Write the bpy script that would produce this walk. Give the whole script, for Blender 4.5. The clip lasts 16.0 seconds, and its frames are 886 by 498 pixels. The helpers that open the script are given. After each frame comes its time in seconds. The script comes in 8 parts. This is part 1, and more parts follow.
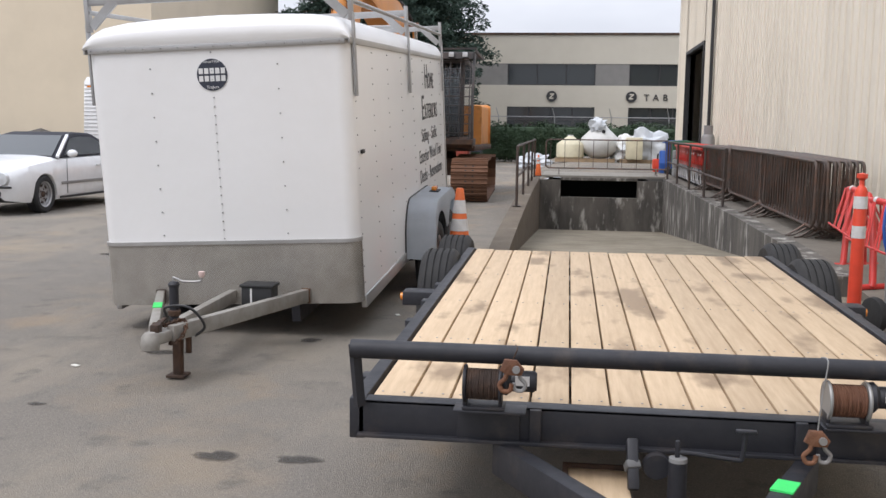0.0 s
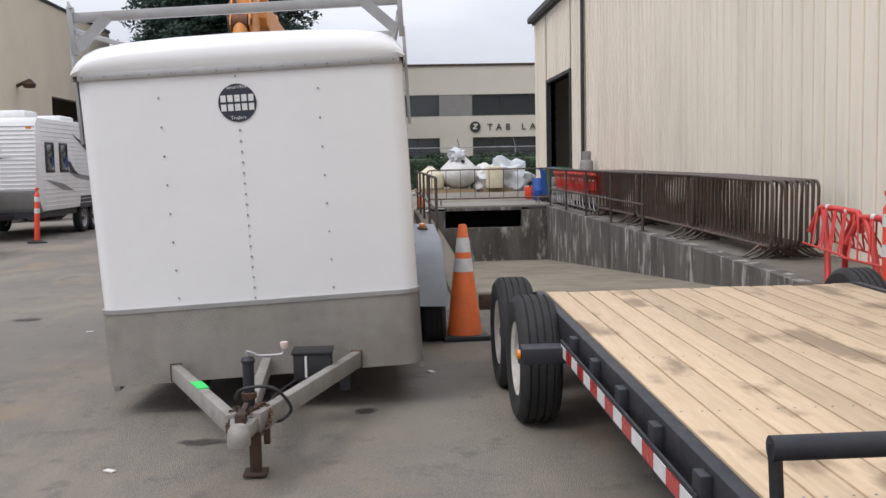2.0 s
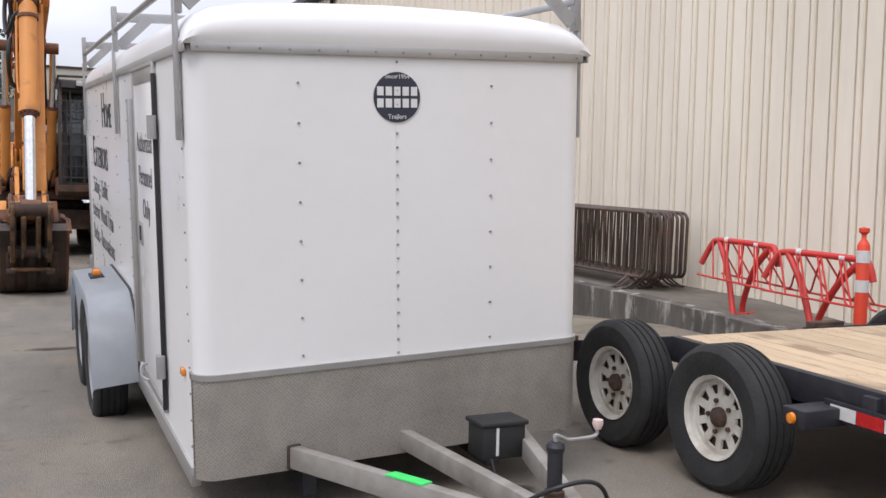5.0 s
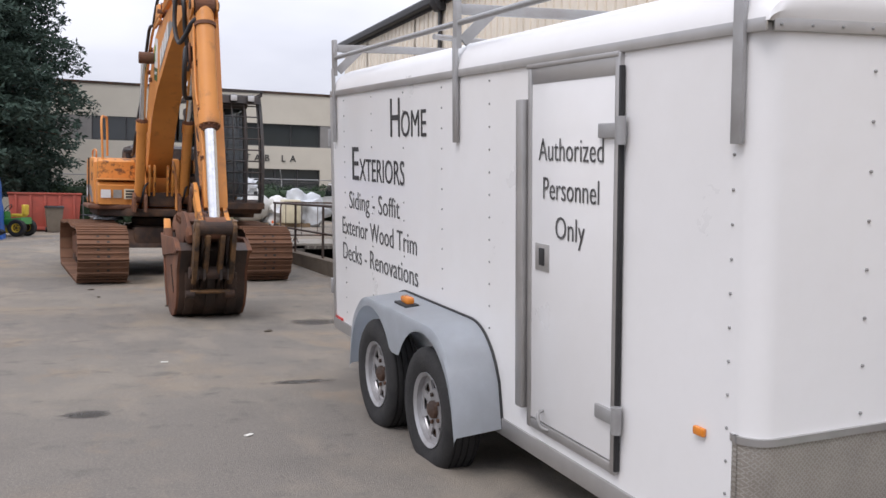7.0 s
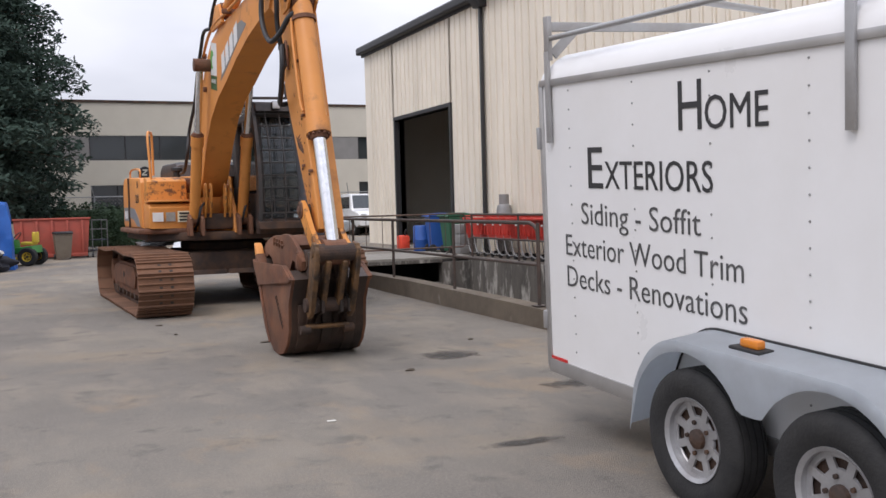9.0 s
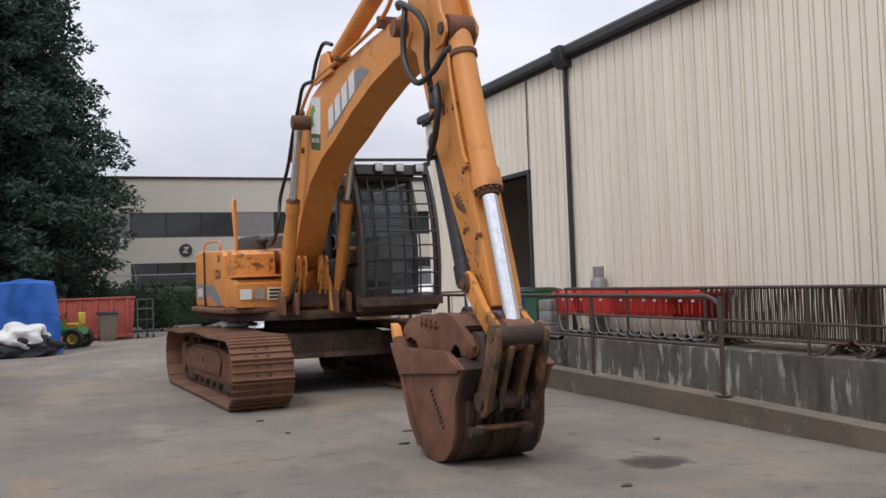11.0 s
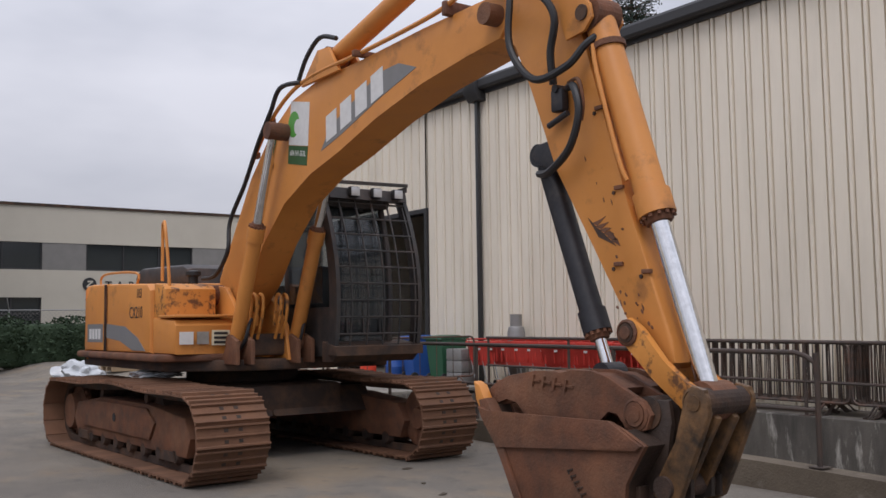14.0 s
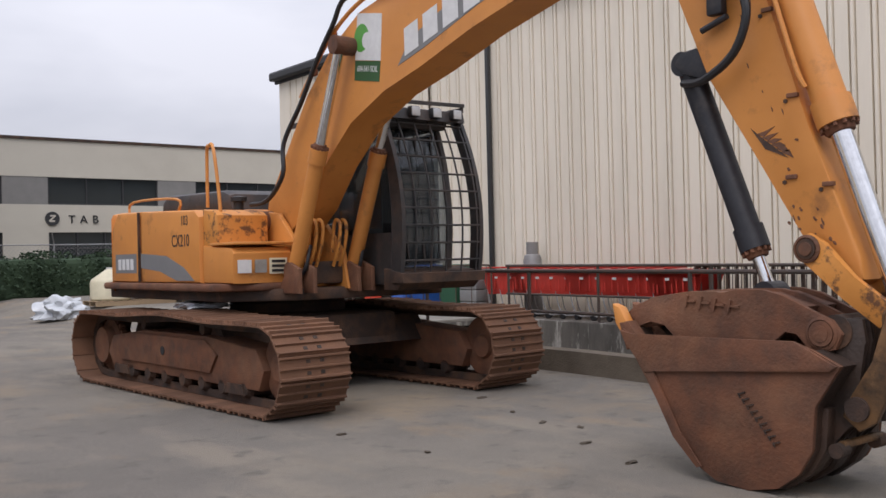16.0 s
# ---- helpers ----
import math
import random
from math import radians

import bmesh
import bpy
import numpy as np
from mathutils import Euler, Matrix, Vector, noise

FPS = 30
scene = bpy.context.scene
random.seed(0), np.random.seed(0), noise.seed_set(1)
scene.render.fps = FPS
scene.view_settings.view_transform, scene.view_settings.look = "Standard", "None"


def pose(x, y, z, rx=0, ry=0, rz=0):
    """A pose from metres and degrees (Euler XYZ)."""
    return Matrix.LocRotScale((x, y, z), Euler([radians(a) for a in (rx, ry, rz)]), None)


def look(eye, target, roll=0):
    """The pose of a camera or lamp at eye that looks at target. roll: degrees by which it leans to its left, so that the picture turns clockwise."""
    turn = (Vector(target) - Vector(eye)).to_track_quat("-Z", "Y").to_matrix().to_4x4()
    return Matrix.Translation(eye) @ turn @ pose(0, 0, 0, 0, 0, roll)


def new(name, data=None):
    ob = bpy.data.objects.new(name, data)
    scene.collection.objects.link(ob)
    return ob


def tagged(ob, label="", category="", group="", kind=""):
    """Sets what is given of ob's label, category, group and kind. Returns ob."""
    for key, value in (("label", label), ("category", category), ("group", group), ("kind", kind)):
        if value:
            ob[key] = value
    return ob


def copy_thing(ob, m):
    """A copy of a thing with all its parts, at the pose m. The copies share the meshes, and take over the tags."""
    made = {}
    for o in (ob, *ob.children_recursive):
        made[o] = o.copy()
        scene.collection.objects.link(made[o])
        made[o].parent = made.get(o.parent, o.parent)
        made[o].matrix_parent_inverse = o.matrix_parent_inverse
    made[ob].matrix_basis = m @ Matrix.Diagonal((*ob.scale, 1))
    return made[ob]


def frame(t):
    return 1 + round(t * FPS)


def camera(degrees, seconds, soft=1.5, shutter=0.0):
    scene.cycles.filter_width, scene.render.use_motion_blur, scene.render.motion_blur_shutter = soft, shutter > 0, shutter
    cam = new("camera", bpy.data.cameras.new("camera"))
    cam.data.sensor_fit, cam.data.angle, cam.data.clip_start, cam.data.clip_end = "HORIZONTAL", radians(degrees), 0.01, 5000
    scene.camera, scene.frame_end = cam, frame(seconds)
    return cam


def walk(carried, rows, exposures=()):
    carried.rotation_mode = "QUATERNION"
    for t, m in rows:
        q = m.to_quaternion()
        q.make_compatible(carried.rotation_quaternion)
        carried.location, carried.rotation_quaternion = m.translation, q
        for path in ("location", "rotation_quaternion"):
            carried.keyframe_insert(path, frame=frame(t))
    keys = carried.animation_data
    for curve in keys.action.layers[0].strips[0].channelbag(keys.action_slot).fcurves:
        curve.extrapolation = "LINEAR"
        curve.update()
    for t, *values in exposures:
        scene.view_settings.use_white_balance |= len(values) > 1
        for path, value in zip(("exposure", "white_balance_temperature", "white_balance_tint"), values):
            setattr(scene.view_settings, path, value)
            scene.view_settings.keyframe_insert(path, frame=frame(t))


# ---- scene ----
cam = camera(49.5, 16.0)
METRES, EYE, TILT, LEAN, TURN = 15.8, 1.55, 0.0, 0.0, 9.1
PATH = [
    (0, (2.04, 0.476, 1.456), (1.792, 2.445, 1.214), 0.8),
    (0.5, (1.671, 0.545, 1.458), (1.523, 2.525, 1.216), 1.3),
    (1, (1.264, 0.765, 1.478), (1.098, 2.751, 1.312), -0.1),
    (1.5, (0.843, 0.944, 1.48), (0.778, 2.936, 1.319), -0.4),
    (2, (0.467, 1.281, 1.445), (0.582, 3.27, 1.27), -1.2),
    (2.5, (0.038, 1.48, 1.451), (0.208, 3.47, 1.337), -0.4),
    (3, (-0.306, 1.773, 1.428), (0.001, 3.74, 1.242), 1.2),
    (3.2, (-0.437, 1.959, 1.418), (-0.084, 3.92, 1.24), 0.9),
    (5.3, (-2.144, 3.135, 1.447), (-1.295, 4.942, 1.327), 1.2),
    (5.5, (-2.287, 3.277, 1.426), (-1.461, 5.095, 1.324), 0.8),
    (6, (-2.647, 3.633, 1.437), (-1.883, 5.479, 1.345), 1.3),
    (6.5, (-3.034, 3.95, 1.418), (-2.267, 5.793, 1.292), 0.9),
    (7, (-3.327, 4.445, 1.405), (-2.568, 6.293, 1.304), 1.0),
    (7.5, (-3.654, 4.838, 1.401), (-2.896, 6.689, 1.361), -0.2),
    (8, (-3.846, 5.417, 1.375), (-3.062, 7.254, 1.298), -1.6),
    (8.2, (-3.957, 5.604, 1.426), (-3.18, 7.445, 1.333), -1.5),
    (10.3, (-4.665, 7.857, 1.477), (-3.829, 9.674, 1.487), -2.2),
    (10.5, (-4.725, 8.066, 1.481), (-3.913, 9.893, 1.53), -2.2),
    (11, (-4.919, 8.586, 1.462), (-4.158, 10.434, 1.535), -2.1),
    (11.5, (-5.031, 9.194, 1.462), (-4.268, 11.042, 1.506), -3.7),
    (12, (-5.229, 9.718, 1.481), (-4.424, 11.549, 1.507), -2.6),
    (12.5, (-5.506, 10.172, 1.471), (-4.584, 11.947, 1.47), -1.5),
    (13, (-5.735, 10.692, 1.505), (-4.73, 12.421, 1.558), -0.7),
    (13.5, (-6.094, 10.992, 1.51), (-5.031, 12.684, 1.599), -0.5),
    (14, (-6.263, 11.382, 1.535), (-5.112, 13.01, 1.691), -0.8),
    (14.5, (-6.489, 11.663, 1.516), (-5.288, 13.239, 1.788), 0.4),
    (15, (-6.811, 11.875, 1.522), (-5.563, 13.43, 1.678), -0.0),
    (15.5, (-6.975, 12.191, 1.456), (-5.747, 13.768, 1.521), -2.4),
    (16, (-7.085, 12.545, 1.472), (-5.839, 14.11, 1.488), -1.4),
]
walk(cam, [(t, look(eye, target, roll)) for t, eye, target, roll in PATH], [(0.0, 0.2, 6330, 14), (1.5, 0.02, 6330, 14), (3.0, 0.05, 6330, 15), (5.5, 0.14, 6330, 16), (6.5, 0.0, 6330, 16), (7.2, 0.14, 6330, 17), (8.0, 0.13, 6330, 17), (11.0, -0.15, 6330, 16), (12.5, -0.15, 6330, 17), (14.5, -0.54, 6330, 17), (15.0, -0.58, 6330, 17), (15.5, -0.42, 6330, 17), (16.0, -0.2, 6330, 17)])

# ---- world and light ----
world = bpy.data.worlds.new("sky")
scene.world = world
world.use_nodes = True
_n, _l = world.node_tree.nodes, world.node_tree.links
_n.clear()
sky = _n.new("ShaderNodeTexSky")
sky.sky_type, sky.sun_disc = "NISHITA", False
sky.sun_elevation, sky.sun_rotation = radians(52), radians(231)
sky.air_density, sky.dust_density, sky.ozone_density = 1.0, 4.0, 1.0
# overcast: the blue of the clear sky is mostly veiled by an even grey cloud layer
cl_tc = _n.new("ShaderNodeTexCoord")
cl_map = _n.new("ShaderNodeMapping")
cl_map.inputs["Scale"].default_value = (1.0, 1.0, 2.6)
cl_noise = _n.new("ShaderNodeTexNoise")
cl_noise.inputs["Scale"].default_value, cl_noise.inputs["Detail"].default_value = 1.7, 5.0
cl_ramp = _n.new("ShaderNodeValToRGB")
cl_ramp.color_ramp.elements[0].position, cl_ramp.color_ramp.elements[1].position = 0.36, 0.66
cl_ramp.color_ramp.elements[0].color = (5.0, 5.4, 6.0, 1)
cl_ramp.color_ramp.elements[1].color = (8.4, 8.7, 9.1, 1)
cl_mix = _n.new("ShaderNodeMixRGB")
cl_mix.inputs[0].default_value = 0.93
bg = _n.new("ShaderNodeBackground")
bg.inputs[1].default_value = 0.1
out = _n.new("ShaderNodeOutputWorld")
_l.new(cl_tc.outputs["Generated"], cl_map.inputs[0])
_l.new(cl_map.outputs[0], cl_noise.inputs["Vector"])
_l.new(cl_noise.outputs["Fac"], cl_ramp.inputs[0])
_l.new(sky.outputs[0], cl_mix.inputs[1])
# an overcast sky is about three times as bright overhead as at the horizon
cl_sep, cl_map2, cl_mul = _n.new("ShaderNodeSeparateXYZ"), _n.new("ShaderNodeMapRange"), _n.new("ShaderNodeMixRGB")
cl_map2.inputs["From Min"].default_value, cl_map2.inputs["From Max"].default_value = 0.0, 1.0
cl_map2.inputs["To Min"].default_value, cl_map2.inputs["To Max"].default_value = 0.86, 2.5
cl_mul.blend_type, cl_mul.inputs[0].default_value = "MULTIPLY", 1.0
_l.new(cl_tc.outputs["Generated"], cl_sep.inputs[0])
_l.new(cl_sep.outputs["Z"], cl_map2.inputs["Value"])
_l.new(cl_ramp.outputs[0], cl_mul.inputs[1])
_l.new(cl_map2.outputs[0], cl_mul.inputs[2])
_l.new(cl_mul.outputs[0], cl_mix.inputs[2])
_l.new(cl_mix.outputs[0], bg.inputs[0])
_l.new(bg.outputs[0], out.inputs[0])
sun = new("sun", bpy.data.lights.new("sun", "SUN"))
sun.data.energy, sun.data.angle, sun.data.color = 1.35, radians(25), (1.0, 0.96, 0.9)
sun.matrix_world = look((0, 0, 30), (15, 12, 3))

# ---- materials ----


def mat(name, col, rough=0.6, metal=0.0, col2=None, scale=6.0, spread=0.5, bump=0.0, bscale=40.0, stain=None, sscale=1.5, samount=0.35, coat=0.0, per=0.0, stretch=(1, 1, 1), slo=0.45, shi=0.75):
    """A paint, metal, rubber or stone: a base colour with fine grain, larger stains, relief and a shift for each piece."""
    m = bpy.data.materials.new(name)
    m.use_nodes = True
    nt = m.node_tree
    n, k = nt.nodes, nt.links
    b = n["Principled BSDF"]
    b.inputs["Roughness"].default_value, b.inputs["Metallic"].default_value = rough, metal
    if coat:
        b.inputs["Coat Weight"].default_value = coat
        b.inputs["Coat Roughness"].default_value = 0.15
    tc, mp = n.new("ShaderNodeTexCoord"), n.new("ShaderNodeMapping")
    mp.inputs["Scale"].default_value = stretch
    k.new(tc.outputs["Object"], mp.inputs[0])
    col2 = col2 or tuple(c * 0.8 for c in col)
    no = n.new("ShaderNodeTexNoise")
    no.inputs["Scale"].default_value, no.inputs["Detail"].default_value, no.inputs["Roughness"].default_value = scale, 6, 0.6
    k.new(mp.outputs[0], no.inputs["Vector"])
    cr = n.new("ShaderNodeValToRGB")
    cr.color_ramp.elements[0].position, cr.color_ramp.elements[1].position = 0.5 - spread / 2, 0.5 + spread / 2
    cr.color_ramp.elements[0].color, cr.color_ramp.elements[1].color = (*col2, 1), (*col, 1)
    k.new(no.outputs["Fac"], cr.inputs[0])
    last = cr.outputs[0]
    if stain:
        s = n.new("ShaderNodeTexNoise")
        s.inputs["Scale"].default_value, s.inputs["Detail"].default_value, s.inputs["Roughness"].default_value = sscale, 8, 0.65
        k.new(mp.outputs[0], s.inputs["Vector"])
        sr = n.new("ShaderNodeValToRGB")
        sr.color_ramp.elements[0].position, sr.color_ramp.elements[1].position = slo, shi
        sr.color_ramp.elements[0].color, sr.color_ramp.elements[1].color = (0, 0, 0, 1), (samount, samount, samount, 1)
        k.new(s.outputs["Fac"], sr.inputs[0])
        mx = n.new("ShaderNodeMixRGB")
        mx.inputs[2].default_value = (*stain, 1)
        k.new(sr.outputs[0], mx.inputs[0])
        k.new(last, mx.inputs[1])
        last = mx.outputs[0]
    if per:
        oi, hs, mr = n.new("ShaderNodeObjectInfo"), n.new("ShaderNodeHueSaturation"), n.new("ShaderNodeMapRange")
        mr.inputs["To Min"].default_value, mr.inputs["To Max"].default_value = 1 - per, 1 + per
        k.new(oi.outputs["Random"], mr.inputs["Value"])
        k.new(mr.outputs[0], hs.inputs["Value"])
        k.new(last, hs.inputs["Color"])
        last = hs.outputs[0]
    k.new(last, b.inputs["Base Color"])
    rr = n.new("ShaderNodeMapRange")
    rr.inputs["To Min"].default_value, rr.inputs["To Max"].default_value = max(0.02, rough - 0.12), min(1, rough + 0.12)
    k.new(no.outputs["Fac"], rr.inputs["Value"])
    k.new(rr.outputs[0], b.inputs["Roughness"])
    if bump:
        bn = n.new("ShaderNodeTexNoise")
        bn.inputs["Scale"].default_value, bn.inputs["Detail"].default_value = bscale, 6
        k.new(mp.outputs[0], bn.inputs["Vector"])
        bp = n.new("ShaderNodeBump")
        bp.inputs["Strength"].default_value, bp.inputs["Distance"].default_value = bump, 0.02
        k.new(bn.outputs["Fac"], bp.inputs["Height"])
        k.new(bp.outputs[0], b.inputs["Normal"])
    return m


def glass(name, tint, rough=0.03, alpha=1.0):
    m = bpy.data.materials.new(name)
    m.use_nodes = True
    b = m.node_tree.nodes["Principled BSDF"]
    b.inputs["Base Color"].default_value = (*tint, 1)
    b.inputs["Roughness"].default_value = rough
    b.inputs["Transmission Weight"].default_value = alpha
    b.inputs["IOR"].default_value = 1.45
    return m




def asphalt():
    """Old asphalt: pale stones in dark binder, large dusty and dark patches, worn wheel paths."""
    m = mat("asphalt", (0.238, 0.211, 0.178), 0.92, col2=(0.128, 0.116, 0.101), scale=60, spread=0.45, bump=0.7, bscale=150, stain=(0.10, 0.09, 0.078), sscale=0.45, samount=0.45, slo=0.50, shi=0.74)
    nt = m.node_tree
    n, k = nt.nodes, nt.links
    b = n["Principled BSDF"]
    tc = n.new("ShaderNodeTexCoord")

    def layer(src, scale, lo, hi, amount, colour, detail=6, stretch=(1, 1, 1)):
        mp, no, cr, mx = n.new("ShaderNodeMapping"), n.new("ShaderNodeTexNoise"), n.new("ShaderNodeValToRGB"), n.new("ShaderNodeMixRGB")
        mp.inputs["Scale"].default_value = stretch
        no.inputs["Scale"].default_value, no.inputs["Detail"].default_value, no.inputs["Roughness"].default_value = scale, detail, 0.62
        cr.color_ramp.elements[0].position, cr.color_ramp.elements[1].position = lo, hi
        cr.color_ramp.elements[0].color, cr.color_ramp.elements[1].color = (0, 0, 0, 1), (amount, amount, amount, 1)
        mx.inputs[2].default_value = (*colour, 1)
        k.new(tc.outputs["Object"], mp.inputs[0])
        k.new(mp.outputs[0], no.inputs["Vector"])
        k.new(no.outputs["Fac"], cr.inputs[0])
        k.new(cr.outputs[0], mx.inputs[0])
        k.new(src, mx.inputs[1])
        return mx.outputs[0]

    src = b.inputs["Base Color"].links[0].from_socket
    src = layer(src, 0.22, 0.46, 0.70, 0.6, (0.31, 0.272, 0.215))
    src = layer(src, 1.1, 0.50, 0.66, 0.55, (0.31, 0.262, 0.20), 8, (1, 0.4, 1))
    src = layer(src, 0.6, 0.55, 0.68, 0.55, (0.125, 0.112, 0.098), 9)
    src = layer(src, 0.33, 0.53, 0.68, 0.6, (0.33, 0.25, 0.16), 8)
    src = layer(src, 0.85, 0.57, 0.66, 0.5, (0.31, 0.225, 0.14), 9, (1, 0.6, 1))
    src = layer(src, 3.4, 0.57, 0.68, 0.6, (0.10, 0.09, 0.08), 8)
    src = layer(src, 150, 0.60, 0.68, 0.8, (0.42, 0.39, 0.34), 2)
    k.new(src, b.inputs["Base Color"])
    return m


ASPHALT = asphalt()
CONCRETE = mat("concrete", (0.30, 0.285, 0.25), 0.9, col2=(0.22, 0.205, 0.18), scale=7, bump=0.3, bscale=60, stain=(0.07, 0.065, 0.055), sscale=0.9, samount=0.6)
WALLCON = mat("stained_concrete", (0.145, 0.132, 0.115), 0.92, col2=(0.05, 0.046, 0.041), scale=1.5, spread=0.4, bump=0.4, bscale=45, stain=(0.40, 0.385, 0.35), sscale=2.4, samount=0.85, stretch=(2.0, 2.0, 0.55), slo=0.53, shi=0.64)
KERBCON = mat("grimy_kerb_concrete", (0.165, 0.135, 0.10), 0.92, col2=(0.085, 0.068, 0.05), scale=2.2, spread=0.45, bump=0.4, bscale=45, stain=(0.34, 0.31, 0.27), sscale=2.0, samount=0.6, slo=0.60, shi=0.72)
APRONCON = mat("dark_apron_concrete", (0.20, 0.178, 0.148), 0.92, col2=(0.12, 0.105, 0.086), scale=5, bump=0.3, bscale=60, stain=(0.07, 0.06, 0.05), sscale=0.9, samount=0.7)
GREASY = mat("greasy_worn_link", (0.24, 0.125, 0.05), 0.5, 0.2, col2=(0.05, 0.033, 0.022), scale=5, spread=0.35, bump=0.25, bscale=35, stain=(0.022, 0.017, 0.014), sscale=3.5, samount=0.85, slo=0.48, shi=0.6)
GREASE = mat("black_grease_on_steel", (0.05, 0.033, 0.025), 0.5, 0.1, col2=(0.02, 0.016, 0.014), scale=3, bump=0.25, bscale=40, stain=(0.12, 0.06, 0.035), sscale=2.0, samount=0.55)
RAMPCON = mat("ramp_concrete", (0.27, 0.24, 0.185), 0.92, col2=(0.16, 0.135, 0.095), scale=3, bump=0.3, bscale=60, stain=(0.11, 0.09, 0.055), sscale=0.8, samount=0.85)
SIDING = mat("cream_siding", (0.83, 0.76, 0.64), 0.5, col2=(0.79, 0.72, 0.60), scale=1.2, stain=(0.42, 0.37, 0.29), sscale=1.0, samount=0.35, stretch=(1, 1, 0.18), bump=0.05, bscale=6)
STUCCO = mat("beige_stucco", (0.68, 0.585, 0.445), 0.9, col2=(0.64, 0.55, 0.415), scale=0.8, bump=0.25, bscale=90, stain=(0.44, 0.38, 0.29), sscale=0.35, samount=0.3)
STUCCO2 = mat("cream_wall", (0.60, 0.56, 0.47), 0.9, col2=(0.55, 0.51, 0.43), scale=0.7, bump=0.15, bscale=60, stain=(0.40, 0.36, 0.29), sscale=0.3, samount=0.3)
GREYBAND = mat("grey_band", (0.26, 0.25, 0.235), 0.8, scale=2)
# near-black that stands in for the shade inside openings and holes
SHADEBLACK = mat("painted_interior_shade", (0.03, 0.03, 0.032), 0.9)
BLACKTRIM = mat("dark_trim", (0.035, 0.035, 0.037), 0.5)
WHITEPAINT = mat("white_trailer_paint", (0.78, 0.775, 0.77), 0.32, col2=(0.74, 0.735, 0.725), scale=2.5, stain=(0.55, 0.52, 0.47), sscale=1.3, samount=0.16, coat=0.25, bump=0.02, bscale=3)
FENDER = mat("pale_blue_grey_fender", (0.60, 0.64, 0.68), 0.4, scale=4, coat=0.2, stain=(0.3, 0.28, 0.25), samount=0.25)
ALU = mat("aluminium_trim", (0.50, 0.49, 0.48), 0.42, 0.7, scale=12, stain=(0.2, 0.19, 0.18), samount=0.4)
GALV = mat("galvanised_rack", (0.42, 0.42, 0.42), 0.5, 0.5, scale=10, stain=(0.2, 0.16, 0.12), samount=0.5)
FRAMEGREY = mat("dirty_grey_frame", (0.33, 0.315, 0.285), 0.7, 0.2, scale=14, stain=(0.12, 0.09, 0.07), sscale=5, samount=0.6, bump=0.1)
BLACKSTEEL = mat("black_steel", (0.012, 0.013, 0.018), 0.55, 0.0, col2=(0.022, 0.022, 0.027), scale=15, stain=(0.12, 0.09, 0.07), sscale=6, samount=0.35, slo=0.55, bump=0.05)
RUBBER = mat("tyre_rubber", (0.015, 0.015, 0.016), 0.85, col2=(0.027, 0.026, 0.025), scale=9, bump=0.2, bscale=70)
BLACKRUB = mat("black_plastic", (0.02, 0.02, 0.021), 0.6, scale=9)
RIMWHITE = mat("cream_rim", (0.62, 0.60, 0.54), 0.5, scale=9, stain=(0.18, 0.12, 0.08), sscale=6, samount=0.6)
RIMGREY = mat("silver_rim", (0.46, 0.46, 0.47), 0.4, 0.5, scale=9, stain=(0.15, 0.12, 0.1), sscale=6, samount=0.5)
ORANGE = mat("excavator_orange", (0.67, 0.275, 0.062), 0.5, col2=(0.57, 0.222, 0.048), scale=2.5, stain=(0.15, 0.065, 0.03), sscale=2.6, samount=0.75, slo=0.57, shi=0.74, bump=0.06, bscale=25)
ORANGE_WORN = mat("worn_orange_paint", (0.67, 0.28, 0.055), 0.55, col2=(0.54, 0.21, 0.04), scale=4, stain=(0.09, 0.04, 0.022), sscale=7, samount=0.9, slo=0.52, shi=0.6, bump=0.08, bscale=30)
RUST = mat("rusty_steel", (0.20, 0.080, 0.040), 0.8, 0.1, col2=(0.085, 0.042, 0.027), scale=5, spread=0.4, bump=0.35, bscale=50, stain=(0.28, 0.14, 0.075), sscale=2.2, samount=0.6)
RUSTDARK = mat("dark_rusty_steel", (0.075, 0.045, 0.033), 0.8, 0.2, col2=(0.035, 0.026, 0.022), scale=6, bump=0.3, bscale=50, stain=(0.2, 0.1, 0.05), sscale=3, samount=0.55)
TRACKRUST = mat("track_shoe_rust", (0.235, 0.115, 0.062), 0.82, 0.1, col2=(0.12, 0.06, 0.036), scale=8, bump=0.25, bscale=60, per=0.22, stain=(0.06, 0.04, 0.03), sscale=4, samount=0.5)
CHROME = mat("chrome_rod", (0.82, 0.82, 0.83), 0.12, 1.0, scale=20)
CABDARK = mat("cab_dark_paint", (0.026, 0.025, 0.026), 0.55, col2=(0.045, 0.041, 0.04), scale=6, stain=(0.16, 0.1, 0.07), sscale=4, samount=0.4)
HOSE = mat("black_hose", (0.018, 0.018, 0.02), 0.5, scale=20)
CABGLASS = glass("cab_glass", (0.30, 0.335, 0.36), 0.03, 0.9)
PANE = mat("window_pane", (0.025, 0.032, 0.035), 0.08, 0.0, scale=0.7, coat=0.6)
RED = mat("red_paint", (0.62, 0.035, 0.03), 0.45, scale=8, col2=(0.5, 0.03, 0.025), stain=(0.3, 0.08, 0.06), samount=0.4)
REDPLASTIC = mat("red_plastic", (0.58, 0.05, 0.035), 0.4, scale=6, per=0.12)
CONEORANGE = mat("cone_orange", (0.80, 0.16, 0.03), 0.55, scale=8, stain=(0.3, 0.1, 0.05), sscale=6, samount=0.45)
DELIN = mat("delineator_orange_red", (0.78, 0.07, 0.03), 0.5, scale=8, stain=(0.3, 0.06, 0.04), samount=0.4)
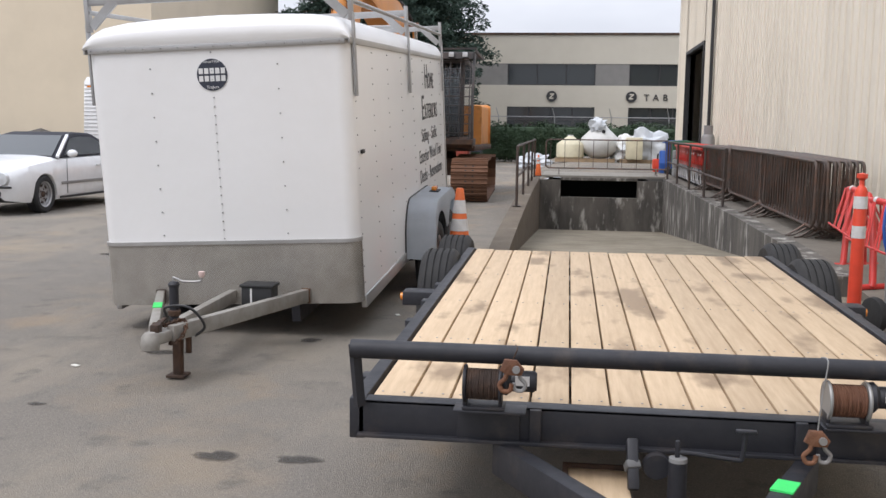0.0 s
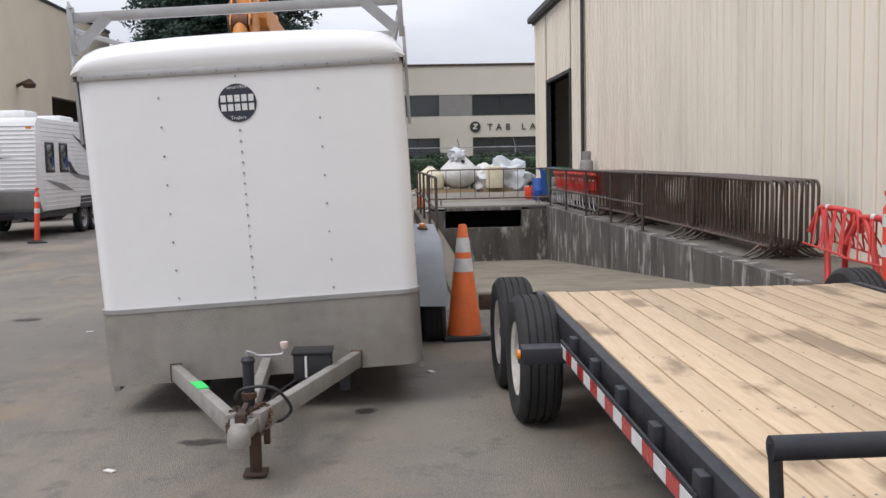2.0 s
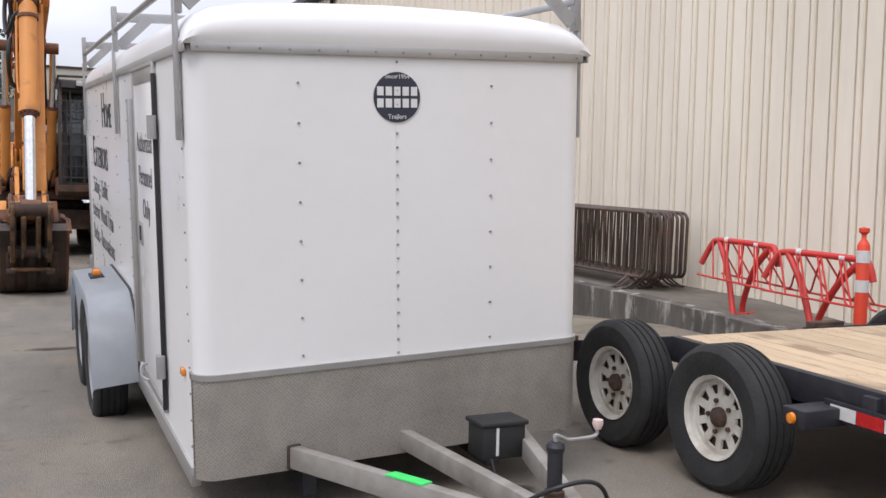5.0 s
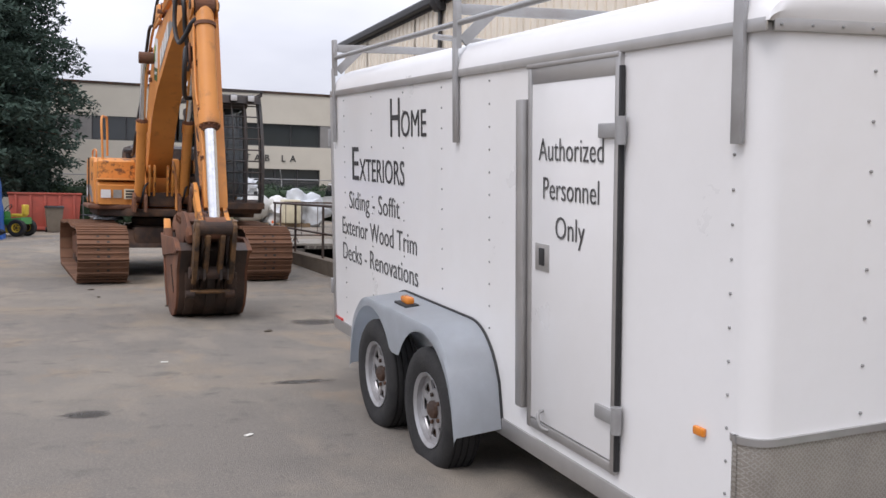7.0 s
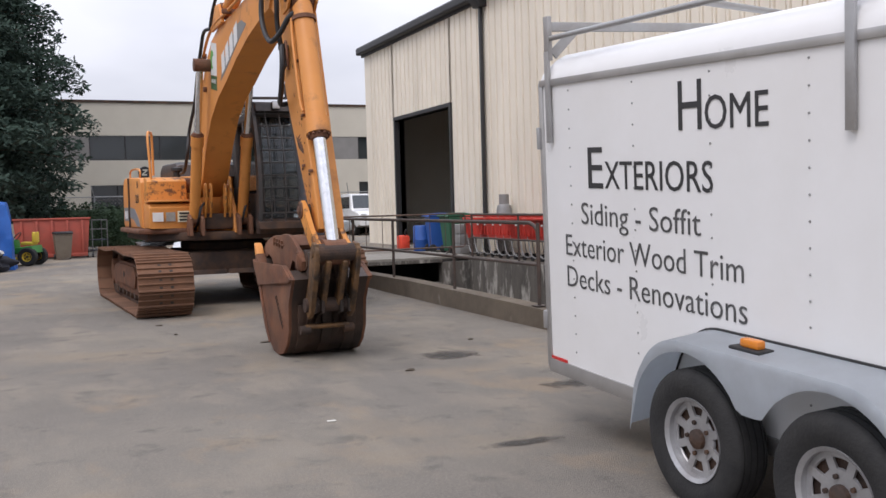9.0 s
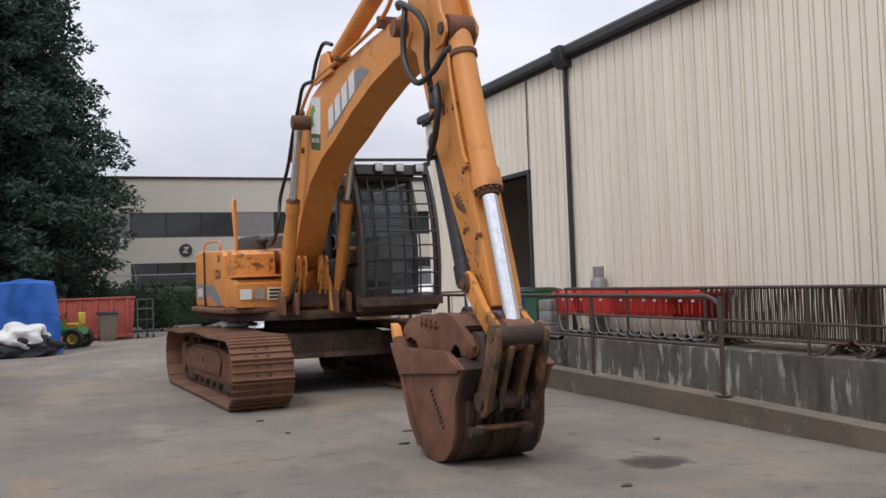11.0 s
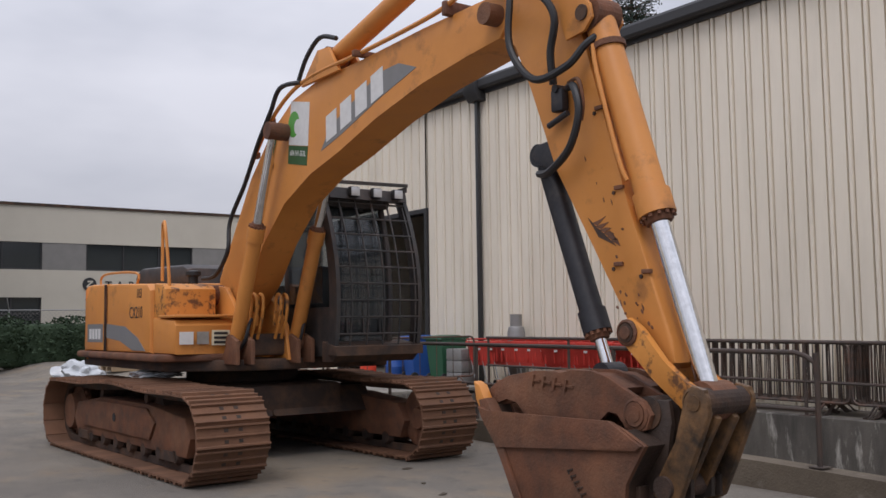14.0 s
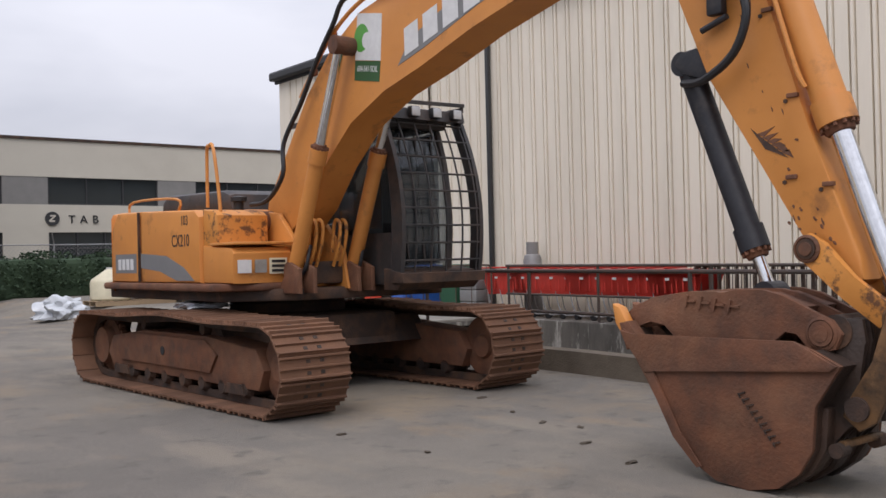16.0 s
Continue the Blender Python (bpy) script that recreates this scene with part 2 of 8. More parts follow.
REFLECT = mat("white_reflective_band", (0.72, 0.71, 0.70), 0.4, scale=20, stain=(0.4, 0.37, 0.33), sscale=9, samount=0.4)
BARRIER = mat("rusty_barrier_steel", (0.115, 0.095, 0.083), 0.5, 0.4, col2=(0.055, 0.042, 0.035), scale=14, per=0.2, stain=(0.25, 0.10, 0.05), sscale=5, samount=0.55)
RAILPAINT = mat("dark_rail_steel", (0.07, 0.055, 0.048), 0.6, 0.2, scale=14, stain=(0.15, 0.08, 0.05), sscale=5, samount=0.5)
WOOD = None
GREENTREE = mat("conifer_green", (0.042, 0.072, 0.052), 0.9, col2=(0.022, 0.04, 0.03), scale=1.6, per=0.25)
HEDGE = mat("hedge_green", (0.045, 0.078, 0.036), 0.8, col2=(0.022, 0.045, 0.02), scale=2.5)
BARK = mat("bark", (0.11, 0.075, 0.05), 0.9, scale=9, bump=0.6, bscale=20, stretch=(1, 1, 0.3))
BLUETARP = mat("blue_tarp", (0.012, 0.115, 0.45), 0.5, col2=(0.008, 0.07, 0.30), scale=3, bump=0.3, bscale=6)
WHITEBAG = mat("white_woven_plastic", (0.72, 0.72, 0.70), 0.6, scale=5, bump=0.4, bscale=9, stain=(0.5, 0.48, 0.42), samount=0.4)
CREAMTANK = mat("cream_plastic", (0.70, 0.64, 0.46), 0.5, scale=4)
CLEARWRAP = mat("shrink_wrap", (0.60, 0.63, 0.66), 0.22, scale=4, bump=0.7, bscale=11)
DUMPRED = mat("red_dumpster_paint", (0.44, 0.085, 0.055), 0.6, scale=3, stain=(0.2, 0.07, 0.05), sscale=2.5, samount=0.6)
GREENPAINT = mat("mower_green", (0.035, 0.22, 0.035), 0.45, scale=6)
YELLOW = mat("yellow_plastic", (0.72, 0.50, 0.04), 0.5, scale=6)
GREYPLASTIC = mat("grey_plastic", (0.13, 0.13, 0.13), 0.6, scale=6)
BLUEPLASTIC = mat("blue_plastic", (0.025, 0.10, 0.38), 0.45, scale=6)
BINGREEN = mat("bin_green", (0.03, 0.12, 0.065), 0.5, scale=6)
CARWHITE = mat("car_white", (0.80, 0.80, 0.80), 0.2, scale=2, coat=0.7)
SOFTTOP = mat("dark_soft_top", (0.016, 0.017, 0.026), 0.8, scale=30, bump=0.1)
CAMPER = mat("camper_white", (0.76, 0.76, 0.755), 0.45, scale=3, stain=(0.55, 0.53, 0.5), samount=0.25)
AMBER = mat("amber_lens", (0.75, 0.24, 0.02), 0.25, scale=20, coat=0.4)
REDLENS = mat("red_lens", (0.5, 0.02, 0.02), 0.25, scale=20, coat=0.4)
LAMPLENS = mat("lamp_glass", (0.62, 0.63, 0.64), 0.12, 0.2, scale=20, coat=0.6)
INK = mat("black_lettering", (0.03, 0.03, 0.032), 0.55, scale=20)
FADEDINK = mat("faded_lettering", (0.04, 0.04, 0.042), 0.5, scale=30, col2=(0.07, 0.07, 0.07), stain=(0.3, 0.3, 0.3), sscale=9, samount=0.35)
NAVY = mat("navy_decal", (0.03, 0.035, 0.055), 0.45, scale=20)
GREYINK = mat("grey_decal", (0.22, 0.22, 0.22), 0.5, scale=9)
WHITEINK = mat("white_lettering", (0.75, 0.75, 0.74), 0.5, scale=12, stain=(0.5, 0.47, 0.42), samount=0.3)
GREENINK = mat("green_decal", (0.10, 0.36, 0.06), 0.5, scale=12)
DKGREENINK = mat("dark_green_decal", (0.03, 0.10, 0.03), 0.5, scale=12)
LIME = mat("lime_paint_mark", (0.05, 0.75, 0.16), 0.6, scale=20)
PALLET = mat("pallet_wood", (0.36, 0.26, 0.16), 0.85, scale=12, stretch=(1, 6, 1), per=0.2)
GREYSTEEL = mat("grey_steel", (0.33, 0.33, 0.325), 0.5, 0.4, scale=12, stain=(0.18, 0.13, 0.1), samount=0.4)
TIRESIDE = mat("dusty_rubber", (0.05, 0.048, 0.045), 0.9, scale=12)


def soft_stain():
    """A soaked-in stain that thins out unevenly towards its rim."""
    m = mat("oil_stain", (0.075, 0.068, 0.06), 0.75, scale=12)
    nt = m.node_tree
    n, k = nt.nodes, nt.links
    b = n["Principled BSDF"]
    tc, vm, no, ad, mr = n.new("ShaderNodeTexCoord"), n.new("ShaderNodeVectorMath"), n.new("ShaderNodeTexNoise"), n.new("ShaderNodeMath"), n.new("ShaderNodeMapRange")
    vm.operation = "DISTANCE"
    vm.inputs[1].default_value = (0.5, 0.5, 0.5)
    mp = n.new("ShaderNodeMapping")
    mp.inputs["Scale"].default_value, mp.inputs["Location"].default_value = (1, 1, 0), (0, 0, 0.5)
    k.new(tc.outputs["Generated"], mp.inputs[0])
    k.new(mp.outputs[0], vm.inputs[0])
    no.inputs["Scale"].default_value, no.inputs["Detail"].default_value = 9.0, 5
    k.new(tc.outputs["Object"], no.inputs["Vector"])
    ad.operation = "MULTIPLY_ADD"
    ad.inputs[1].default_value = 0.5
    k.new(no.outputs["Fac"], ad.inputs[0])
    k.new(vm.outputs["Value"], ad.inputs[2])
    mr.inputs["From Min"].default_value, mr.inputs["From Max"].default_value = 0.42, 0.68
    mr.inputs["To Min"].default_value, mr.inputs["To Max"].default_value = 0.5, 0.0
    k.new(ad.outputs[0], mr.inputs["Value"])
    k.new(mr.outputs[0], b.inputs["Alpha"])
    return m


OIL = soft_stain()
PAPER = mat("litter_white", (0.7, 0.68, 0.62), 0.8, scale=20)
SOIL = mat("mud_crumbs", (0.09, 0.07, 0.05), 0.95, scale=20)


def deck_wood():
    m = mat("pine_decking", (0.60, 0.46, 0.31), 0.7, col2=(0.43, 0.31, 0.19), scale=5, spread=0.6, bump=0.15, bscale=30, stretch=(9, 0.8, 9), per=0.14, stain=(0.21, 0.135, 0.075), sscale=0.5, samount=0.0)
    nt = m.node_tree
    n, k = nt.nodes, nt.links
    b = n["Principled BSDF"]
    src = b.inputs["Base Color"].links[0].from_socket
    tc, no, cr, mx = n.new("ShaderNodeTexCoord"), n.new("ShaderNodeTexNoise"), n.new("ShaderNodeValToRGB"), n.new("ShaderNodeMixRGB")
    mp = n.new("ShaderNodeMapping")
    mp.inputs["Scale"].default_value = (1.6, 0.75, 1.0)
    no.inputs["Scale"].default_value, no.inputs["Detail"].default_value = 2.1, 6
    cr.color_ramp.elements[0].position, cr.color_ramp.elements[1].position = 0.55, 0.63
    cr.color_ramp.elements[0].color, cr.color_ramp.elements[1].color = (0, 0, 0, 1), (0.7, 0.7, 0.7, 1)
    mx.inputs[2].default_value = (0.17, 0.115, 0.07, 1)
    k.new(tc.outputs["Object"], mp.inputs[0])
    k.new(mp.outputs[0], no.inputs["Vector"])
    k.new(no.outputs["Fac"], cr.inputs[0])
    k.new(cr.outputs[0], mx.inputs[0])
    k.new(src, mx.inputs[1])
    k.new(mx.outputs[0], b.inputs["Base Color"])
    return m


WOOD = deck_wood()


def tread_plate():
    """Bright aluminium tread plate: small raised bars that lean by turns to either side."""
    m = mat("tread_plate", (0.54, 0.515, 0.475), 0.45, 0.55, scale=9, stain=(0.28, 0.25, 0.21), sscale=2.0, samount=0.6)
    nt = m.node_tree
    n, k = nt.nodes, nt.links
    b = n["Principled BSDF"]
    tc = n.new("ShaderNodeTexCoord")
    heights = []
    for turn, shift in ((45, 0.0), (-45, 0.5)):
        mp, br = n.new("ShaderNodeMapping"), n.new("ShaderNodeTexBrick")
        mp.inputs["Rotation"].default_value = (radians(90), radians(0), radians(turn))
        mp.inputs["Rotation"].default_value = (radians(-90), 0, 0)
        rot = n.new("ShaderNodeMapping")
        rot.inputs["Rotation"].default_value = (0, 0, radians(turn))
        rot.inputs["Location"].default_value = (shift * 0.028, 0, 0)
        br.inputs["Scale"].default_value = 18
        br.inputs["Mortar Size"].default_value = 0.09
        br.inputs["Color1"].default_value = br.inputs["Color2"].default_value = (1, 1, 1, 1)
        br.inputs["Mortar"].default_value = (0, 0, 0, 1)
        br.inputs["Brick Width"].default_value, br.inputs["Row Height"].default_value = 0.9, 0.22
        k.new(tc.outputs["Object"], mp.inputs[0])
        k.new(mp.outputs[0], rot.inputs[0])
        k.new(rot.outputs[0], br.inputs["Vector"])
        heights.append(br.outputs["Color"])
    mu = n.new("ShaderNodeMixRGB")
    mu.blend_type = "DIFFERENCE"
    mu.inputs[0].default_value = 1
    k.new(heights[0], mu.inputs[1])
    k.new(heights[1], mu.inputs[2])
    bp = n.new("ShaderNodeBump")
    bp.inputs["Strength"].default_value, bp.inputs["Distance"].default_value = 0.9, 0.006
    k.new(mu.outputs[0], bp.inputs["Height"])
    k.new(bp.outputs[0], b.inputs["Normal"])
    src = b.inputs["Base Color"].links[0].from_socket
    cr, mx = n.new("ShaderNodeValToRGB"), n.new("ShaderNodeMixRGB")
    cr.color_ramp.elements[0].color, cr.color_ramp.elements[1].color = (0.74, 0.72, 0.69, 1), (1, 1, 1, 1)
    mx.blend_type = "MULTIPLY"
    mx.inputs[0].default_value = 1
    k.new(mu.outputs[0], cr.inputs[0])
    k.new(src, mx.inputs[1])
    k.new(cr.outputs[0], mx.inputs[2])
    k.new(mx.outputs[0], b.inputs["Base Color"])
    return m


TREAD = tread_plate()

# ---- mesh helpers ----


def thing(name, m, label, category, group="", kind=""):
    ob = new(name)
    ob.matrix_world = m
    return tagged(ob, label, category, group, kind)


def link(name, bm, material, parent=None, label="", smooth=False, m=None):
    me = bpy.data.meshes.new(name)
    bmesh.ops.recalc_face_normals(bm, faces=bm.faces)
    bm.to_mesh(me)
    bm.free()
    me.materials.append(material)
    if smooth:
        for p in me.polygons:
            p.use_smooth = True
        me.set_sharp_from_angle(angle=radians(38))
    ob = new(name, me)
    if parent:
        ob.parent = parent
    if m is not None:
        ob.matrix_local = m
    if label:
        ob["label"] = label
    return ob


def part(name, bm, material, parent, label="", smooth=True):
    return link(name, bm, material, parent, label, smooth)


def structure(name, bm, material, label="", category="", smooth=False):
    return tagged(link(name, bm, material, None, label, smooth), label, category or name.split("_")[0], kind="structure")


def box(c, s, bev=0.0, bm=None, m=None):
    bm = bm or bmesh.new()
    mm = Matrix.Translation(c) @ (m or Matrix()) @ Matrix.Diagonal((*s, 1))
    r = bmesh.ops.create_cube(bm, size=1, matrix=mm)
    if bev:
        vs = set(r["verts"])
        es = [e for e in bm.edges if e.verts[0] in vs and e.verts[1] in vs]
        bmesh.ops.bevel(bm, geom=es, offset=bev, segments=2, profile=0.5, affect="EDGES")
    return bm


def span(lo, hi, bev=0.0, bm=None):
    return box([(a + b) / 2 for a, b in zip(lo, hi)], [abs(b - a) for a, b in zip(lo, hi)], bev, bm)


def rod(p, q, r, r2=None, seg=12, bm=None):
    bm = bm or bmesh.new()
    p, q = Vector(p), Vector(q)
    d = q - p
    m = Matrix.Translation((p + q) / 2) @ d.to_track_quat("Z", "Y").to_matrix().to_4x4()
    bmesh.ops.create_cone(bm, cap_ends=True, segments=seg, radius1=r, radius2=r if r2 is None else r2, depth=d.length, matrix=m)
    return bm


def beam(p, q, w, h, bm=None, up=(0, 0, 1), bev=0.0):
    """A straight bar of rectangular section between two points."""
    bm = bm or bmesh.new()
    p, q = Vector(p), Vector(q)
    d = (q - p).normalized()
    u = Vector(up)
    side = d.cross(u)
    if side.length < 1e-4:
        side = Vector((1, 0, 0))
    side.normalize()
    u = side.cross(d)
    m = Matrix((side, d, u)).transposed().to_4x4()
    return box((p + q) / 2, (w, (q - p).length, h), bev, bm, m)


def tube(pts, r, seg=8, bm=None, closed=False):
    bm = bm or bmesh.new()
    pts = [Vector(p) for p in pts]
    rings, n = [], len(pts)
    nor = None
    for i, p in enumerate(pts):
        a = pts[i - 1] if (i or closed) else p
        b = pts[(i + 1) % n] if (i < n - 1 or closed) else p
        d = (b - a).normalized()
        if nor is None:
            nor = d.orthogonal().normalized()
        nor = (nor - d * nor.dot(d)).normalized()
        bi = d.cross(nor)
        rr = r[i] if isinstance(r, (list, tuple)) else r
        rings.append([bm.verts.new(p + rr * (math.cos(t) * nor + math.sin(t) * bi)) for t in (2 * math.pi * j / seg for j in range(seg))])
    for i in range(n if closed else n - 1):
        a, b = rings[i], rings[(i + 1) % n]
        for j in range(seg):
            bm.faces.new((a[j], a[(j + 1) % seg], b[(j + 1) % seg], b[j]))
    if not closed:
        bm.faces.new(rings[0])
        bm.faces.new(list(reversed(rings[-1])))
    return bm


def smoothpath(pts, steps=5):
    """Points on a Catmull-Rom curve through pts."""
    pts = [Vector(p) for p in pts]
    out_ = []
    for i in range(len(pts) - 1):
        p0, p1, p2, p3 = pts[max(i - 1, 0)], pts[i], pts[i + 1], pts[min(i + 2, len(pts) - 1)]
        for s in range(steps):
            t = s / steps
            out_.append(0.5 * (2 * p1 + (p2 - p0) * t + (2 * p0 - 5 * p1 + 4 * p2 - p3) * t * t + (3 * p1 - p0 - 3 * p2 + p3) * t ** 3))
    return out_ + [pts[-1]]


def prism(prof, lo, hi, axis="x", bev=0.0, bm=None):
    """A closed outline pulled along an axis. The outline's two numbers are the other two axes in xyz order."""
    bm = bm or bmesh.new()

    def at(v, w):
        return {"x": (w, v[0], v[1]), "y": (v[0], w, v[1]), "z": (v[0], v[1], w)}[axis]

    a, b = [bm.verts.new(at(v, lo)) for v in prof], [bm.verts.new(at(v, hi)) for v in prof]
    fs = [bm.faces.new(a), bm.faces.new(list(reversed(b)))]
    n = len(prof)
    for i in range(n):
        fs.append(bm.faces.new((a[i], b[i], b[(i + 1) % n], a[(i + 1) % n])))
    if bev:
        es = {e for f in fs[:2] for e in f.edges}
        bmesh.ops.bevel(bm, geom=list(es), offset=bev, segments=2, profile=0.5, affect="EDGES")
    return bm


def lathe(prof, c=(0, 0, 0), axis="z", seg=24, bm=None, cap=True):
    """A profile of (radius, height) turned round an axis through c."""
    bm = bm or bmesh.new()
    c = Vector(c)
    rings = []
    for r, h in prof:
        ring = []
        for j in range(seg):
            t = 2 * math.pi * j / seg
            a, b = max(r, 1e-4) * math.cos(t), max(r, 1e-4) * math.sin(t)
            v = {"z": (a, b, h), "x": (h, a, b), "y": (a, h, b)}[axis]
            ring.append(bm.verts.new(c + Vector(v)))
        rings.append(ring)
    for a, b in zip(rings, rings[1:]):
        for j in range(seg):
            bm.faces.new((a[j], a[(j + 1) % seg], b[(j + 1) % seg], b[j]))
    if cap:
        bm.faces.new(rings[0])
        bm.faces.new(list(reversed(rings[-1])))
    return bm


def words(name, text, size, m, material, parent=None, depth=0.002, align="CENTER", stretch=1.0, label="", bold=0.0, slant=0.0):
    cu = bpy.data.curves.new(name, "FONT")
    cu.body, cu.size, cu.extrude, cu.align_x = text, size, depth, align
    cu.resolution_u, cu.offset, cu.shear = 3, bold, slant
    ob = bpy.data.objects.new(name + "_tmp", cu)
    scene.collection.objects.link(ob)
    bpy.context.view_layer.update()
    me = bpy.data.meshes.new_from_object(ob.evaluated_get(bpy.context.evaluated_depsgraph_get()))
    bpy.data.objects.remove(ob)
    me.materials.clear()
    me.materials.append(material)
    t = new(name, me)
    if parent:
        t.parent = parent
    t.matrix_local = m @ Matrix.Diagonal((stretch, 1, 1, 1))
    if label:
        t["label"] = label
    return t


def marks(name, count, size, m, material, parent, depth=0.001, stretch=1.0, slant=0.0):
    """A maker's mark as a row of plain bars."""
    bm = bmesh.new()
    w, h, g = 0.52 * size, 0.68 * size, 0.18 * size
    x = -(count * w + (count - 1) * g) / 2
    for k in range(count):
        pts = [(0, 0), (w, 0), (w, h), (0, h)]
        prism([(x + px + slant * py, py) for px, py in pts], -depth, depth, "z", 0, bm)
        x += w + g
    t = part(name, bm, material, parent, smooth=False)
    t.matrix_local = m @ Matrix.Diagonal((stretch, 1, 1, 1))
    return t


def blob(c, s, amp=0.15, freq=2.0, sub=3, bm=None, flat=None):
    """A lumpy soft volume, flattened where it rests."""
    bm = bm or bmesh.new()
    r = bmesh.ops.create_icosphere(bm, subdivisions=sub, radius=1)
    for v in r["verts"]:
        d = v.co.normalized()
        k = 1 + amp * noise.noise(d * freq + Vector(c)) * 2 + amp * 0.5 * noise.noise(d * freq * 3 + Vector(c))
        v.co = Vector(c) + Vector((d.x * s[0], d.y * s[1], d.z * s[2])) * k
        if flat is not None and v.co.z < flat:
            v.co.z = flat
    return bm


def wheel(parent, c, R, w, rim_mat, holes=8, side=-1, name="wheel", rimr=0.6):
    """A wheel on the x axis: tyre with rounded shoulders and tread grooves, dished rim with a ring of holes, hub."""
    W = new(name)
    W.parent = parent
    W.location = c
    h = w / 2
    prof = [(R * rimr, -h * 0.75), (R * 0.72, -h * 0.98), (R * 0.9, -h), (R * 0.975, -h * 0.82)]
    for g in (-0.55, -0.18, 0.18, 0.55):
        prof += [(R, h * (g - 0.1)), (R, h * (g - 0.05)), (R * 0.972, h * (g - 0.04)), (R * 0.972, h * (g + 0.04)), (R, h * (g + 0.05)), (R, h * (g + 0.1))]
    prof += [(R * 0.975, h * 0.82), (R * 0.9, h), (R * 0.72, h * 0.98), (R * rimr, h * 0.75)]
    part("tyre", lathe(prof, axis="x", seg=40, cap=False), RUBBER, W, "worn black rubber tyre")
    rr = R * rimr
    s = side
    bm = bmesh.new()
    # the barrel and lip
    lathe([(rr * 0.93, s * h * 0.2), (rr * 0.93, s * h * 0.72), (rr * 1.03, s * h * 0.86), (rr * 1.03, s * h * 0.78), (rr * 0.99, s * h * 0.1), (rr * 0.99, -s * h * 0.7), (rr * 0.9, -s * h * 0.7), (rr * 0.9, s * h * 0.15)], axis="x", seg=36, bm=bm, cap=False)
    # the disc, cut by a ring of holes: hub ring, spokes and outer ring
    n = holes
    for i in range(n):
        a = 2 * math.pi * (i + 0.5) / n
        p = Vector((s * h * 0.34, math.cos(a) * rr * 0.42, math.sin(a) * rr * 0.42))
        q = Vector((s * h * 0.42, math.cos(a) * rr * 0.93, math.sin(a) * rr * 0.93))
        beam(p, q, rr * 0.2, 0.012, bm, up=(1, 0, 0))
    lathe([(rr * 0.94, s * h * 0.44), (rr * 0.80, s * h * 0.46), (rr * 0.78, s * h * 0.38), (rr * 0.94, s * h * 0.36)], axis="x", seg=32, bm=bm, cap=False)
    lathe([(0.001, s * h * 0.36), (rr * 0.55, s * h * 0.40), (rr * 0.57, s * h * 0.30), (0.001, s * h * 0.27)], axis="x", seg=28, bm=bm)
    part("rim", bm, rim_mat, W)
    part("hub", lathe([(0.001, s * h * 0.36), (rr * 0.25, s * h * 0.40), (rr * 0.24, s * h * 0.6), (rr * 0.14, s * h * 0.75), (0.001, s * h * 0.77)], axis="x", seg=18), RUSTDARK, W, "greasy dark hub")
    part("brake_drum", lathe([(0.001, s * h * 0.2), (rr * 0.86, s * h * 0.2), (rr * 0.86, -s * h * 0.5), (0.001, -s * h * 0.5)], axis="x", seg=20), RUSTDARK, W)
    for i in range(5):
        a = 2 * math.pi * i / 5
        y, z = math.cos(a) * rr * 0.4, math.sin(a) * rr * 0.4
        part("wheel_nut", rod((s * h * 0.34, y, z), (s * h * 0.52, y, z), 0.012, seg=6), RUSTDARK, W)
    return W

# ---- structure: ground, ramp, apron, buildings ----
RX0, RX1, RY0, RY1 = 1.15, 4.50, 11.2, 25.3     # sunken loading ramp
WX = 5.90                                        # face of the metal building


def rise(x, y):
    """The yard climbs a little towards the dock and the far street."""
    def s(a, b, v):
        t = min(1, max(0, (v - a) / (b - a)))
        return t * t * (3 - 2 * t)
    return 0.36 * s(14, 30, y) * s(0.3, 2.2, x)


def ground_sheet():
    """One sheet of asphalt to the horizon, open over the sunken ramp and its dock."""
    bm = bmesh.new()
    xs = [-1500, -60, -25, -10, -4, 0.3, 0.6, 0.9, RX0 + 0.1, 1.6, 2.2, RX1 + 0.1, 7, 12, 30, 1500]
    ys = [-1500, -30, 0, RY0, 13, 14, 15.5, 17, 19, 21, 23, RY1 + 0.2, 27, 28.5, 30, 45, 70, 1500]
    g = [[bm.verts.new((x, y, rise(x, y))) for x in xs] for y in ys]
    for j in range(len(ys) - 1):
        for i in range(len(xs) - 1):
            if RX0 < xs[i] < RX1 and RY0 <= ys[j] < 27:
                continue
            bm.faces.new((g[j][i], g[j][i + 1], g[j + 1][i + 1], g[j + 1][i]))
    return structure("ground", bm, ASPHALT, "worn grey asphalt yard with oil stains", "ground")


ground_sheet()
bm = bmesh.new()
a = [(RX0, RY0, 0.003), (RX1, RY0, 0.003), (RX1, RY1, -1.0), (RX0, RY1, -1.0)]
b = [(x, y, z - 0.2) for x, y, z in a]
va, vb = [bm.verts.new(v) for v in a], [bm.verts.new(v) for v in b]
bm.faces.new(va)
bm.faces.new(vb)
for i in range(4):
    bm.faces.new((va[i], va[(i + 1) % 4], vb[(i + 1) % 4], vb[i]))
structure("ramp_floor", bm, RAMPCON, "sloping concrete floor of the sunken loading ramp", "ramp")
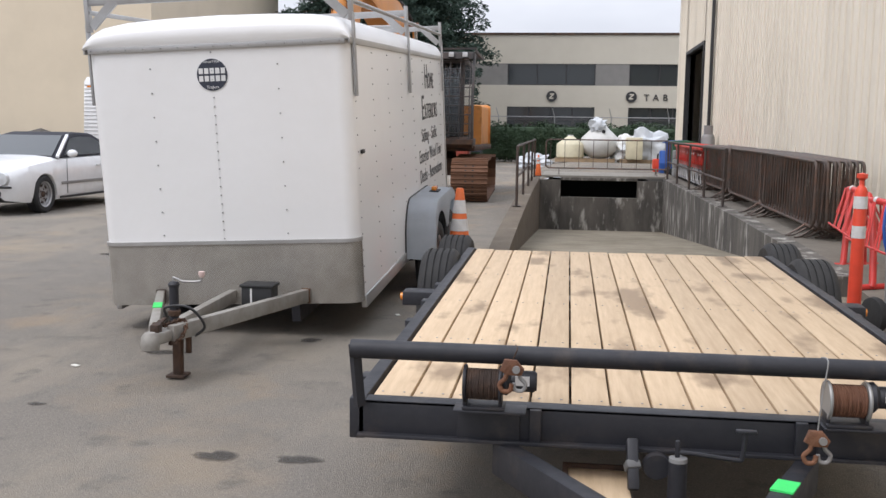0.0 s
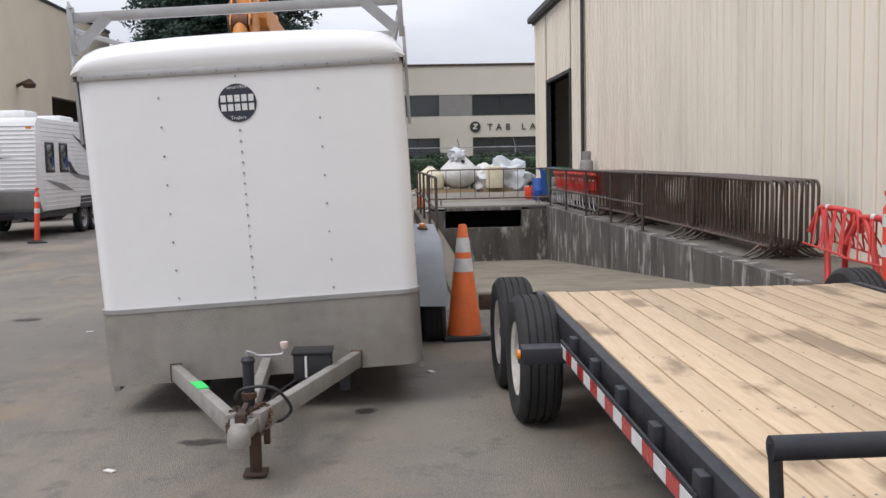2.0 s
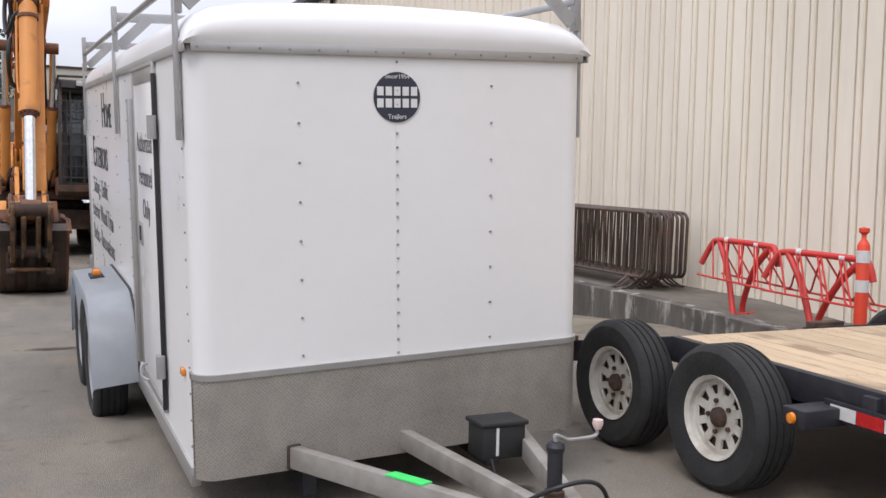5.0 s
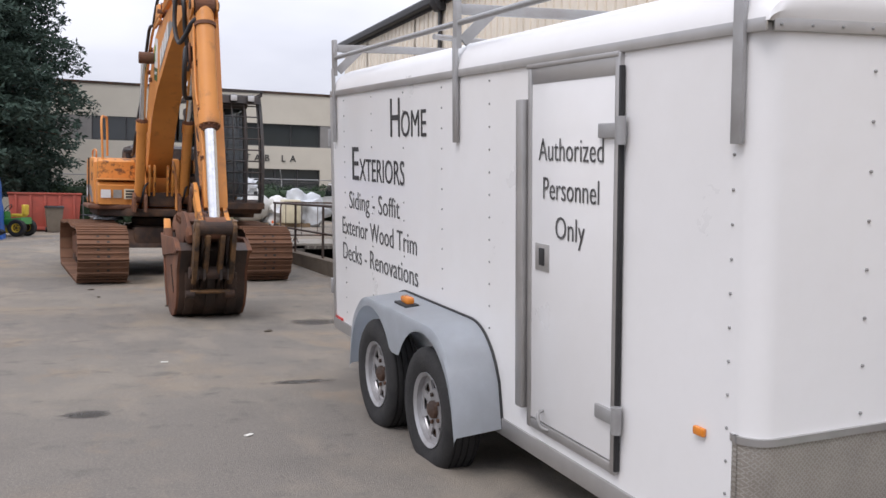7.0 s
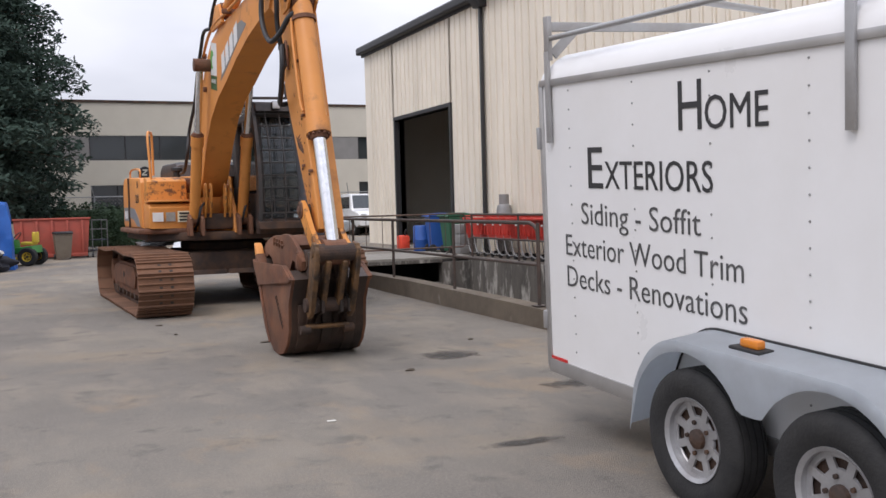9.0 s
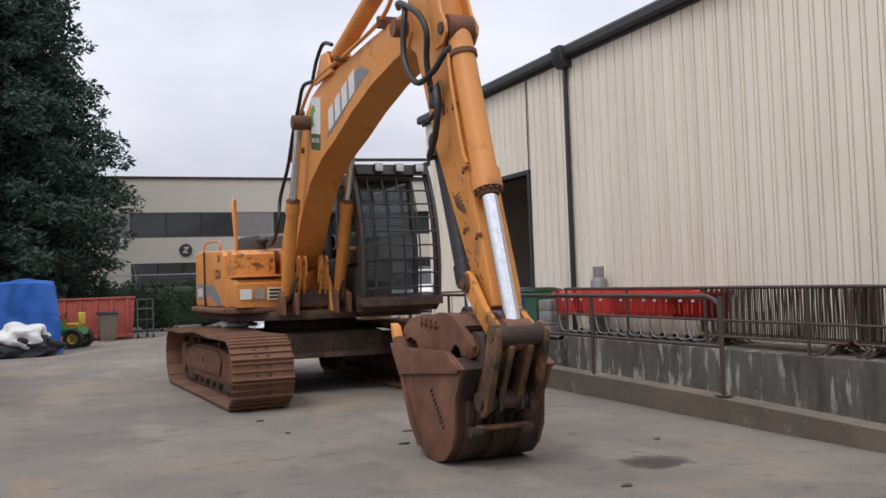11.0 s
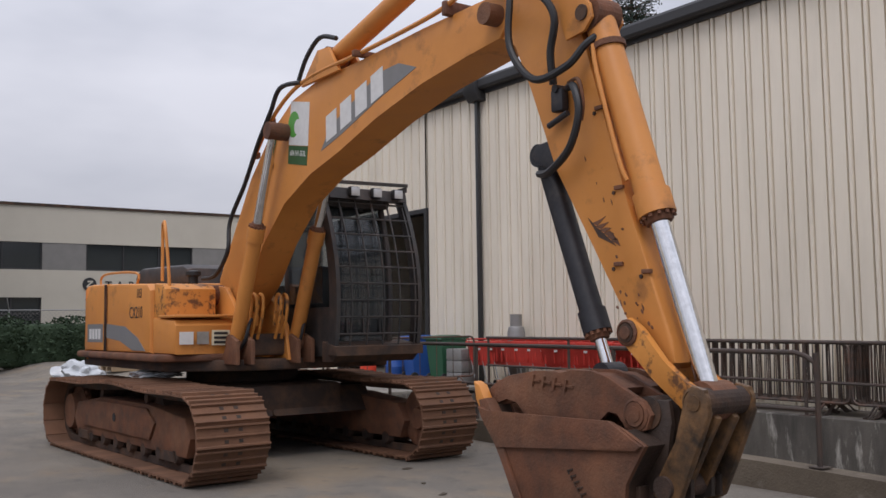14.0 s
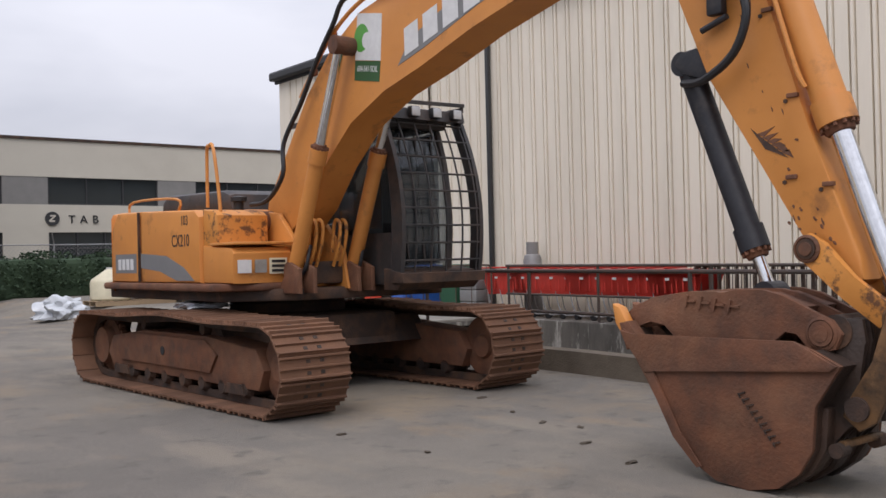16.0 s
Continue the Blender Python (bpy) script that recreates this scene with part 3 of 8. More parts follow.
# low wall along the yard side, growing out of the ground
bm = prism([(RY0 - 0.6, -0.02), (RY0 + 1.2, 0.10), (14.4, 0.18), (17.0, 0.26), (20.5, 0.32), (RY1 + 0.25, 0.335), (RY1 + 0.25, -1.2), (RY0 - 0.6, -0.4)], RX0, RX0 + 0.25, "x", 0.012)
structure("ramp_wall_west", bm, KERBCON, "low stained concrete kerb wall beside the ramp", "wall")
bm = prism([(RY0 - 1.6, 0.19), (RY0, 0.24), (14.7, 0.29), (RY1 + 0.25, 0.35), (RY1 + 0.25, -1.2), (RY0 - 1.6, -0.4)], RX1, RX1 + 0.22, "x", 0.012)
structure("ramp_wall_east", bm, WALLCON, "weathered concrete retaining wall with dark streaks", "wall")
# end wall with the dock opening
bm = bmesh.new()
span((RX0 + 0.25, RY1, -1.2), (1.93, RY1 + 0.25, 0.28), 0.01, bm)
span((3.86, RY1, -1.2), (RX1, RY1 + 0.25, 0.28), 0.01, bm)
span((1.93, RY1 + 0.003, -1.2), (3.86, RY1 + 0.25, -0.16), 0.01, bm)
span((1.93, RY1 + 0.003, 0.27), (3.86, RY1 + 0.25, 0.345), 0.01, bm)
structure("ramp_wall_north", bm, WALLCON, "stained concrete end wall with a dock recess", "wall")
# lining of the dock recess; its shade is put into the colour
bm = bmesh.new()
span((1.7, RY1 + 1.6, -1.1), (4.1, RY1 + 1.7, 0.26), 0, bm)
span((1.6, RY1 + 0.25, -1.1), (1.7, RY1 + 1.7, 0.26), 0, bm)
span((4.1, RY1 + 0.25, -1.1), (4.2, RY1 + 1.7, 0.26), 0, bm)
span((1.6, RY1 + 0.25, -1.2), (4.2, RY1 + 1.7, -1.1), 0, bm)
structure("dock_recess", bm, SHADEBLACK, "recess under the dock plate, painted near-black for shade", "dock")
bm = span((1.45, RY1 + 0.02, 0.347), (4.55, RY1 + 2.3, 0.40), 0.01)
structure("dock_plate", bm, CONCRETE, "concrete slab over the dock recess", "dock")
# apron between the ramp and the building, rising gently
bm = prism([(8.6, -0.05), (8.6, 0.02), (RY0, 0.215), (14.7, 0.27), (RY1, 0.335), (40, 0.345), (40, -0.3)], RX1 + 0.22, WX + 0.3, "x")
structure("apron", bm, APRONCON, "dusty concrete apron along the metal building", "pavement")

# metal building: ribbed sheet wall with one great doorway
EAVE, BY0, BY1 = 6.45, -12.0, 35.9
DY0, DY1, DTOP = 29.25, 33.2, 4.05


def ribbed_wall():
    bm = bmesh.new()
    prof = []
    pitch = 0.3235
    y = 10.39 - pitch * 69
    while y < BY1 - 0.32:
        prof += [(y - 0.028, 0.0), (y - 0.026, 0.06), (y - 0.004, 0.06), (y - 0.002, 0.0), (y + 0.006, -0.022), (y + 0.050, -0.022), (y + 0.060, 0.0), (y + 0.062, 0.09), (y + 0.090, 0.09), (y + 0.094, 0.0)]
        y += pitch
    prof.append((BY1, 0.0))

    def strip(lo, hi, keep):
        last = None
        for yy, dx in prof:
            if not keep(yy):
                last = None
                continue
            cur = (bm.verts.new((WX + dx, yy, lo)), bm.verts.new((WX + dx, yy, hi)))
            if last:
                bm.faces.new((last[0], cur[0], cur[1], last[1]))
            last = cur

    strip(-0.05, EAVE, lambda v: v <= DY0 + 0.02)
    strip(-0.05, EAVE, lambda v: v >= DY1 - 0.02)
    strip(DTOP, EAVE, lambda v: DY0 - 0.3 <= v <= DY1 + 0.3)
    return structure("wall_east", bm, SIDING, "cream ribbed metal siding of a tall warehouse", "wall")


ribbed_wall()
bm = bmesh.new()
span((WX + 0.10, BY0, -0.3), (WX + 0.25, DY0, EAVE), 0, bm)
span((WX + 0.10, DY1, -0.3), (WX + 0.25, BY1, EAVE), 0, bm)
span((WX + 0.10, DY0, DTOP), (WX + 0.25, DY1, EAVE), 0, bm)
span((WX + 0.25, BY1 - 0.25, -0.3), (WX + 26, BY1, EAVE + 0.0), 0, bm)
span((WX + 0.25, BY0, -0.3), (WX + 26, BY0 + 0.25, EAVE), 0, bm)
span((WX + 25.75, BY0, -0.3), (WX + 26, BY1, EAVE), 0, bm)
structure("wall_shell", bm, STUCCO2, "inner shell walls of the warehouse", "wall")
bm = prism([(WX - 0.18, EAVE + 0.06), (WX + 13, EAVE + 2.2), (WX + 26.2, EAVE + 0.06), (WX + 26.2, EAVE + 0.16), (WX + 13, EAVE + 2.3), (WX - 0.18, EAVE + 0.16)], BY0 - 0.2, BY1 + 0.2, "y")
structure("roof", bm, GREYBAND, "low-pitched metal warehouse roof", "roof")
bm = bmesh.new()
prism([(WX - 0.20, EAVE - 0.06), (WX - 0.062, EAVE - 0.06), (WX - 0.058, EAVE - 0.13), (WX + 0.0, EAVE - 0.13), (WX + 0.0, EAVE + 0.17), (WX - 0.20, EAVE + 0.17), (WX - 0.23, EAVE + 0.12), (WX - 0.23, EAVE - 0.02)], BY0 - 0.15, BY1 + 0.15, "y", 0, bm)
structure("trim_gutter", bm, BLACKTRIM, "dark eaves gutter", "trim")
bm = bmesh.new()
span((WX - 0.05, DY0 - 0.10, 0.3), (WX + 0.26, DY0, DTOP + 0.1), 0, bm)
span((WX - 0.05, DY1, 0.3), (WX + 0.26, DY1 + 0.10, DTOP + 0.1), 0, bm)
span((WX - 0.048, DY0, DTOP), (WX + 0.26, DY1, DTOP + 0.098), 0, bm)
structure("trim_doorway", bm, BLACKTRIM, "dark steel frame of the open doorway", "trim")
# downpipe with its rain head
pipe_ = thing("downpipe", Matrix.Translation((WX - 0.1, 27.15, 0.35)), "dark rectangular downpipe on the metal wall", "pipe", kind="structure")
part("pipe", box((0.01, 0, 2.95), (0.085, 0.09, 5.9), 0.012), BLACKTRIM, pipe_)
part("rain_head", prism([(-0.22, 6.28), (0.1, 6.28), (0.1, 5.82), (-0.08, 5.82), (-0.22, 6.0)], -0.2, 0.2, "y", 0.01), BLACKTRIM, pipe_)
# inside of the warehouse, seen through the doorway
bm = bmesh.new()
span((WX + 0.25, BY0 + 0.25, 0.27), (WX + 25.7, BY1 - 0.3, 0.33), 0, bm)
structure("floor", bm, CONCRETE, "concrete warehouse floor", "floor")
bm = bmesh.new()
for yy in (29.6, 31.2, 32.9):
    span((WX + 8.0, yy - 0.06, 0.33), (WX + 8.12, yy + 0.06, 4.5), 0, bm)
for zz in (0.6, 2.0, 3.4):
    span((WX + 8.003, 29.5, zz), (WX + 8.9, 33.0, zz + 0.1), 0, bm)
rack_ = thing("storage_rack", Matrix(), "dark steel storage rack inside the warehouse", "rack")
part("frame", bm, BLACKTRIM, rack_)

# office building across the far street: two storeys
FY = 55.4


def far_building():
    root = thing("office_building", Matrix.Translation((0, FY, 0)), "cream two-storey office building with a dark window band", "building")
    x0, x1, top = -62.0, 60.0, 6.9
    wins = []
    x = x0 + 1.5
    bays = []
    k = -9
    while True:
        s = -1.35 + k * 6.75
        if s > x1 - 6:
            break
        bays.append(s)
        k += 1
    bm = bmesh.new()
    span((x0, 0.25, 0), (x1, 12, top - 0.003), 0, bm)
    span((x0, 0, 5.32), (x1, 0.25, top), 0, bm)
    span((x0, 0, 2.93), (x1, 0.25, 4.13), 0, bm)
    span((x0, 0.06, 0), (x1, 0.25, 1.2), 0, bm)
    for s in bays:
        span((s + 4.9, 0.0, 1.2), (s + 6.75, 0.25, 2.93), 0, bm)
    part("wall", bm, STUCCO2, root, smooth=False)
    part("roof_edge", span((x0 - 0.1, -0.06, top), (x1, 0.3, top + 0.12)), RUSTDARK, root, "dark brown roof flashing", False)
    part("roof", span((x0, 0.3, top), (x1, 12, top + 0.05)), GREYBAND, root, smooth=False)
    for s in bays:
        part("spandrel", span((s + 4.9, 0.02, 4.13), (s + 6.75, 0.25, 5.32)), GREYBAND, root, "grey panel of the window band", False)
    for s in bays:
        w = new("window")
        w.parent = root
        part("pane", span((s, 0.14, 4.13), (s + 4.9, 0.2, 5.32)), PANE, w, smooth=False)
        bm = bmesh.new()
        for q in (0.0, 1.63, 3.26, 4.84):
            span((s + q, 0.08, 4.13), (s + q + 0.06, 0.15, 5.32), 0, bm)
        span((s, 0.083, 4.13), (s + 4.9, 0.15, 4.19), 0, bm)
        part("window_frame", bm, BLACKTRIM, w, smooth=False)
        part("blind", span((s + 2.0, 0.205, 4.2), (s + 3.9, 0.22, 5.3)), FRAMEGREY, w, smooth=False)
        w = new("shopfront")
        w.parent = root
        part("pane", span((s, 0.18, 0.0), (s + 4.9, 0.24, 2.93)), PANE, w, smooth=False)
        bm = bmesh.new()
        for q in (0.0, 1.2, 2.42, 3.64, 4.84):
            span((s + q, 0.1, 0.0), (s + q + 0.07, 0.19, 2.93), 0, bm)
        span((s, 0.103, 2.2), (s + 4.9, 0.19, 2.27), 0, bm)
        part("window_frame", bm, BLACKTRIM, w, smooth=False)
    # round plaques and spaced letters over the shopfronts
    for px in (1.15, 5.55, -5.6, -12.35, 19.05):
        part("plaque", lathe([(0.001, -0.05), (0.30, -0.05), (0.30, 0.01), (0.001, 0.01)], (px, -0.01, 3.52), "y", 24), INK, root, "round dark plaque")
        part("plaque_mark", prism([(px - 0.14, 3.38), (px + 0.10, 3.38), (px + 0.10, 3.45), (px - 0.05, 3.45), (px + 0.14, 3.62), (px + 0.14, 3.68), (px - 0.10, 3.68), (px - 0.10, 3.61), (px + 0.03, 3.61), (px - 0.14, 3.45)], -0.068, -0.06, "y"), STUCCO2, root, "pale mark on the plaque", False)
    for ch, px in zip("TABLA", (6.38, 6.89, 7.40, 8.28, 8.80)):
        words("letter", ch, 0.50, pose(px, -0.015, 3.33, 90), INK, root, 0.03)
    return root


far_building()


def left_building():
    """Tall plain stucco building with a roller doorway in its long side."""
    root = thing("stucco_building", Matrix.Translation((-11.93, 32, -0.2)), "tall plain beige stucco building with a dark roof edge", "building")
    bm = bmesh.new()
    span((-34, 0, 0), (-0.3, 0.3, 7.9), 0, bm)
    span((-0.3, 0, 0), (0, 6.4, 7.9), 0, bm)
    span((-0.3, 11.0, 0), (0, 14.5, 7.9), 0, bm)
    span((-0.3, 6.4, 4.5), (0, 11.0, 7.9), 0, bm)
    span((-34, 14.2, 0), (-0.3, 14.5, 7.9), 0, bm)
    span((-34, 0.3, 0), (-33.7, 14.2, 7.9), 0, bm)
    part("wall", bm, STUCCO, root, smooth=False)
    part("roof", span((-34, -0.05, 7.9), (0.05, 14.55, 8.02)), BLACKTRIM, root, "dark metal roof edge", False)
    # near-black sheet set back in the doorway, painting the unlit room behind
    part("doorway", span((-4.0, 6.4, 0), (-3.9, 11.0, 4.6)), SHADEBLACK, root, smooth=False)
    L_ = new("wall_lamp")
    L_.parent = root
    part("lamp_body", rod((0, 3.0, 4.6), (0.35, 3.0, 4.75), 0.06), RUSTDARK, L_)
    part("lamp_head", lathe([(0.05, 0.18), (0.22, 0.0), (0.18, -0.12), (0.001, -0.14)], (0.42, 3.0, 4.65), "z", 16), RUSTDARK, L_)


left_building()

# ---- cargo trailer ----
T = thing("cargo_trailer", pose(-0.262, 6.945, 0.225, 2.9, -2.6, 0), "white enclosed cargo trailer with a tread plate nose and roof rack", "trailer")
TW, TL, TH = 0.925, 4.93, 1.80


def rounded_box(w, y0, y1, z0, z1, r, bm=None):
    """A box whose four upright edges are rounded."""
    pts = []
    for cx, cy, a0 in ((w - r, y0 + r, -90), (w - r, y1 - 0.03, 0), (-w + r, y1 - 0.03, 90), (-w + r, y0 + r, 180)):
        rr = r if cy < 1 else 0.03
        ox = cx if rr == r else math.copysign(w - rr, cx)
        for k in range(6):
            t = radians(a0 + 90 * k / 5)
            pts.append((ox + rr * math.cos(t), cy + rr * math.sin(t)))
    return prism(pts, z0, z1, "z", 0, bm)


part("body", rounded_box(TW, 0, TL, 0.0, TH, 0.09), WHITEPAINT, T)
part("nose_plate", rounded_box(TW + 0.006, -0.006, 0.10, 0.0, 0.435, 0.095), TREAD, T, "dull aluminium tread plate")
part("nose_trim", rounded_box(TW + 0.012, -0.013, 0.10, 0.43, 0.455, 0.1), ALU, T)


def trailer_roof():
    """Low arched roof with fat rounded edges all round."""
    bm = bmesh.new()
    rings = []
    us = [-1, -0.997, -0.985, -0.965, -0.93, -0.86, -0.7, -0.4, 0, 0.4, 0.7, 0.86, 0.93, 0.965, 0.985, 0.997, 1]
    for yy, k in [(-0.012, 0.0), (-0.03, 0.25), (-0.025, 0.52), (0.005, 0.74), (0.06, 0.89), (0.14, 0.97), (0.26, 1.0), (1.6, 1.0), (3.3, 1.0), (TL - 0.12, 0.97), (TL - 0.03, 0.7), (TL + 0.01, 0.0)]:
        ring = []
        for u in us:
            e = 1 - abs(u) ** 14
            z = TH + k * (0.165 * max(0, e) ** 0.6 + 0.045 * (1 - u * u))
            ring.append(bm.verts.new((u * (TW + 0.013), yy, z)))
        rings.append(ring)
    for a, b in zip(rings, rings[1:]):
        for i in range(len(us) - 1):
            bm.faces.new((a[i], a[i + 1], b[i + 1], b[i]))
    return bm


part("roof", trailer_roof(), WHITEPAINT, T)
bm = bmesh.new()
span((-TW - 0.014, -0.012, TH - 0.03), (-TW - 0.002, TL, TH + 0.012), 0.003, bm)
span((TW + 0.002, -0.012, TH - 0.03), (TW + 0.014, TL, TH + 0.012), 0.003, bm)
span((-TW + 0.02, -0.016, TH - 0.03), (TW - 0.02, -0.002, TH + 0.012), 0.003, bm)
part("drip_rail", bm, ALU, T)


def rivets(points, axis, parent, name="rivets", r=0.007):
    bm = bmesh.new()
    for p in points:
        lathe([(r, -0.002), (r, 0.003), (r * 0.5, 0.006)], p, axis, 6, bm)
    return part(name, bm, GREYSTEEL, parent, smooth=False)


pts = []
for k in range(22):
    pts.append((-0.03, -0.002, 0.47 + k * 0.061))
for xx in (-0.47, 0.43):
    pts += [(xx, -0.002, 0.5 + k * 0.165) for k in range(8)]
pts += [(-0.88 + k * 0.125, -0.017, TH - 0.01) for k in range(15)]
bm = bmesh.new()
for p in pts:
    lathe([(0.006, 0.002), (0.006, -0.004), (0.003, -0.006)], p, "y", 6, bm)
tagged(part("rivet_rows", bm, GREYSTEEL, T, smooth=False), kind="stuff")
part("front_seam", box((-0.036, 0.0005, 1.1), (0.002, 0.004, 1.33)), WHITEPAINT, T, smooth=False)
for s in (-1, 1):
    bm = bmesh.new()
    for yy in (0.13, 2.02, 2.66, 3.3, 3.94, 4.6) if s < 0 else (0.13, 0.75, 1.38, 2.02, 2.66, 3.3, 3.94, 4.6):
        for k in range(15):
            lathe([(0.006, 0), (0.006, s * 0.004), (0.003, s * 0.006)], (s * TW, yy, 0.12 + k * 0.115), "x", 6, bm)
    tagged(part("rivet_rows", bm, GREYSTEEL, T, smooth=False), kind="stuff")
# front decal
D = new("decal")
D.parent = T
part("disc", lathe([(0.001, 0.0), (0.108, 0.0), (0.108, -0.004), (0.001, -0.004)], (-0.03, -0.001, 1.60), "y", 36), NAVY, D, "round navy sticker")
marks("maker_mark", 5, 0.056, pose(-0.03, -0.0065, 1.607, 90), WHITEINK, D)
marks("maker_mark", 5, 0.056, pose(-0.03, -0.0065, 1.556, 90), WHITEINK, D)
words("lettering", "Since 1954", 0.026, pose(-0.03, -0.0065, 1.68, 90), WHITEINK, D, 0.001)
words("lettering", "Trailers", 0.028, pose(-0.03, -0.0065, 1.508, 90), WHITEINK, D, 0.001)


def on_left(y, z):
    return Matrix.Translation((-TW - 0.003, y, z)) @ pose(0, 0, 0, 90, 0, -90)


def on_right(y, z):
    return Matrix.Translation((TW + 0.003, y, z)) @ pose(0, 0, 0, 90, 0, 90)


def fitted(text, size, y0, y1, z, side, material, proud=0.0):
    """One line of lettering drawn out to reach from y0 to y1."""
    flip = -1 if side is on_left else 1
    t = words("lettering", text, size, Matrix(), material, T, 0.0008, "CENTER", 1.0, bold=0.0 if size > 0.2 else -0.001)
    xs = [v.co.x for v in t.data.vertices]
    w, mid = max(xs) - min(xs), (max(xs) + min(xs)) / 2
    k = (y0 - y1) / w
    t.matrix_local = Matrix.Translation((flip * proud, 0, 0)) @ side((y0 + y1) / 2, z) @ Matrix.Diagonal((k, 1, 1, 1)) @ Matrix.Translation((-mid, 0, 0))
    return t


for side in (on_left, on_right):
    def line_(text, size, y0, y1, z, shift=0.0):
        if side is on_right:
            mid = 3.80
            y0, y1 = 2 * mid - y1 - shift, 2 * mid - y0 - shift
        fitted(text, size, y0, y1, z, side, INK if size > 0.2 else FADEDINK)
    line_("H", 0.36, 3.54, 3.36, 1.455, 0.6)
    line_("OME", 0.235, 3.335, 2.90, 1.455, 0.6)
    line_("E", 0.35, 4.40, 4.245, 1.145)
    line_("XTERIORS", 0.225, 4.225, 3.283, 1.147)
    line_("Siding - Soffit", 0.19, 4.49, 3.38, 0.928)
    line_("Exterior Wood Trim", 0.19, 4.68, 3.075, 0.725)
    line_("Decks - Renovations", 0.19, 4.675, 3.054, 0.53)
for text_, ya_, yb_, z_ in (("Authorized", 1.455, 0.905, 1.342), ("Personnel", 1.41, 0.935, 1.17), ("Only", 1.295, 1.045, 1.0)):
    fitted(text_, 0.145, ya_, yb_, z_, on_left, FADEDINK, 0.0165)

# side door with aluminium frame, hinges and latch
DR = new("side_door")
DR.parent = T
part("door_panel", span((-TW - 0.016, 0.82, 0.13), (-TW + 0.01, 1.53, 1.735), 0.006), WHITEPAINT, DR)
bm = bmesh.new()
span((-TW - 0.022, 0.79, 0.08), (-TW + 0.008, 0.825, 1.77), 0.004, bm)
span((-TW - 0.022, 1.525, 0.08), (-TW + 0.008, 1.56, 1.77), 0.004, bm)
span((-TW - 0.020, 0.825, 1.685), (-TW + 0.008, 1.525, 1.768), 0.004, bm)
span((-TW - 0.026, 0.80, 1.755), (-TW + 0.008, 1.57, 1.775), 0.004, bm)
span((-TW - 0.020, 0.825, 0.082), (-TW + 0.008, 1.525, 0.125), 0.004, bm)
part("door_frame", bm, ALU, DR, "dull aluminium frame")
part("gasket", span((-TW - 0.027, 0.774, 0.10), (-TW - 0.005, 0.789, 1.72), 0.003), BLACKRUB, DR, "black rubber door seal")
for zz in (0.32, 1.47):
    H_ = new("hinge")
    H_.parent = DR
    part("leaf", span((-TW - 0.034, 0.76, zz - 0.03), (-TW - 0.014, 0.93, zz + 0.03), 0.006), GALV, H_)
    part("knuckle", rod((-TW - 0.034, 0.76, zz - 0.055), (-TW - 0.034, 0.76, zz + 0.055), 0.022), GALV, H_)
LT = new("latch")
LT.parent = DR
part("latch_plate", span((-TW - 0.022, 1.355, 0.84), (-TW - 0.012, 1.48, 0.965), 0.003), ALU, LT)
part("latch_cup", span((-TW - 0.026, 1.39, 0.865), (-TW - 0.02, 1.44, 0.945), 0.003), BLACKRUB, LT)
part("door_hook", tube(smoothpath([(-TW - 0.02, 1.35, 0.11), (-TW - 0.05, 1.37, 0.13), (-TW - 0.05, 1.39, 0.18), (-TW - 0.02, 1.4, 0.19)]), 0.008), GALV, DR)
part("door_stop_strip", span((-TW - 0.045, 1.572, 0.16), (-TW + 0.004, 1.64, 1.62), 0.006), ALU, T, "dull aluminium strip")
part("sill_rail", span((-TW - 0.012, 0.12, -0.06), (-TW + 0.03, TL, 0.03), 0.006), ALU, T)
part("sill_rail", span((TW - 0.03, 0.12, -0.06), (TW + 0.012, TL, 0.03), 0.006), ALU, T)
part("marker_lamp", span((-TW - 0.018, 0.235, 0.40), (-TW, 0.295, 0.432), 0.006), AMBER, T, "amber side marker lamp")
part("side_latch", span((TW, 0.20, 1.02), (TW + 0.02, 0.28, 1.05), 0.006), BLACKRUB, T, "small dark side latch")
part("reflector", span((-TW - 0.008, TL - 0.22, 0.005), (-TW, TL - 0.02, 0.05), 0.003), REDLENS, T, "red and white reflector tape")
part("tail_lamp", lathe([(0.001, 0.035), (0.06, 0.03), (0.075, 0.0), (0.001, -0.01)], (-TW + 0.08, TL + 0.01, 0.62), "y", 16), REDLENS, T, "red tail lamp")
# rear doors' bar hardware, seen along the rear edge
part("rear_hinge", span((-TW - 0.03, TL - 0.005, 1.38), (-TW + 0.08, TL + 0.03, 1.52), 0.008), GALV, T)
part("rear_hinge", span((-TW - 0.03, TL - 0.005, 0.22), (-TW + 0.08, TL + 0.03, 0.34), 0.008), GALV, T)
part("rear_frame", span((-TW - 0.012, TL - 0.03, -0.03), (TW + 0.012, TL + 0.02, TH), 0.01), ALU, T)


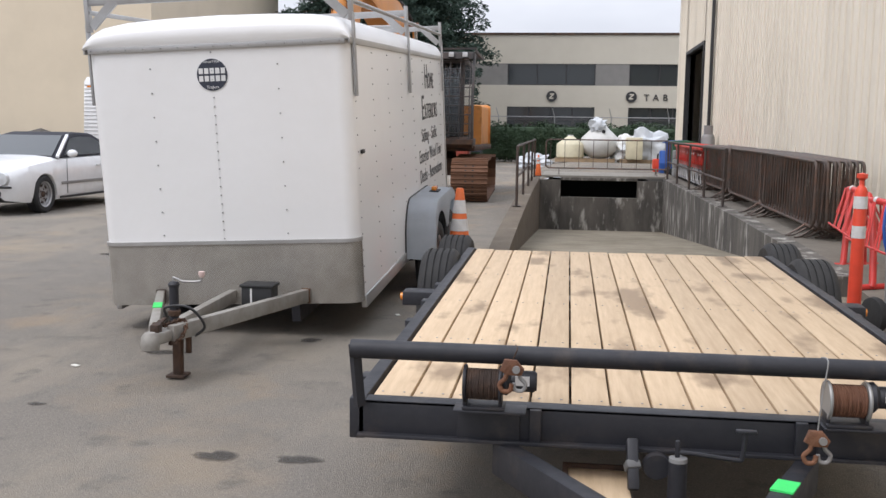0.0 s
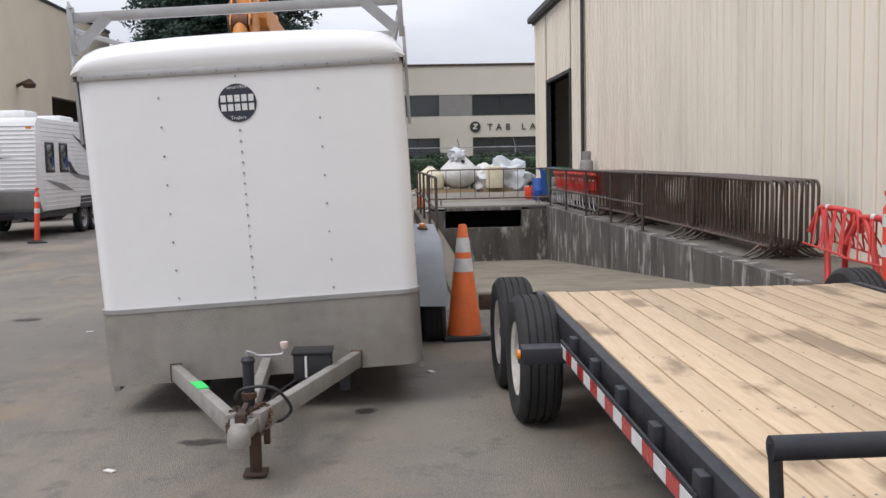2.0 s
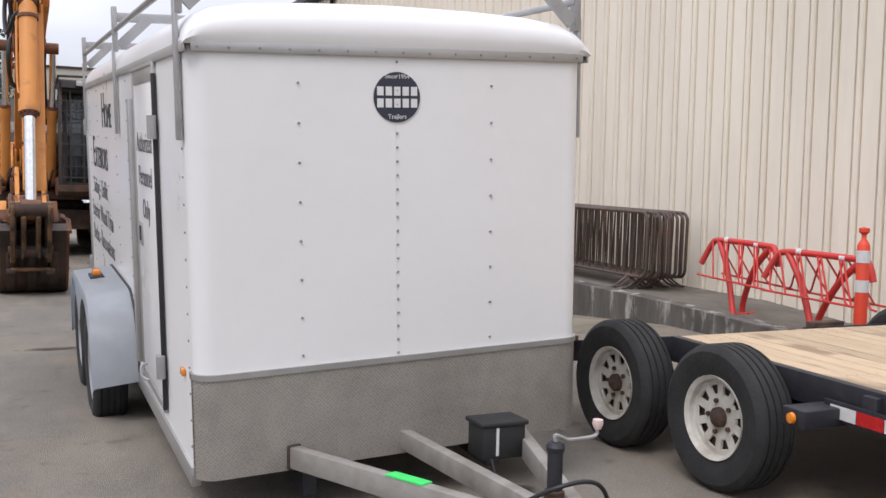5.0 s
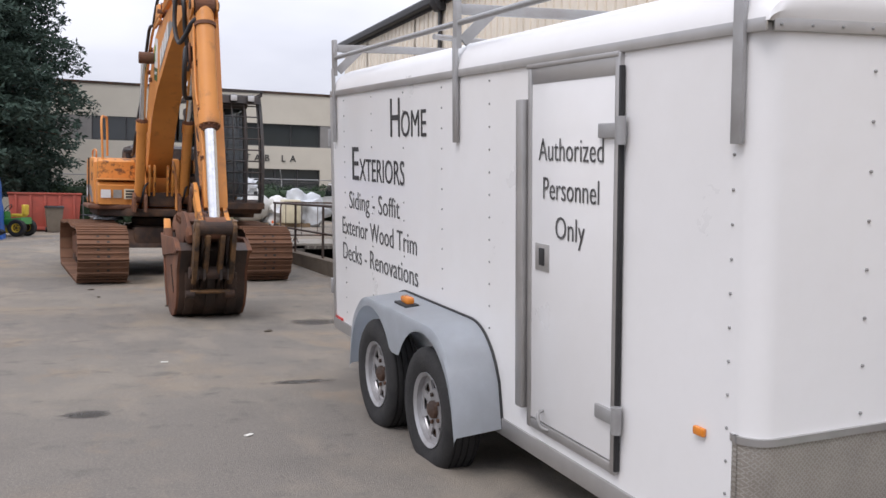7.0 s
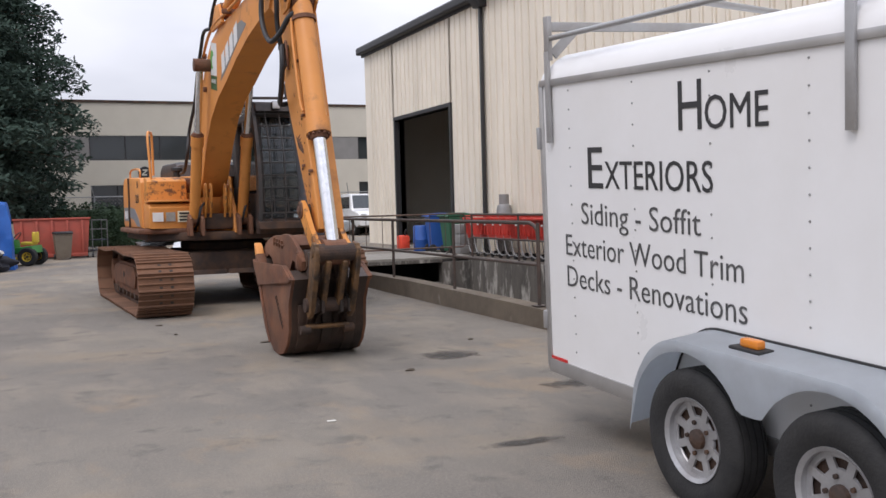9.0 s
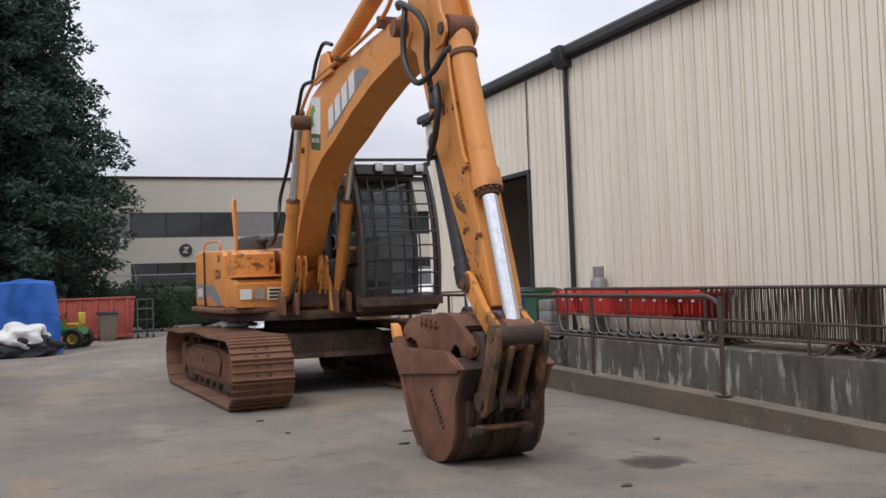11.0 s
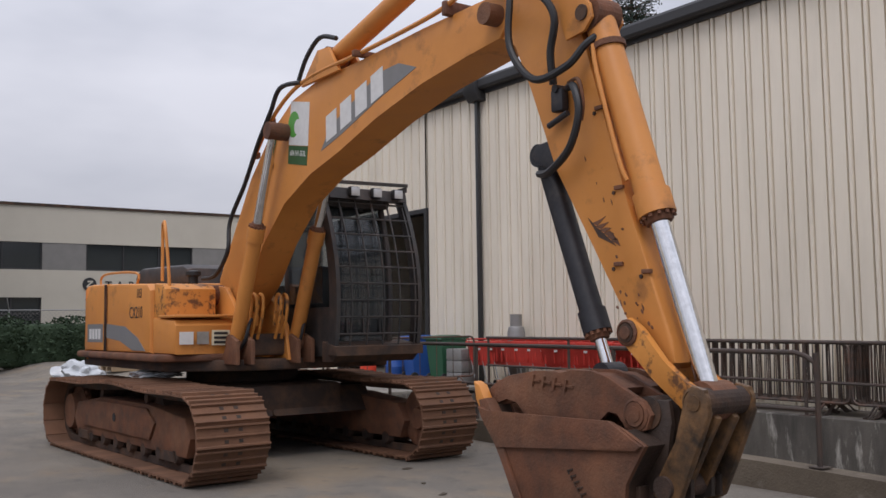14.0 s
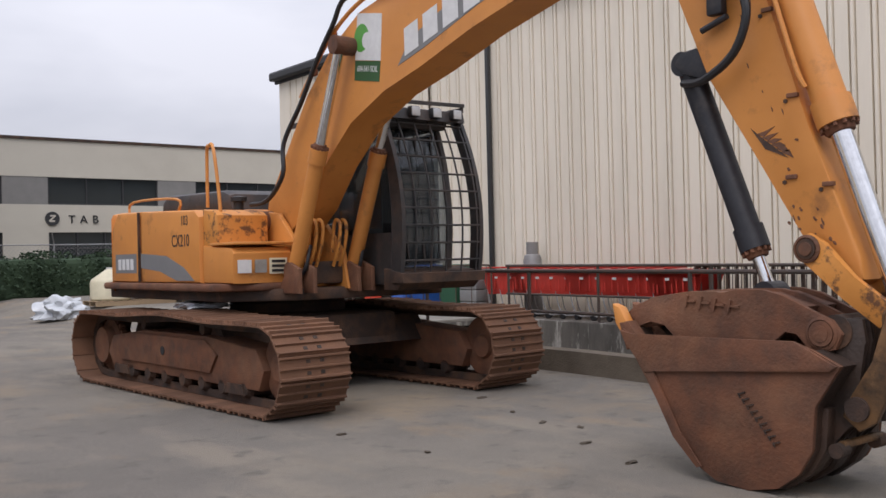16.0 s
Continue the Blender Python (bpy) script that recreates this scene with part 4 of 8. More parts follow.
def fender(s, drop):
    """Tandem mudguard: one skin arched over both wheels with a dip between them."""
    bm = bmesh.new()
    cy, half, topz = 2.745, 0.895, 0.455
    outer, n = [], 44
    for i in range(n + 1):
        u = -1 + 2 * i / n
        y = cy + u * half
        if abs(u) > 0.55:
            k = (abs(u) - 0.55) / 0.45
            z = topz - (topz + 0.045) * (1 - math.sqrt(max(0, 1 - k ** 2.2)))
        else:
            z = topz
        outer.append((y, z))
    inner = []
    for y, z in outer:
        d = min(abs(y - 2.30), abs(y - 3.18))
        zi = drop + math.sqrt(max(0.0, 0.425 ** 2 - min(d, 0.425) ** 2))
        if 2.30 < y < 3.18:
            zi = max(zi, drop + 0.22 + 0.35 * max(0, abs(y - 2.74) - 0.06))
        inner.append((y, min(zi, z - 0.035)))
    x0, x1 = s * TW, s * (TW + 0.275)
    top0 = [bm.verts.new((x0, y, z + 0.02)) for y, z in outer]
    top1 = [bm.verts.new((x1 - s * 0.012, y, z)) for y, z in outer]
    lip = [bm.verts.new((x1, y, z - 0.02)) for y, z in outer]
    low = [bm.verts.new((x1, y, z)) for y, z in inner]
    for a, b in ((top0, top1), (top1, lip), (lip, low)):
        for i in range(n):
            bm.faces.new((a[i], a[i + 1], b[i + 1], b[i]))
    bmesh.ops.solidify(bm, geom=bm.faces[:], thickness=0.006)
    return bm


for s, drop in ((-1, -0.015), (1, -0.085)):
    part("fender", fender(s, drop), FENDER, T, "pale grey tandem fender")
    bead = []
    for k in range(45):
        u = -1 + k / 22
        e = max(0, (abs(u) - 0.55) / 0.45)
        bead.append((s * (TW + 0.006), 2.745 + 0.895 * u, 0.477 - 0.50 * (1 - math.sqrt(max(0, 1 - e ** 2.2)))))
    part("fender_trim", tube(bead, 0.008, 6), BLACKRUB, T, "black rubber bead")
    part("lamp_base", span((s * (TW + 0.10), 2.77, 0.455), (s * (TW + 0.19), 2.97, 0.475), 0.006), BLACKRUB, T)
    part("fender_lamp", span((s * (TW + 0.12), 2.80, 0.473), (s * (TW + 0.17), 2.92, 0.515), 0.012), AMBER, T, "amber fender lamp")
    for wy in (2.30, 3.18):
        wheel(T, (s * (TW + 0.16), wy, drop - 0.005), 0.343, 0.20, RIMGREY, 8, s, rimr=0.58)
    part("axle", rod((0, 2.29, drop), (s * TW, 2.29, drop), 0.035), BLACKSTEEL, T)
    part("axle", rod((0, 3.15, drop), (s * TW, 3.15, drop), 0.035), BLACKSTEEL, T)
    part("chassis_rail", span((s * 0.45 - 0.03, 0.0, -0.13), (s * 0.45 + 0.03, TL - 0.1, -0.001)), BLACKSTEEL, T)


# ladder rack: stakes, hoops and side rails over the roof
def rack(parent):
    R = new("roof_rack")
    R.parent = parent
    tops = TH + 0.36
    for yy in (0.10, 2.42, TL - 0.12):
        B = new("rack_bar")
        B.parent = R
        for s in (-1, 1):
            part("stake", box((s * (TW + 0.018), yy, TH - 0.10), (0.018, 0.05, 0.56), 0.003), GALV, R)
            part("stake", box((s * (TW + 0.006), yy, tops - 0.10), (0.03, 0.055, 0.27), 0.003), GALV, R)
            part("gusset", beam((s * (TW - 0.02), yy - 0.012, tops - 0.2), (s * (TW - 0.20), yy - 0.012, tops - 0.03), 0.06, 0.02, up=(0, 1, 0)), GALV, R)
        part("crossbar", span((-TW - 0.01, yy - 0.02, tops - 0.055), (TW + 0.01, yy + 0.02, tops), 0.004), GALV, B)
    for s in (-1, 1):
        part("side_rail", rod((s * (TW + 0.0), 0.08, tops - 0.10), (s * (TW + 0.0), TL - 0.1, tops - 0.10), 0.017), GALV, R)
        part("hook", tube(smoothpath([(s * (TW + 0.005), 0.10, tops - 0.02), (s * (TW + 0.01), 0.10, tops + 0.03), (s * (TW + 0.005), 0.07, tops + 0.055), (s * (TW - 0.01), 0.05, tops + 0.02)]), 0.008), GALV, R)
    part("roller_tube", rod((-0.5, TL - 1.1, tops - 0.02), (0.55, TL - 0.7, tops - 0.03), 0.02), GALV, R)


rack(T)
# drawbar, coupler, jack, chains, given in the yard's metres
TINV = pose(-0.262, 6.945, 0.225, 2.9, -2.6, 0).inverted()


def tp(name, bm, material, parent, label="", smooth=True):
    bmesh.ops.transform(bm, matrix=TINV, verts=bm.verts)
    return part(name, bm, material, parent, label, smooth)


TG = new("drawbar")
TG.parent = T
for a_, b_ in (((-0.81, 6.97, 0.262), (-0.25, 5.58, 0.298)), ((0.285, 6.97, 0.309), (-0.15, 5.58, 0.302))):
    tp("frame_rail", beam(a_, b_, 0.055, 0.092, bev=0.006), FRAMEGREY, TG, "dirty grey steel rail")
    tp("rail_collar", beam(Vector(a_).lerp(Vector(b_), 0.03), Vector(a_).lerp(Vector(b_), 0.042), 0.066, 0.104, bev=0.003), RUSTDARK, TG)
tp("lime_mark", beam((-0.565, 6.36, 0.3265), (-0.49, 6.175, 0.332), 0.057, 0.006), LIME, TG, "lime green paint dab")
tp("centre_rail", beam((-0.20, 5.75, 0.30), (-0.265, 6.97, 0.288), 0.055, 0.085, bev=0.006), FRAMEGREY, TG)
C_ = new("coupler")
C_.parent = T
bm = prism([(-0.275, 5.66), (-0.125, 5.66), (-0.15, 5.50), (-0.165, 5.44), (-0.235, 5.44), (-0.25, 5.50)], 0.262, 0.325, "z", 0.012)
lathe([(0.001, 0.342), (0.028, 0.337), (0.047, 0.315), (0.052, 0.275), (0.05, 0.245), (0.001, 0.245)], (-0.2, 5.42, 0), "z", 16, bm)
tp("socket", bm, FRAMEGREY, C_, "worn grey ball coupler")
tp("latch_lever", beam((-0.2, 5.47, 0.345), (-0.19, 5.60, 0.385), 0.022, 0.014, bev=0.003), RUSTDARK, C_)
tp("latch_yoke", box((-0.2, 5.5, 0.345), (0.05, 0.06, 0.05), 0.008), RUSTDARK, C_)
J = new("jack")
J.parent = T
tp("sleeve", rod((-0.197, 5.75, 0.29), (-0.197, 5.75, 0.55), 0.027, seg=16), BLACKSTEEL, J)
tp("collar", lathe([(0.03, 0.37), (0.036, 0.375), (0.036, 0.40), (0.03, 0.405)], (-0.197, 5.75, 0), "z", 14), RUSTDARK, J)
tp("foot_tube", box((-0.178, 5.75, 0.16), (0.052, 0.052, 0.27), 0.006), RUSTDARK, J)
tp("side_post", box((-0.125, 5.78, 0.205), (0.03, 0.03, 0.12), 0.005), RUSTDARK, J)
tp("foot_plate", box((-0.18, 5.75, 0.018), (0.11, 0.11, 0.016), 0.003), RUSTDARK, J)
tp("head", lathe([(0.03, 0.54), (0.034, 0.556), (0.026, 0.57), (0.001, 0.574)], (-0.197, 5.75, 0), "z", 16), BLACKSTEEL, J)
tp("crank", tube(smoothpath([(-0.197, 5.75, 0.57), (-0.2, 5.75, 0.595), (-0.17, 5.75, 0.585), (-0.14, 5.75, 0.574), (-0.04, 5.75, 0.578), (-0.03, 5.75, 0.60)], 4), 0.007), GALV, J)
tp("knob", lathe([(0.001, 0.60), (0.012, 0.602), (0.02, 0.622), (0.018, 0.636), (0.001, 0.638)], (-0.027, 5.75, 0), "z", 14), mat("faded_pink_knob", (0.66, 0.50, 0.46), 0.6), J, "faded pink crank knob")
WBX = new("wiring_box")
WBX.parent = T
tp("case", box((0.035, 6.62, 0.345), (0.21, 0.15, 0.15), 0.012), BLACKRUB, WBX, "black plastic breakaway battery box")
tp("lid", box((0.035, 6.62, 0.425), (0.23, 0.17, 0.022), 0.008), BLACKRUB, WBX)
tp("strap", box((0.0, 6.543, 0.35), (0.012, 0.006, 0.12)), REFLECT, WBX)


def chain(pts_, size=0.016):
    """Welded links along a line, each turned a quarter from the last."""
    bm = bmesh.new()
    path = smoothpath(pts_, 5)
    for i in range(len(path) - 1):
        a, b = Vector(path[i]), Vector(path[i + 1])
        d = (b - a).normalized()
        u = d.orthogonal().normalized()
        if i % 2:
            u = d.cross(u)
        c = (a + b) / 2
        h = (b - a).length * 0.72
        tube([c + d * (h * math.cos(w)) + u * (size * 0.75 * math.sin(w)) for w in [j * math.pi / 4 for j in range(8)]], size * 0.27, 5, bm, True)
    return bm


tp("safety_chain", chain([(-0.24, 5.68, 0.35), (-0.27, 5.60, 0.33), (-0.26, 5.53, 0.27), (-0.21, 5.55, 0.335), (-0.16, 5.62, 0.355), (-0.13, 5.70, 0.36)]), RUSTDARK, T, "rusty safety chain")
tp("safety_chain", chain([(-0.13, 5.72, 0.355), (-0.09, 5.66, 0.33), (-0.10, 5.60, 0.27), (-0.15, 5.58, 0.245), (-0.18, 5.66, 0.25)]), RUSTDARK, T, "rusty safety chain")
tp("cable", tube(smoothpath([(-0.27, 5.80, 0.36), (-0.23, 5.70, 0.425), (-0.13, 5.68, 0.445), (-0.06, 5.68, 0.425), (-0.01, 5.70, 0.36), (-0.005, 5.72, 0.31), (-0.05, 5.72, 0.27)]), 0.008), HOSE, T)
tp("cable", tube(smoothpath([(-0.05, 5.72, 0.27), (-0.09, 5.8, 0.245), (-0.12, 5.9, 0.25), (-0.15, 6.2, 0.26), (-0.05, 6.5, 0.29)]), 0.006), HOSE, T)

# ---- flatbed trailer ----
F = thing("flatbed_trailer", Matrix.Translation((2.41, 3.2, 0)), "black steel car-hauler trailer with a new pine plank deck", "trailer")
FW, FZ, FL = 0.96, 0.645, 3.95
PL = 15
pw = (2 * FW - 0.02) / PL
for i in range(PL):
    x = -FW + 0.01 + pw * (i + 0.5)
    lift = random.uniform(-0.0008, 0.0008)
    end = FL - 0.02 + random.uniform(-0.03, 0.03)
    part("plank", box((x, 0.07 + (end - 0.07) / 2, FZ - 0.022 + lift), (pw - 0.008, end - 0.07, 0.045), 0.004), WOOD, F)
for i in range(PL):
    x = -FW + 0.01 + pw * (i + 0.5)
    bm = box((0, 0, 0), (pw - 0.011, 1.12, 0.045), 0.004)
    bmesh.ops.transform(bm, matrix=pose(x, FL + 0.58, FZ - 0.125, -9.5), verts=bm.verts)
    part("tail_plank", bm, WOOD, F)
bm = bmesh.new()
for i in range(PL):
    x = -FW + 0.01 + pw * (i + 0.5)
    for yy in (0.12, 1.0, 1.9, 2.8, 3.8):
        for dx in (-0.035, 0.035):
            lathe([(0.004, 0), (0.004, 0.002), (0.001, 0.0025)], (x + dx, yy, FZ + 0.001), "z", 6, bm)
tagged(part("screw_rows", bm, GREYSTEEL, F, smooth=False), kind="stuff")
bm = bmesh.new()
span((-FW - 0.02, 0.0, FZ - 0.115), (FW + 0.02, 0.012, FZ + 0.002), 0.002, bm)
span((-FW - 0.02, 0.0, FZ - 0.008), (FW + 0.02, 0.07, FZ + 0.003), 0.002, bm)
span((-FW - 0.02, -0.03, FZ - 0.117), (FW + 0.02, 0.03, FZ - 0.105), 0.002, bm)
part("front_channel", bm, BLACKSTEEL, F)
for s in (-1, 1):
    bm = bmesh.new()
    span((s * FW, 0.0, FZ - 0.13), (s * (FW + 0.05), FL, FZ + 0.008), 0.005, bm)
    part("side_rail", bm, BLACKSTEEL, F)
    part("tail_rail", beam((s * (FW + 0.025), FL, FZ - 0.06), (s * (FW + 0.025), FL + 1.15, FZ - 0.25), 0.05, 0.13, bev=0.005), BLACKSTEEL, F)
    part("main_beam", span((s * 0.62, 0.75, FZ - 0.26), (s * 0.70, FL + 0.2, FZ - 0.13), 0.004), BLACKSTEEL, F)
    # stake pockets and rub rail with reflective tape
    for k in range(5):
        part("stake_pocket", span((s * (FW + 0.05), 0.35 + k * 0.52, FZ - 0.145), (s * (FW + 0.085), 0.43 + k * 0.52, FZ - 0.01), 0.004), BLACKSTEEL, F)
    part("rub_rail", span((s * (FW + 0.085), 0.36, FZ - 0.15), (s * (FW + 0.095), 2.72, FZ - 0.065), 0.002), BLACKSTEEL, F)
    for k in range(2, 17):
        part("reflective_tape", span((s * (FW + 0.095), 0.05 + k * 0.155, FZ - 0.138), (s * (FW + 0.0975), 0.20 + k * 0.155, FZ - 0.082)), REDLENS if k % 2 else REFLECT, F, smooth=False)
    part("step_bracket", span((s * (FW + 0.05), 2.62, FZ - 0.17), (s * (FW + 0.29), 2.76, FZ - 0.09), 0.006), BLACKSTEEL, F)
    part("side_lamp", lathe([(0.001, s * 0.02), (0.022, s * 0.015), (0.025, 0), (0.001, -s * 0.01)], (s * (FW + 0.295), 2.69, FZ - 0.13), "x", 12), AMBER, F, "amber side lamp")
    part("rear_lamp_box", span((s * (FW + 0.02), FL + 1.05, FZ - 0.25), (s * (FW + 0.30), FL + 1.15, FZ - 0.14), 0.006), RUSTDARK, F)
    part("rear_bracket", span((s * (FW + 0.18), FL + 0.95, FZ - 0.42), (s * (FW + 0.22), FL + 1.1, FZ - 0.25), 0.006), RUSTDARK, F)
    for wy in (3.36, 4.22):
        wheel(F, (s * (FW + 0.185), wy, 0.355), 0.355, 0.225, RIMWHITE, 10, s, rimr=0.56)
    part("axle", rod((0, 3.36, 0.36), (s * FW, 3.36, 0.36), 0.04), BLACKSTEEL, F)
    part("axle", rod((0, 4.22, 0.36), (s * FW, 4.22, 0.36), 0.04), BLACKSTEEL, F)
    part("front_post", beam((s * (FW + 0.01), -0.03, FZ - 0.01), (s * (FW + 0.025), -0.045, FZ + 0.2), 0.022, 0.03), BLACKSTEEL, F)
part("headache_bar", rod((-FW - 0.035, -0.045, FZ + 0.185), (FW + 0.035, -0.045, FZ + 0.185), 0.031, seg=20), BLACKSTEEL, F, "black painted pipe rail")
for k in range(5):
    part("cross_member", span((-FW, 0.5 + k * 0.75, FZ - 0.10), (FW, 0.56 + k * 0.75, FZ - 0.05)), BLACKSTEEL, F)
# drawbar, jack and tool tray
part("drawbar_rail", beam((-0.53, 0.02, FZ - 0.172), (0.0, -0.86, FZ - 0.172), 0.06, 0.11, bev=0.006), BLACKSTEEL, F)
part("drawbar_rail", beam((0.40, 0.02, FZ - 0.172), (0.03, -0.86, FZ - 0.172), 0.06, 0.11, bev=0.006), BLACKSTEEL, F)
part("lime_mark", beam((0.293, -0.235, FZ - 0.114), (0.255, -0.325, FZ - 0.114), 0.062, 0.006), LIME, F, "lime green paint dab")
part("tray_floor", box((-0.225, -0.10, 0.41), (0.185, 0.42, 0.02), 0.003), WOOD, F, "pine board in the drawbar tray")
bm = span((-0.335, -0.32, 0.395), (-0.318, 0.10, 0.435), 0.003)
span((-0.335, 0.10, 0.395), (-0.115, 0.118, 0.435), 0.003, bm)
part("tray_frame", bm, RUSTDARK, F)
part("chain_tube", beam((-0.13, -0.04, FZ - 0.07), (-0.125, -0.12, FZ - 0.21), 0.034, 0.03, bev=0.006), BLACKSTEEL, F)
part("tube_strap", beam((-0.132, -0.07, FZ - 0.135), (-0.126, -0.09, FZ - 0.155), 0.044, 0.042, bev=0.006), GREYPLASTIC, F)
part("hook_pin", lathe([(0.001, 0.02), (0.04, 0.02), (0.045, 0.0), (0.04, -0.02), (0.001, -0.02)], (-0.055, -0.05, FZ - 0.15), "y", 16), BLACKSTEEL, F)
part("coupler_plate", box((0.17, -0.42, FZ - 0.16), (0.2, 0.16, 0.02), 0.004), FRAMEGREY, F)
JF = new("jack")
JF.parent = F
part("sleeve", rod((0.0, -0.12, 0.03), (0.0, -0.12, 0.535), 0.028, seg=16), BLACKSTEEL, JF)
part("cap", lathe([(0.001, 0.55), (0.027, 0.547), (0.028, 0.53), (0.02, 0.53)], (0.0, -0.12, 0), "z", 16), GREYSTEEL, JF)
part("handle_stub", box((-0.003, -0.12, 0.575), (0.014, 0.014, 0.055), 0.004), BLACKSTEEL, JF)
part("foot_plate", lathe([(0.001, 0.0), (0.07, 0.0), (0.065, 0.018), (0.03, 0.022), (0.03, 0.06), (0.001, 0.06)], (0.0, -0.12, 0), "z", 16), BLACKSTEEL, JF)
part("crank", tube(smoothpath([(0.0, -0.12, 0.565), (0.05, -0.12, 0.562), (0.165, -0.12, 0.55), (0.182, -0.12, 0.56), (0.188, -0.12, 0.64)], 4), 0.007), BLACKSTEEL, JF)
part("crank_grip", box((0.19, -0.12, 0.64), (0.06, 0.02, 0.012), 0.004), BLACKSTEEL, JF)
for wx in (-0.57, 0.51):
    part("winch_bracket", span((wx - 0.095, -0.012, FZ - 0.112), (wx + 0.10, -0.001, FZ - 0.004), 0.002), BLACKSTEEL, F)
    part("winch_shelf", span((wx - 0.10, -0.10, FZ + 0.004), (wx + 0.12, 0.0, FZ + 0.012), 0.002), BLACKSTEEL, F)
part("gusset", span((-0.44, -0.02, FZ - 0.112), (-0.405, -0.001, FZ), 0.002), BLACKSTEEL, F)
part("gusset", span((0.35, -0.02, FZ - 0.112), (0.385, -0.001, FZ), 0.002), BLACKSTEEL, F)


# the deck stands nose down on its jack
for o in F.children_recursive:
    if o.type != "MESH" or o.name.startswith("axle") or o.parent.name.startswith("wheel"):
        continue
    for v in o.data.vertices:
        y = v.co.y
        v.co = (v.co.x * (1.025 + 0.006 * max(0.0, 3.95 - y)), 0.92 * y + 0.316, max(0.0, v.co.z - 0.019 * max(0.0, 3.95 - y)))


def hook(c, r, bar, flip=1):
    """An open hook hanging from the point c."""
    x, y, z = c
    return tube(smoothpath([(x, y, z), (x - flip * 0.2 * r, y, z - 0.9 * r), (x - flip * 1.0 * r, y, z - 1.8 * r), (x - flip * 0.55 * r, y, z - 2.8 * r), (x + flip * 0.5 * r, y, z - 2.7 * r), (x + flip * 0.75 * r, y, z - 1.7 * r)], 4), bar, 8)


def winch(x, bx, bz, rope, label):
    W = thing("winch", Matrix.Translation((2.41 + x * 1.045, 3.47, FZ + 0.013 - 0.076)), label, "winch")
    part("base_plate", span((-0.085, -0.045, 0.0), (0.05, 0.045, 0.01), 0.002), BLACKSTEEL, W)
    part("drum", lathe([(0.001, -0.072), (0.040, -0.072), (0.040, 0.03), (0.001, 0.03)], (0, 0, 0.075), "x", 20), rope, W, "rusty wire rope drum")
    bm = bmesh.new()
    for k in range(13):
        tube([(-0.068 + k * 0.0078, 0.047 * math.cos(a) * (1 + 0.05 * math.sin(k * 2.3)), 0.075 + 0.047 * math.sin(a)) for a in [j * math.pi / 8 for j in range(16)]], 0.0045, 5, bm, True)
    part("wire_rope", bm, rope, W)
    for px in (-0.078, 0.036):
        part("drum_flange", lathe([(0.001, -0.005), (0.060, -0.005), (0.062, 0.0), (0.060, 0.005), (0.001, 0.005)], (px, 0, 0.075), "x", 24), GREYSTEEL if rope is RUST else BLACKSTEEL, W)
        part("foot", span((px - 0.006, -0.03, 0.008), (px + 0.006, 0.03, 0.04), 0.002), BLACKSTEEL, W)
    part("gear_housing", lathe([(0.001, 0.04), (0.045, 0.042), (0.048, 0.055), (0.036, 0.068), (0.001, 0.07)], (0, 0, 0.09), "x", 18), BLACKSTEEL, W)
    part("motor", lathe([(0.001, 0.066), (0.032, 0.068), (0.034, 0.075), (0.034, 0.14), (0.028, 0.15), (0.001, 0.151)], (0, 0, 0.09), "x", 18), BLACKSTEEL, W)
    part("label_plate", box((0.105, -0.033, 0.098), (0.045, 0.004, 0.03)), REFLECT, W, smooth=False)
    hk = new("hook_block")
    hk.parent = W
    bm = prism([(bx - 0.034, bz - 0.012), (bx - 0.02, bz + 0.024), (bx + 0.018, bz + 0.022), (bx + 0.042, bz - 0.006), (bx + 0.034, bz - 0.026), (bx - 0.01, bz - 0.026)], -0.092, -0.072, "y", 0.005)
    part("cheek", bm, RUST, hk, "rusty hook block")
    part("sheave_pin", lathe([(0.001, -0.012), (0.012, -0.012), (0.012, 0.012), (0.001, 0.012)], (bx + 0.018, -0.09, bz - 0.005), "y", 10), GREYSTEEL, hk)
    part("hook", hook((bx - 0.012, -0.084, bz - 0.018), 0.021, 0.0075), RUST, hk)
    part("hook", hook((bx + 0.026, -0.078, bz - 0.016), 0.021, 0.0065, -1), GREYSTEEL, hk, "bare steel hook")
    part("tie_wire", tube(smoothpath([(bx + 0.005, -0.08, bz + 0.02), (bx + 0.012, -0.085, 0.13 + 0.4 * bz), (bx + 0.02, -0.09, 0.215), (bx + 0.012, -0.04, 0.215)], 4), 0.0022, 5), GALV if rope is RUST else RUSTDARK, W)
    return W


winch(-0.565, 0.07, 0.155, RUSTDARK, "small winch with a dark wire rope drum and hook block")
winch(0.50, -0.125, -0.022, RUST, "small winch with a rusty rope drum and hanging hook")

# ---- excavator ----
XB = Vector((-1.25, 22.9, 0))
X = thing("excavator", Matrix.Translation(XB), "orange crawler excavator with rusty tracks, parked with its bucket down", "excavator")
BX = -1.64                                       # middle plane of boom, stick and bucket


def xp(name, bm, material, parent=None, label="", smooth=True):
    """A part given in the yard's own metres."""
    bmesh.ops.translate(bm, vec=-XB, verts=bm.verts)
    return part(name, bm, material, parent or X, label, smooth)


def group_part(name, parent=None):
    g = new(name)
    g.parent = parent or X
    return g


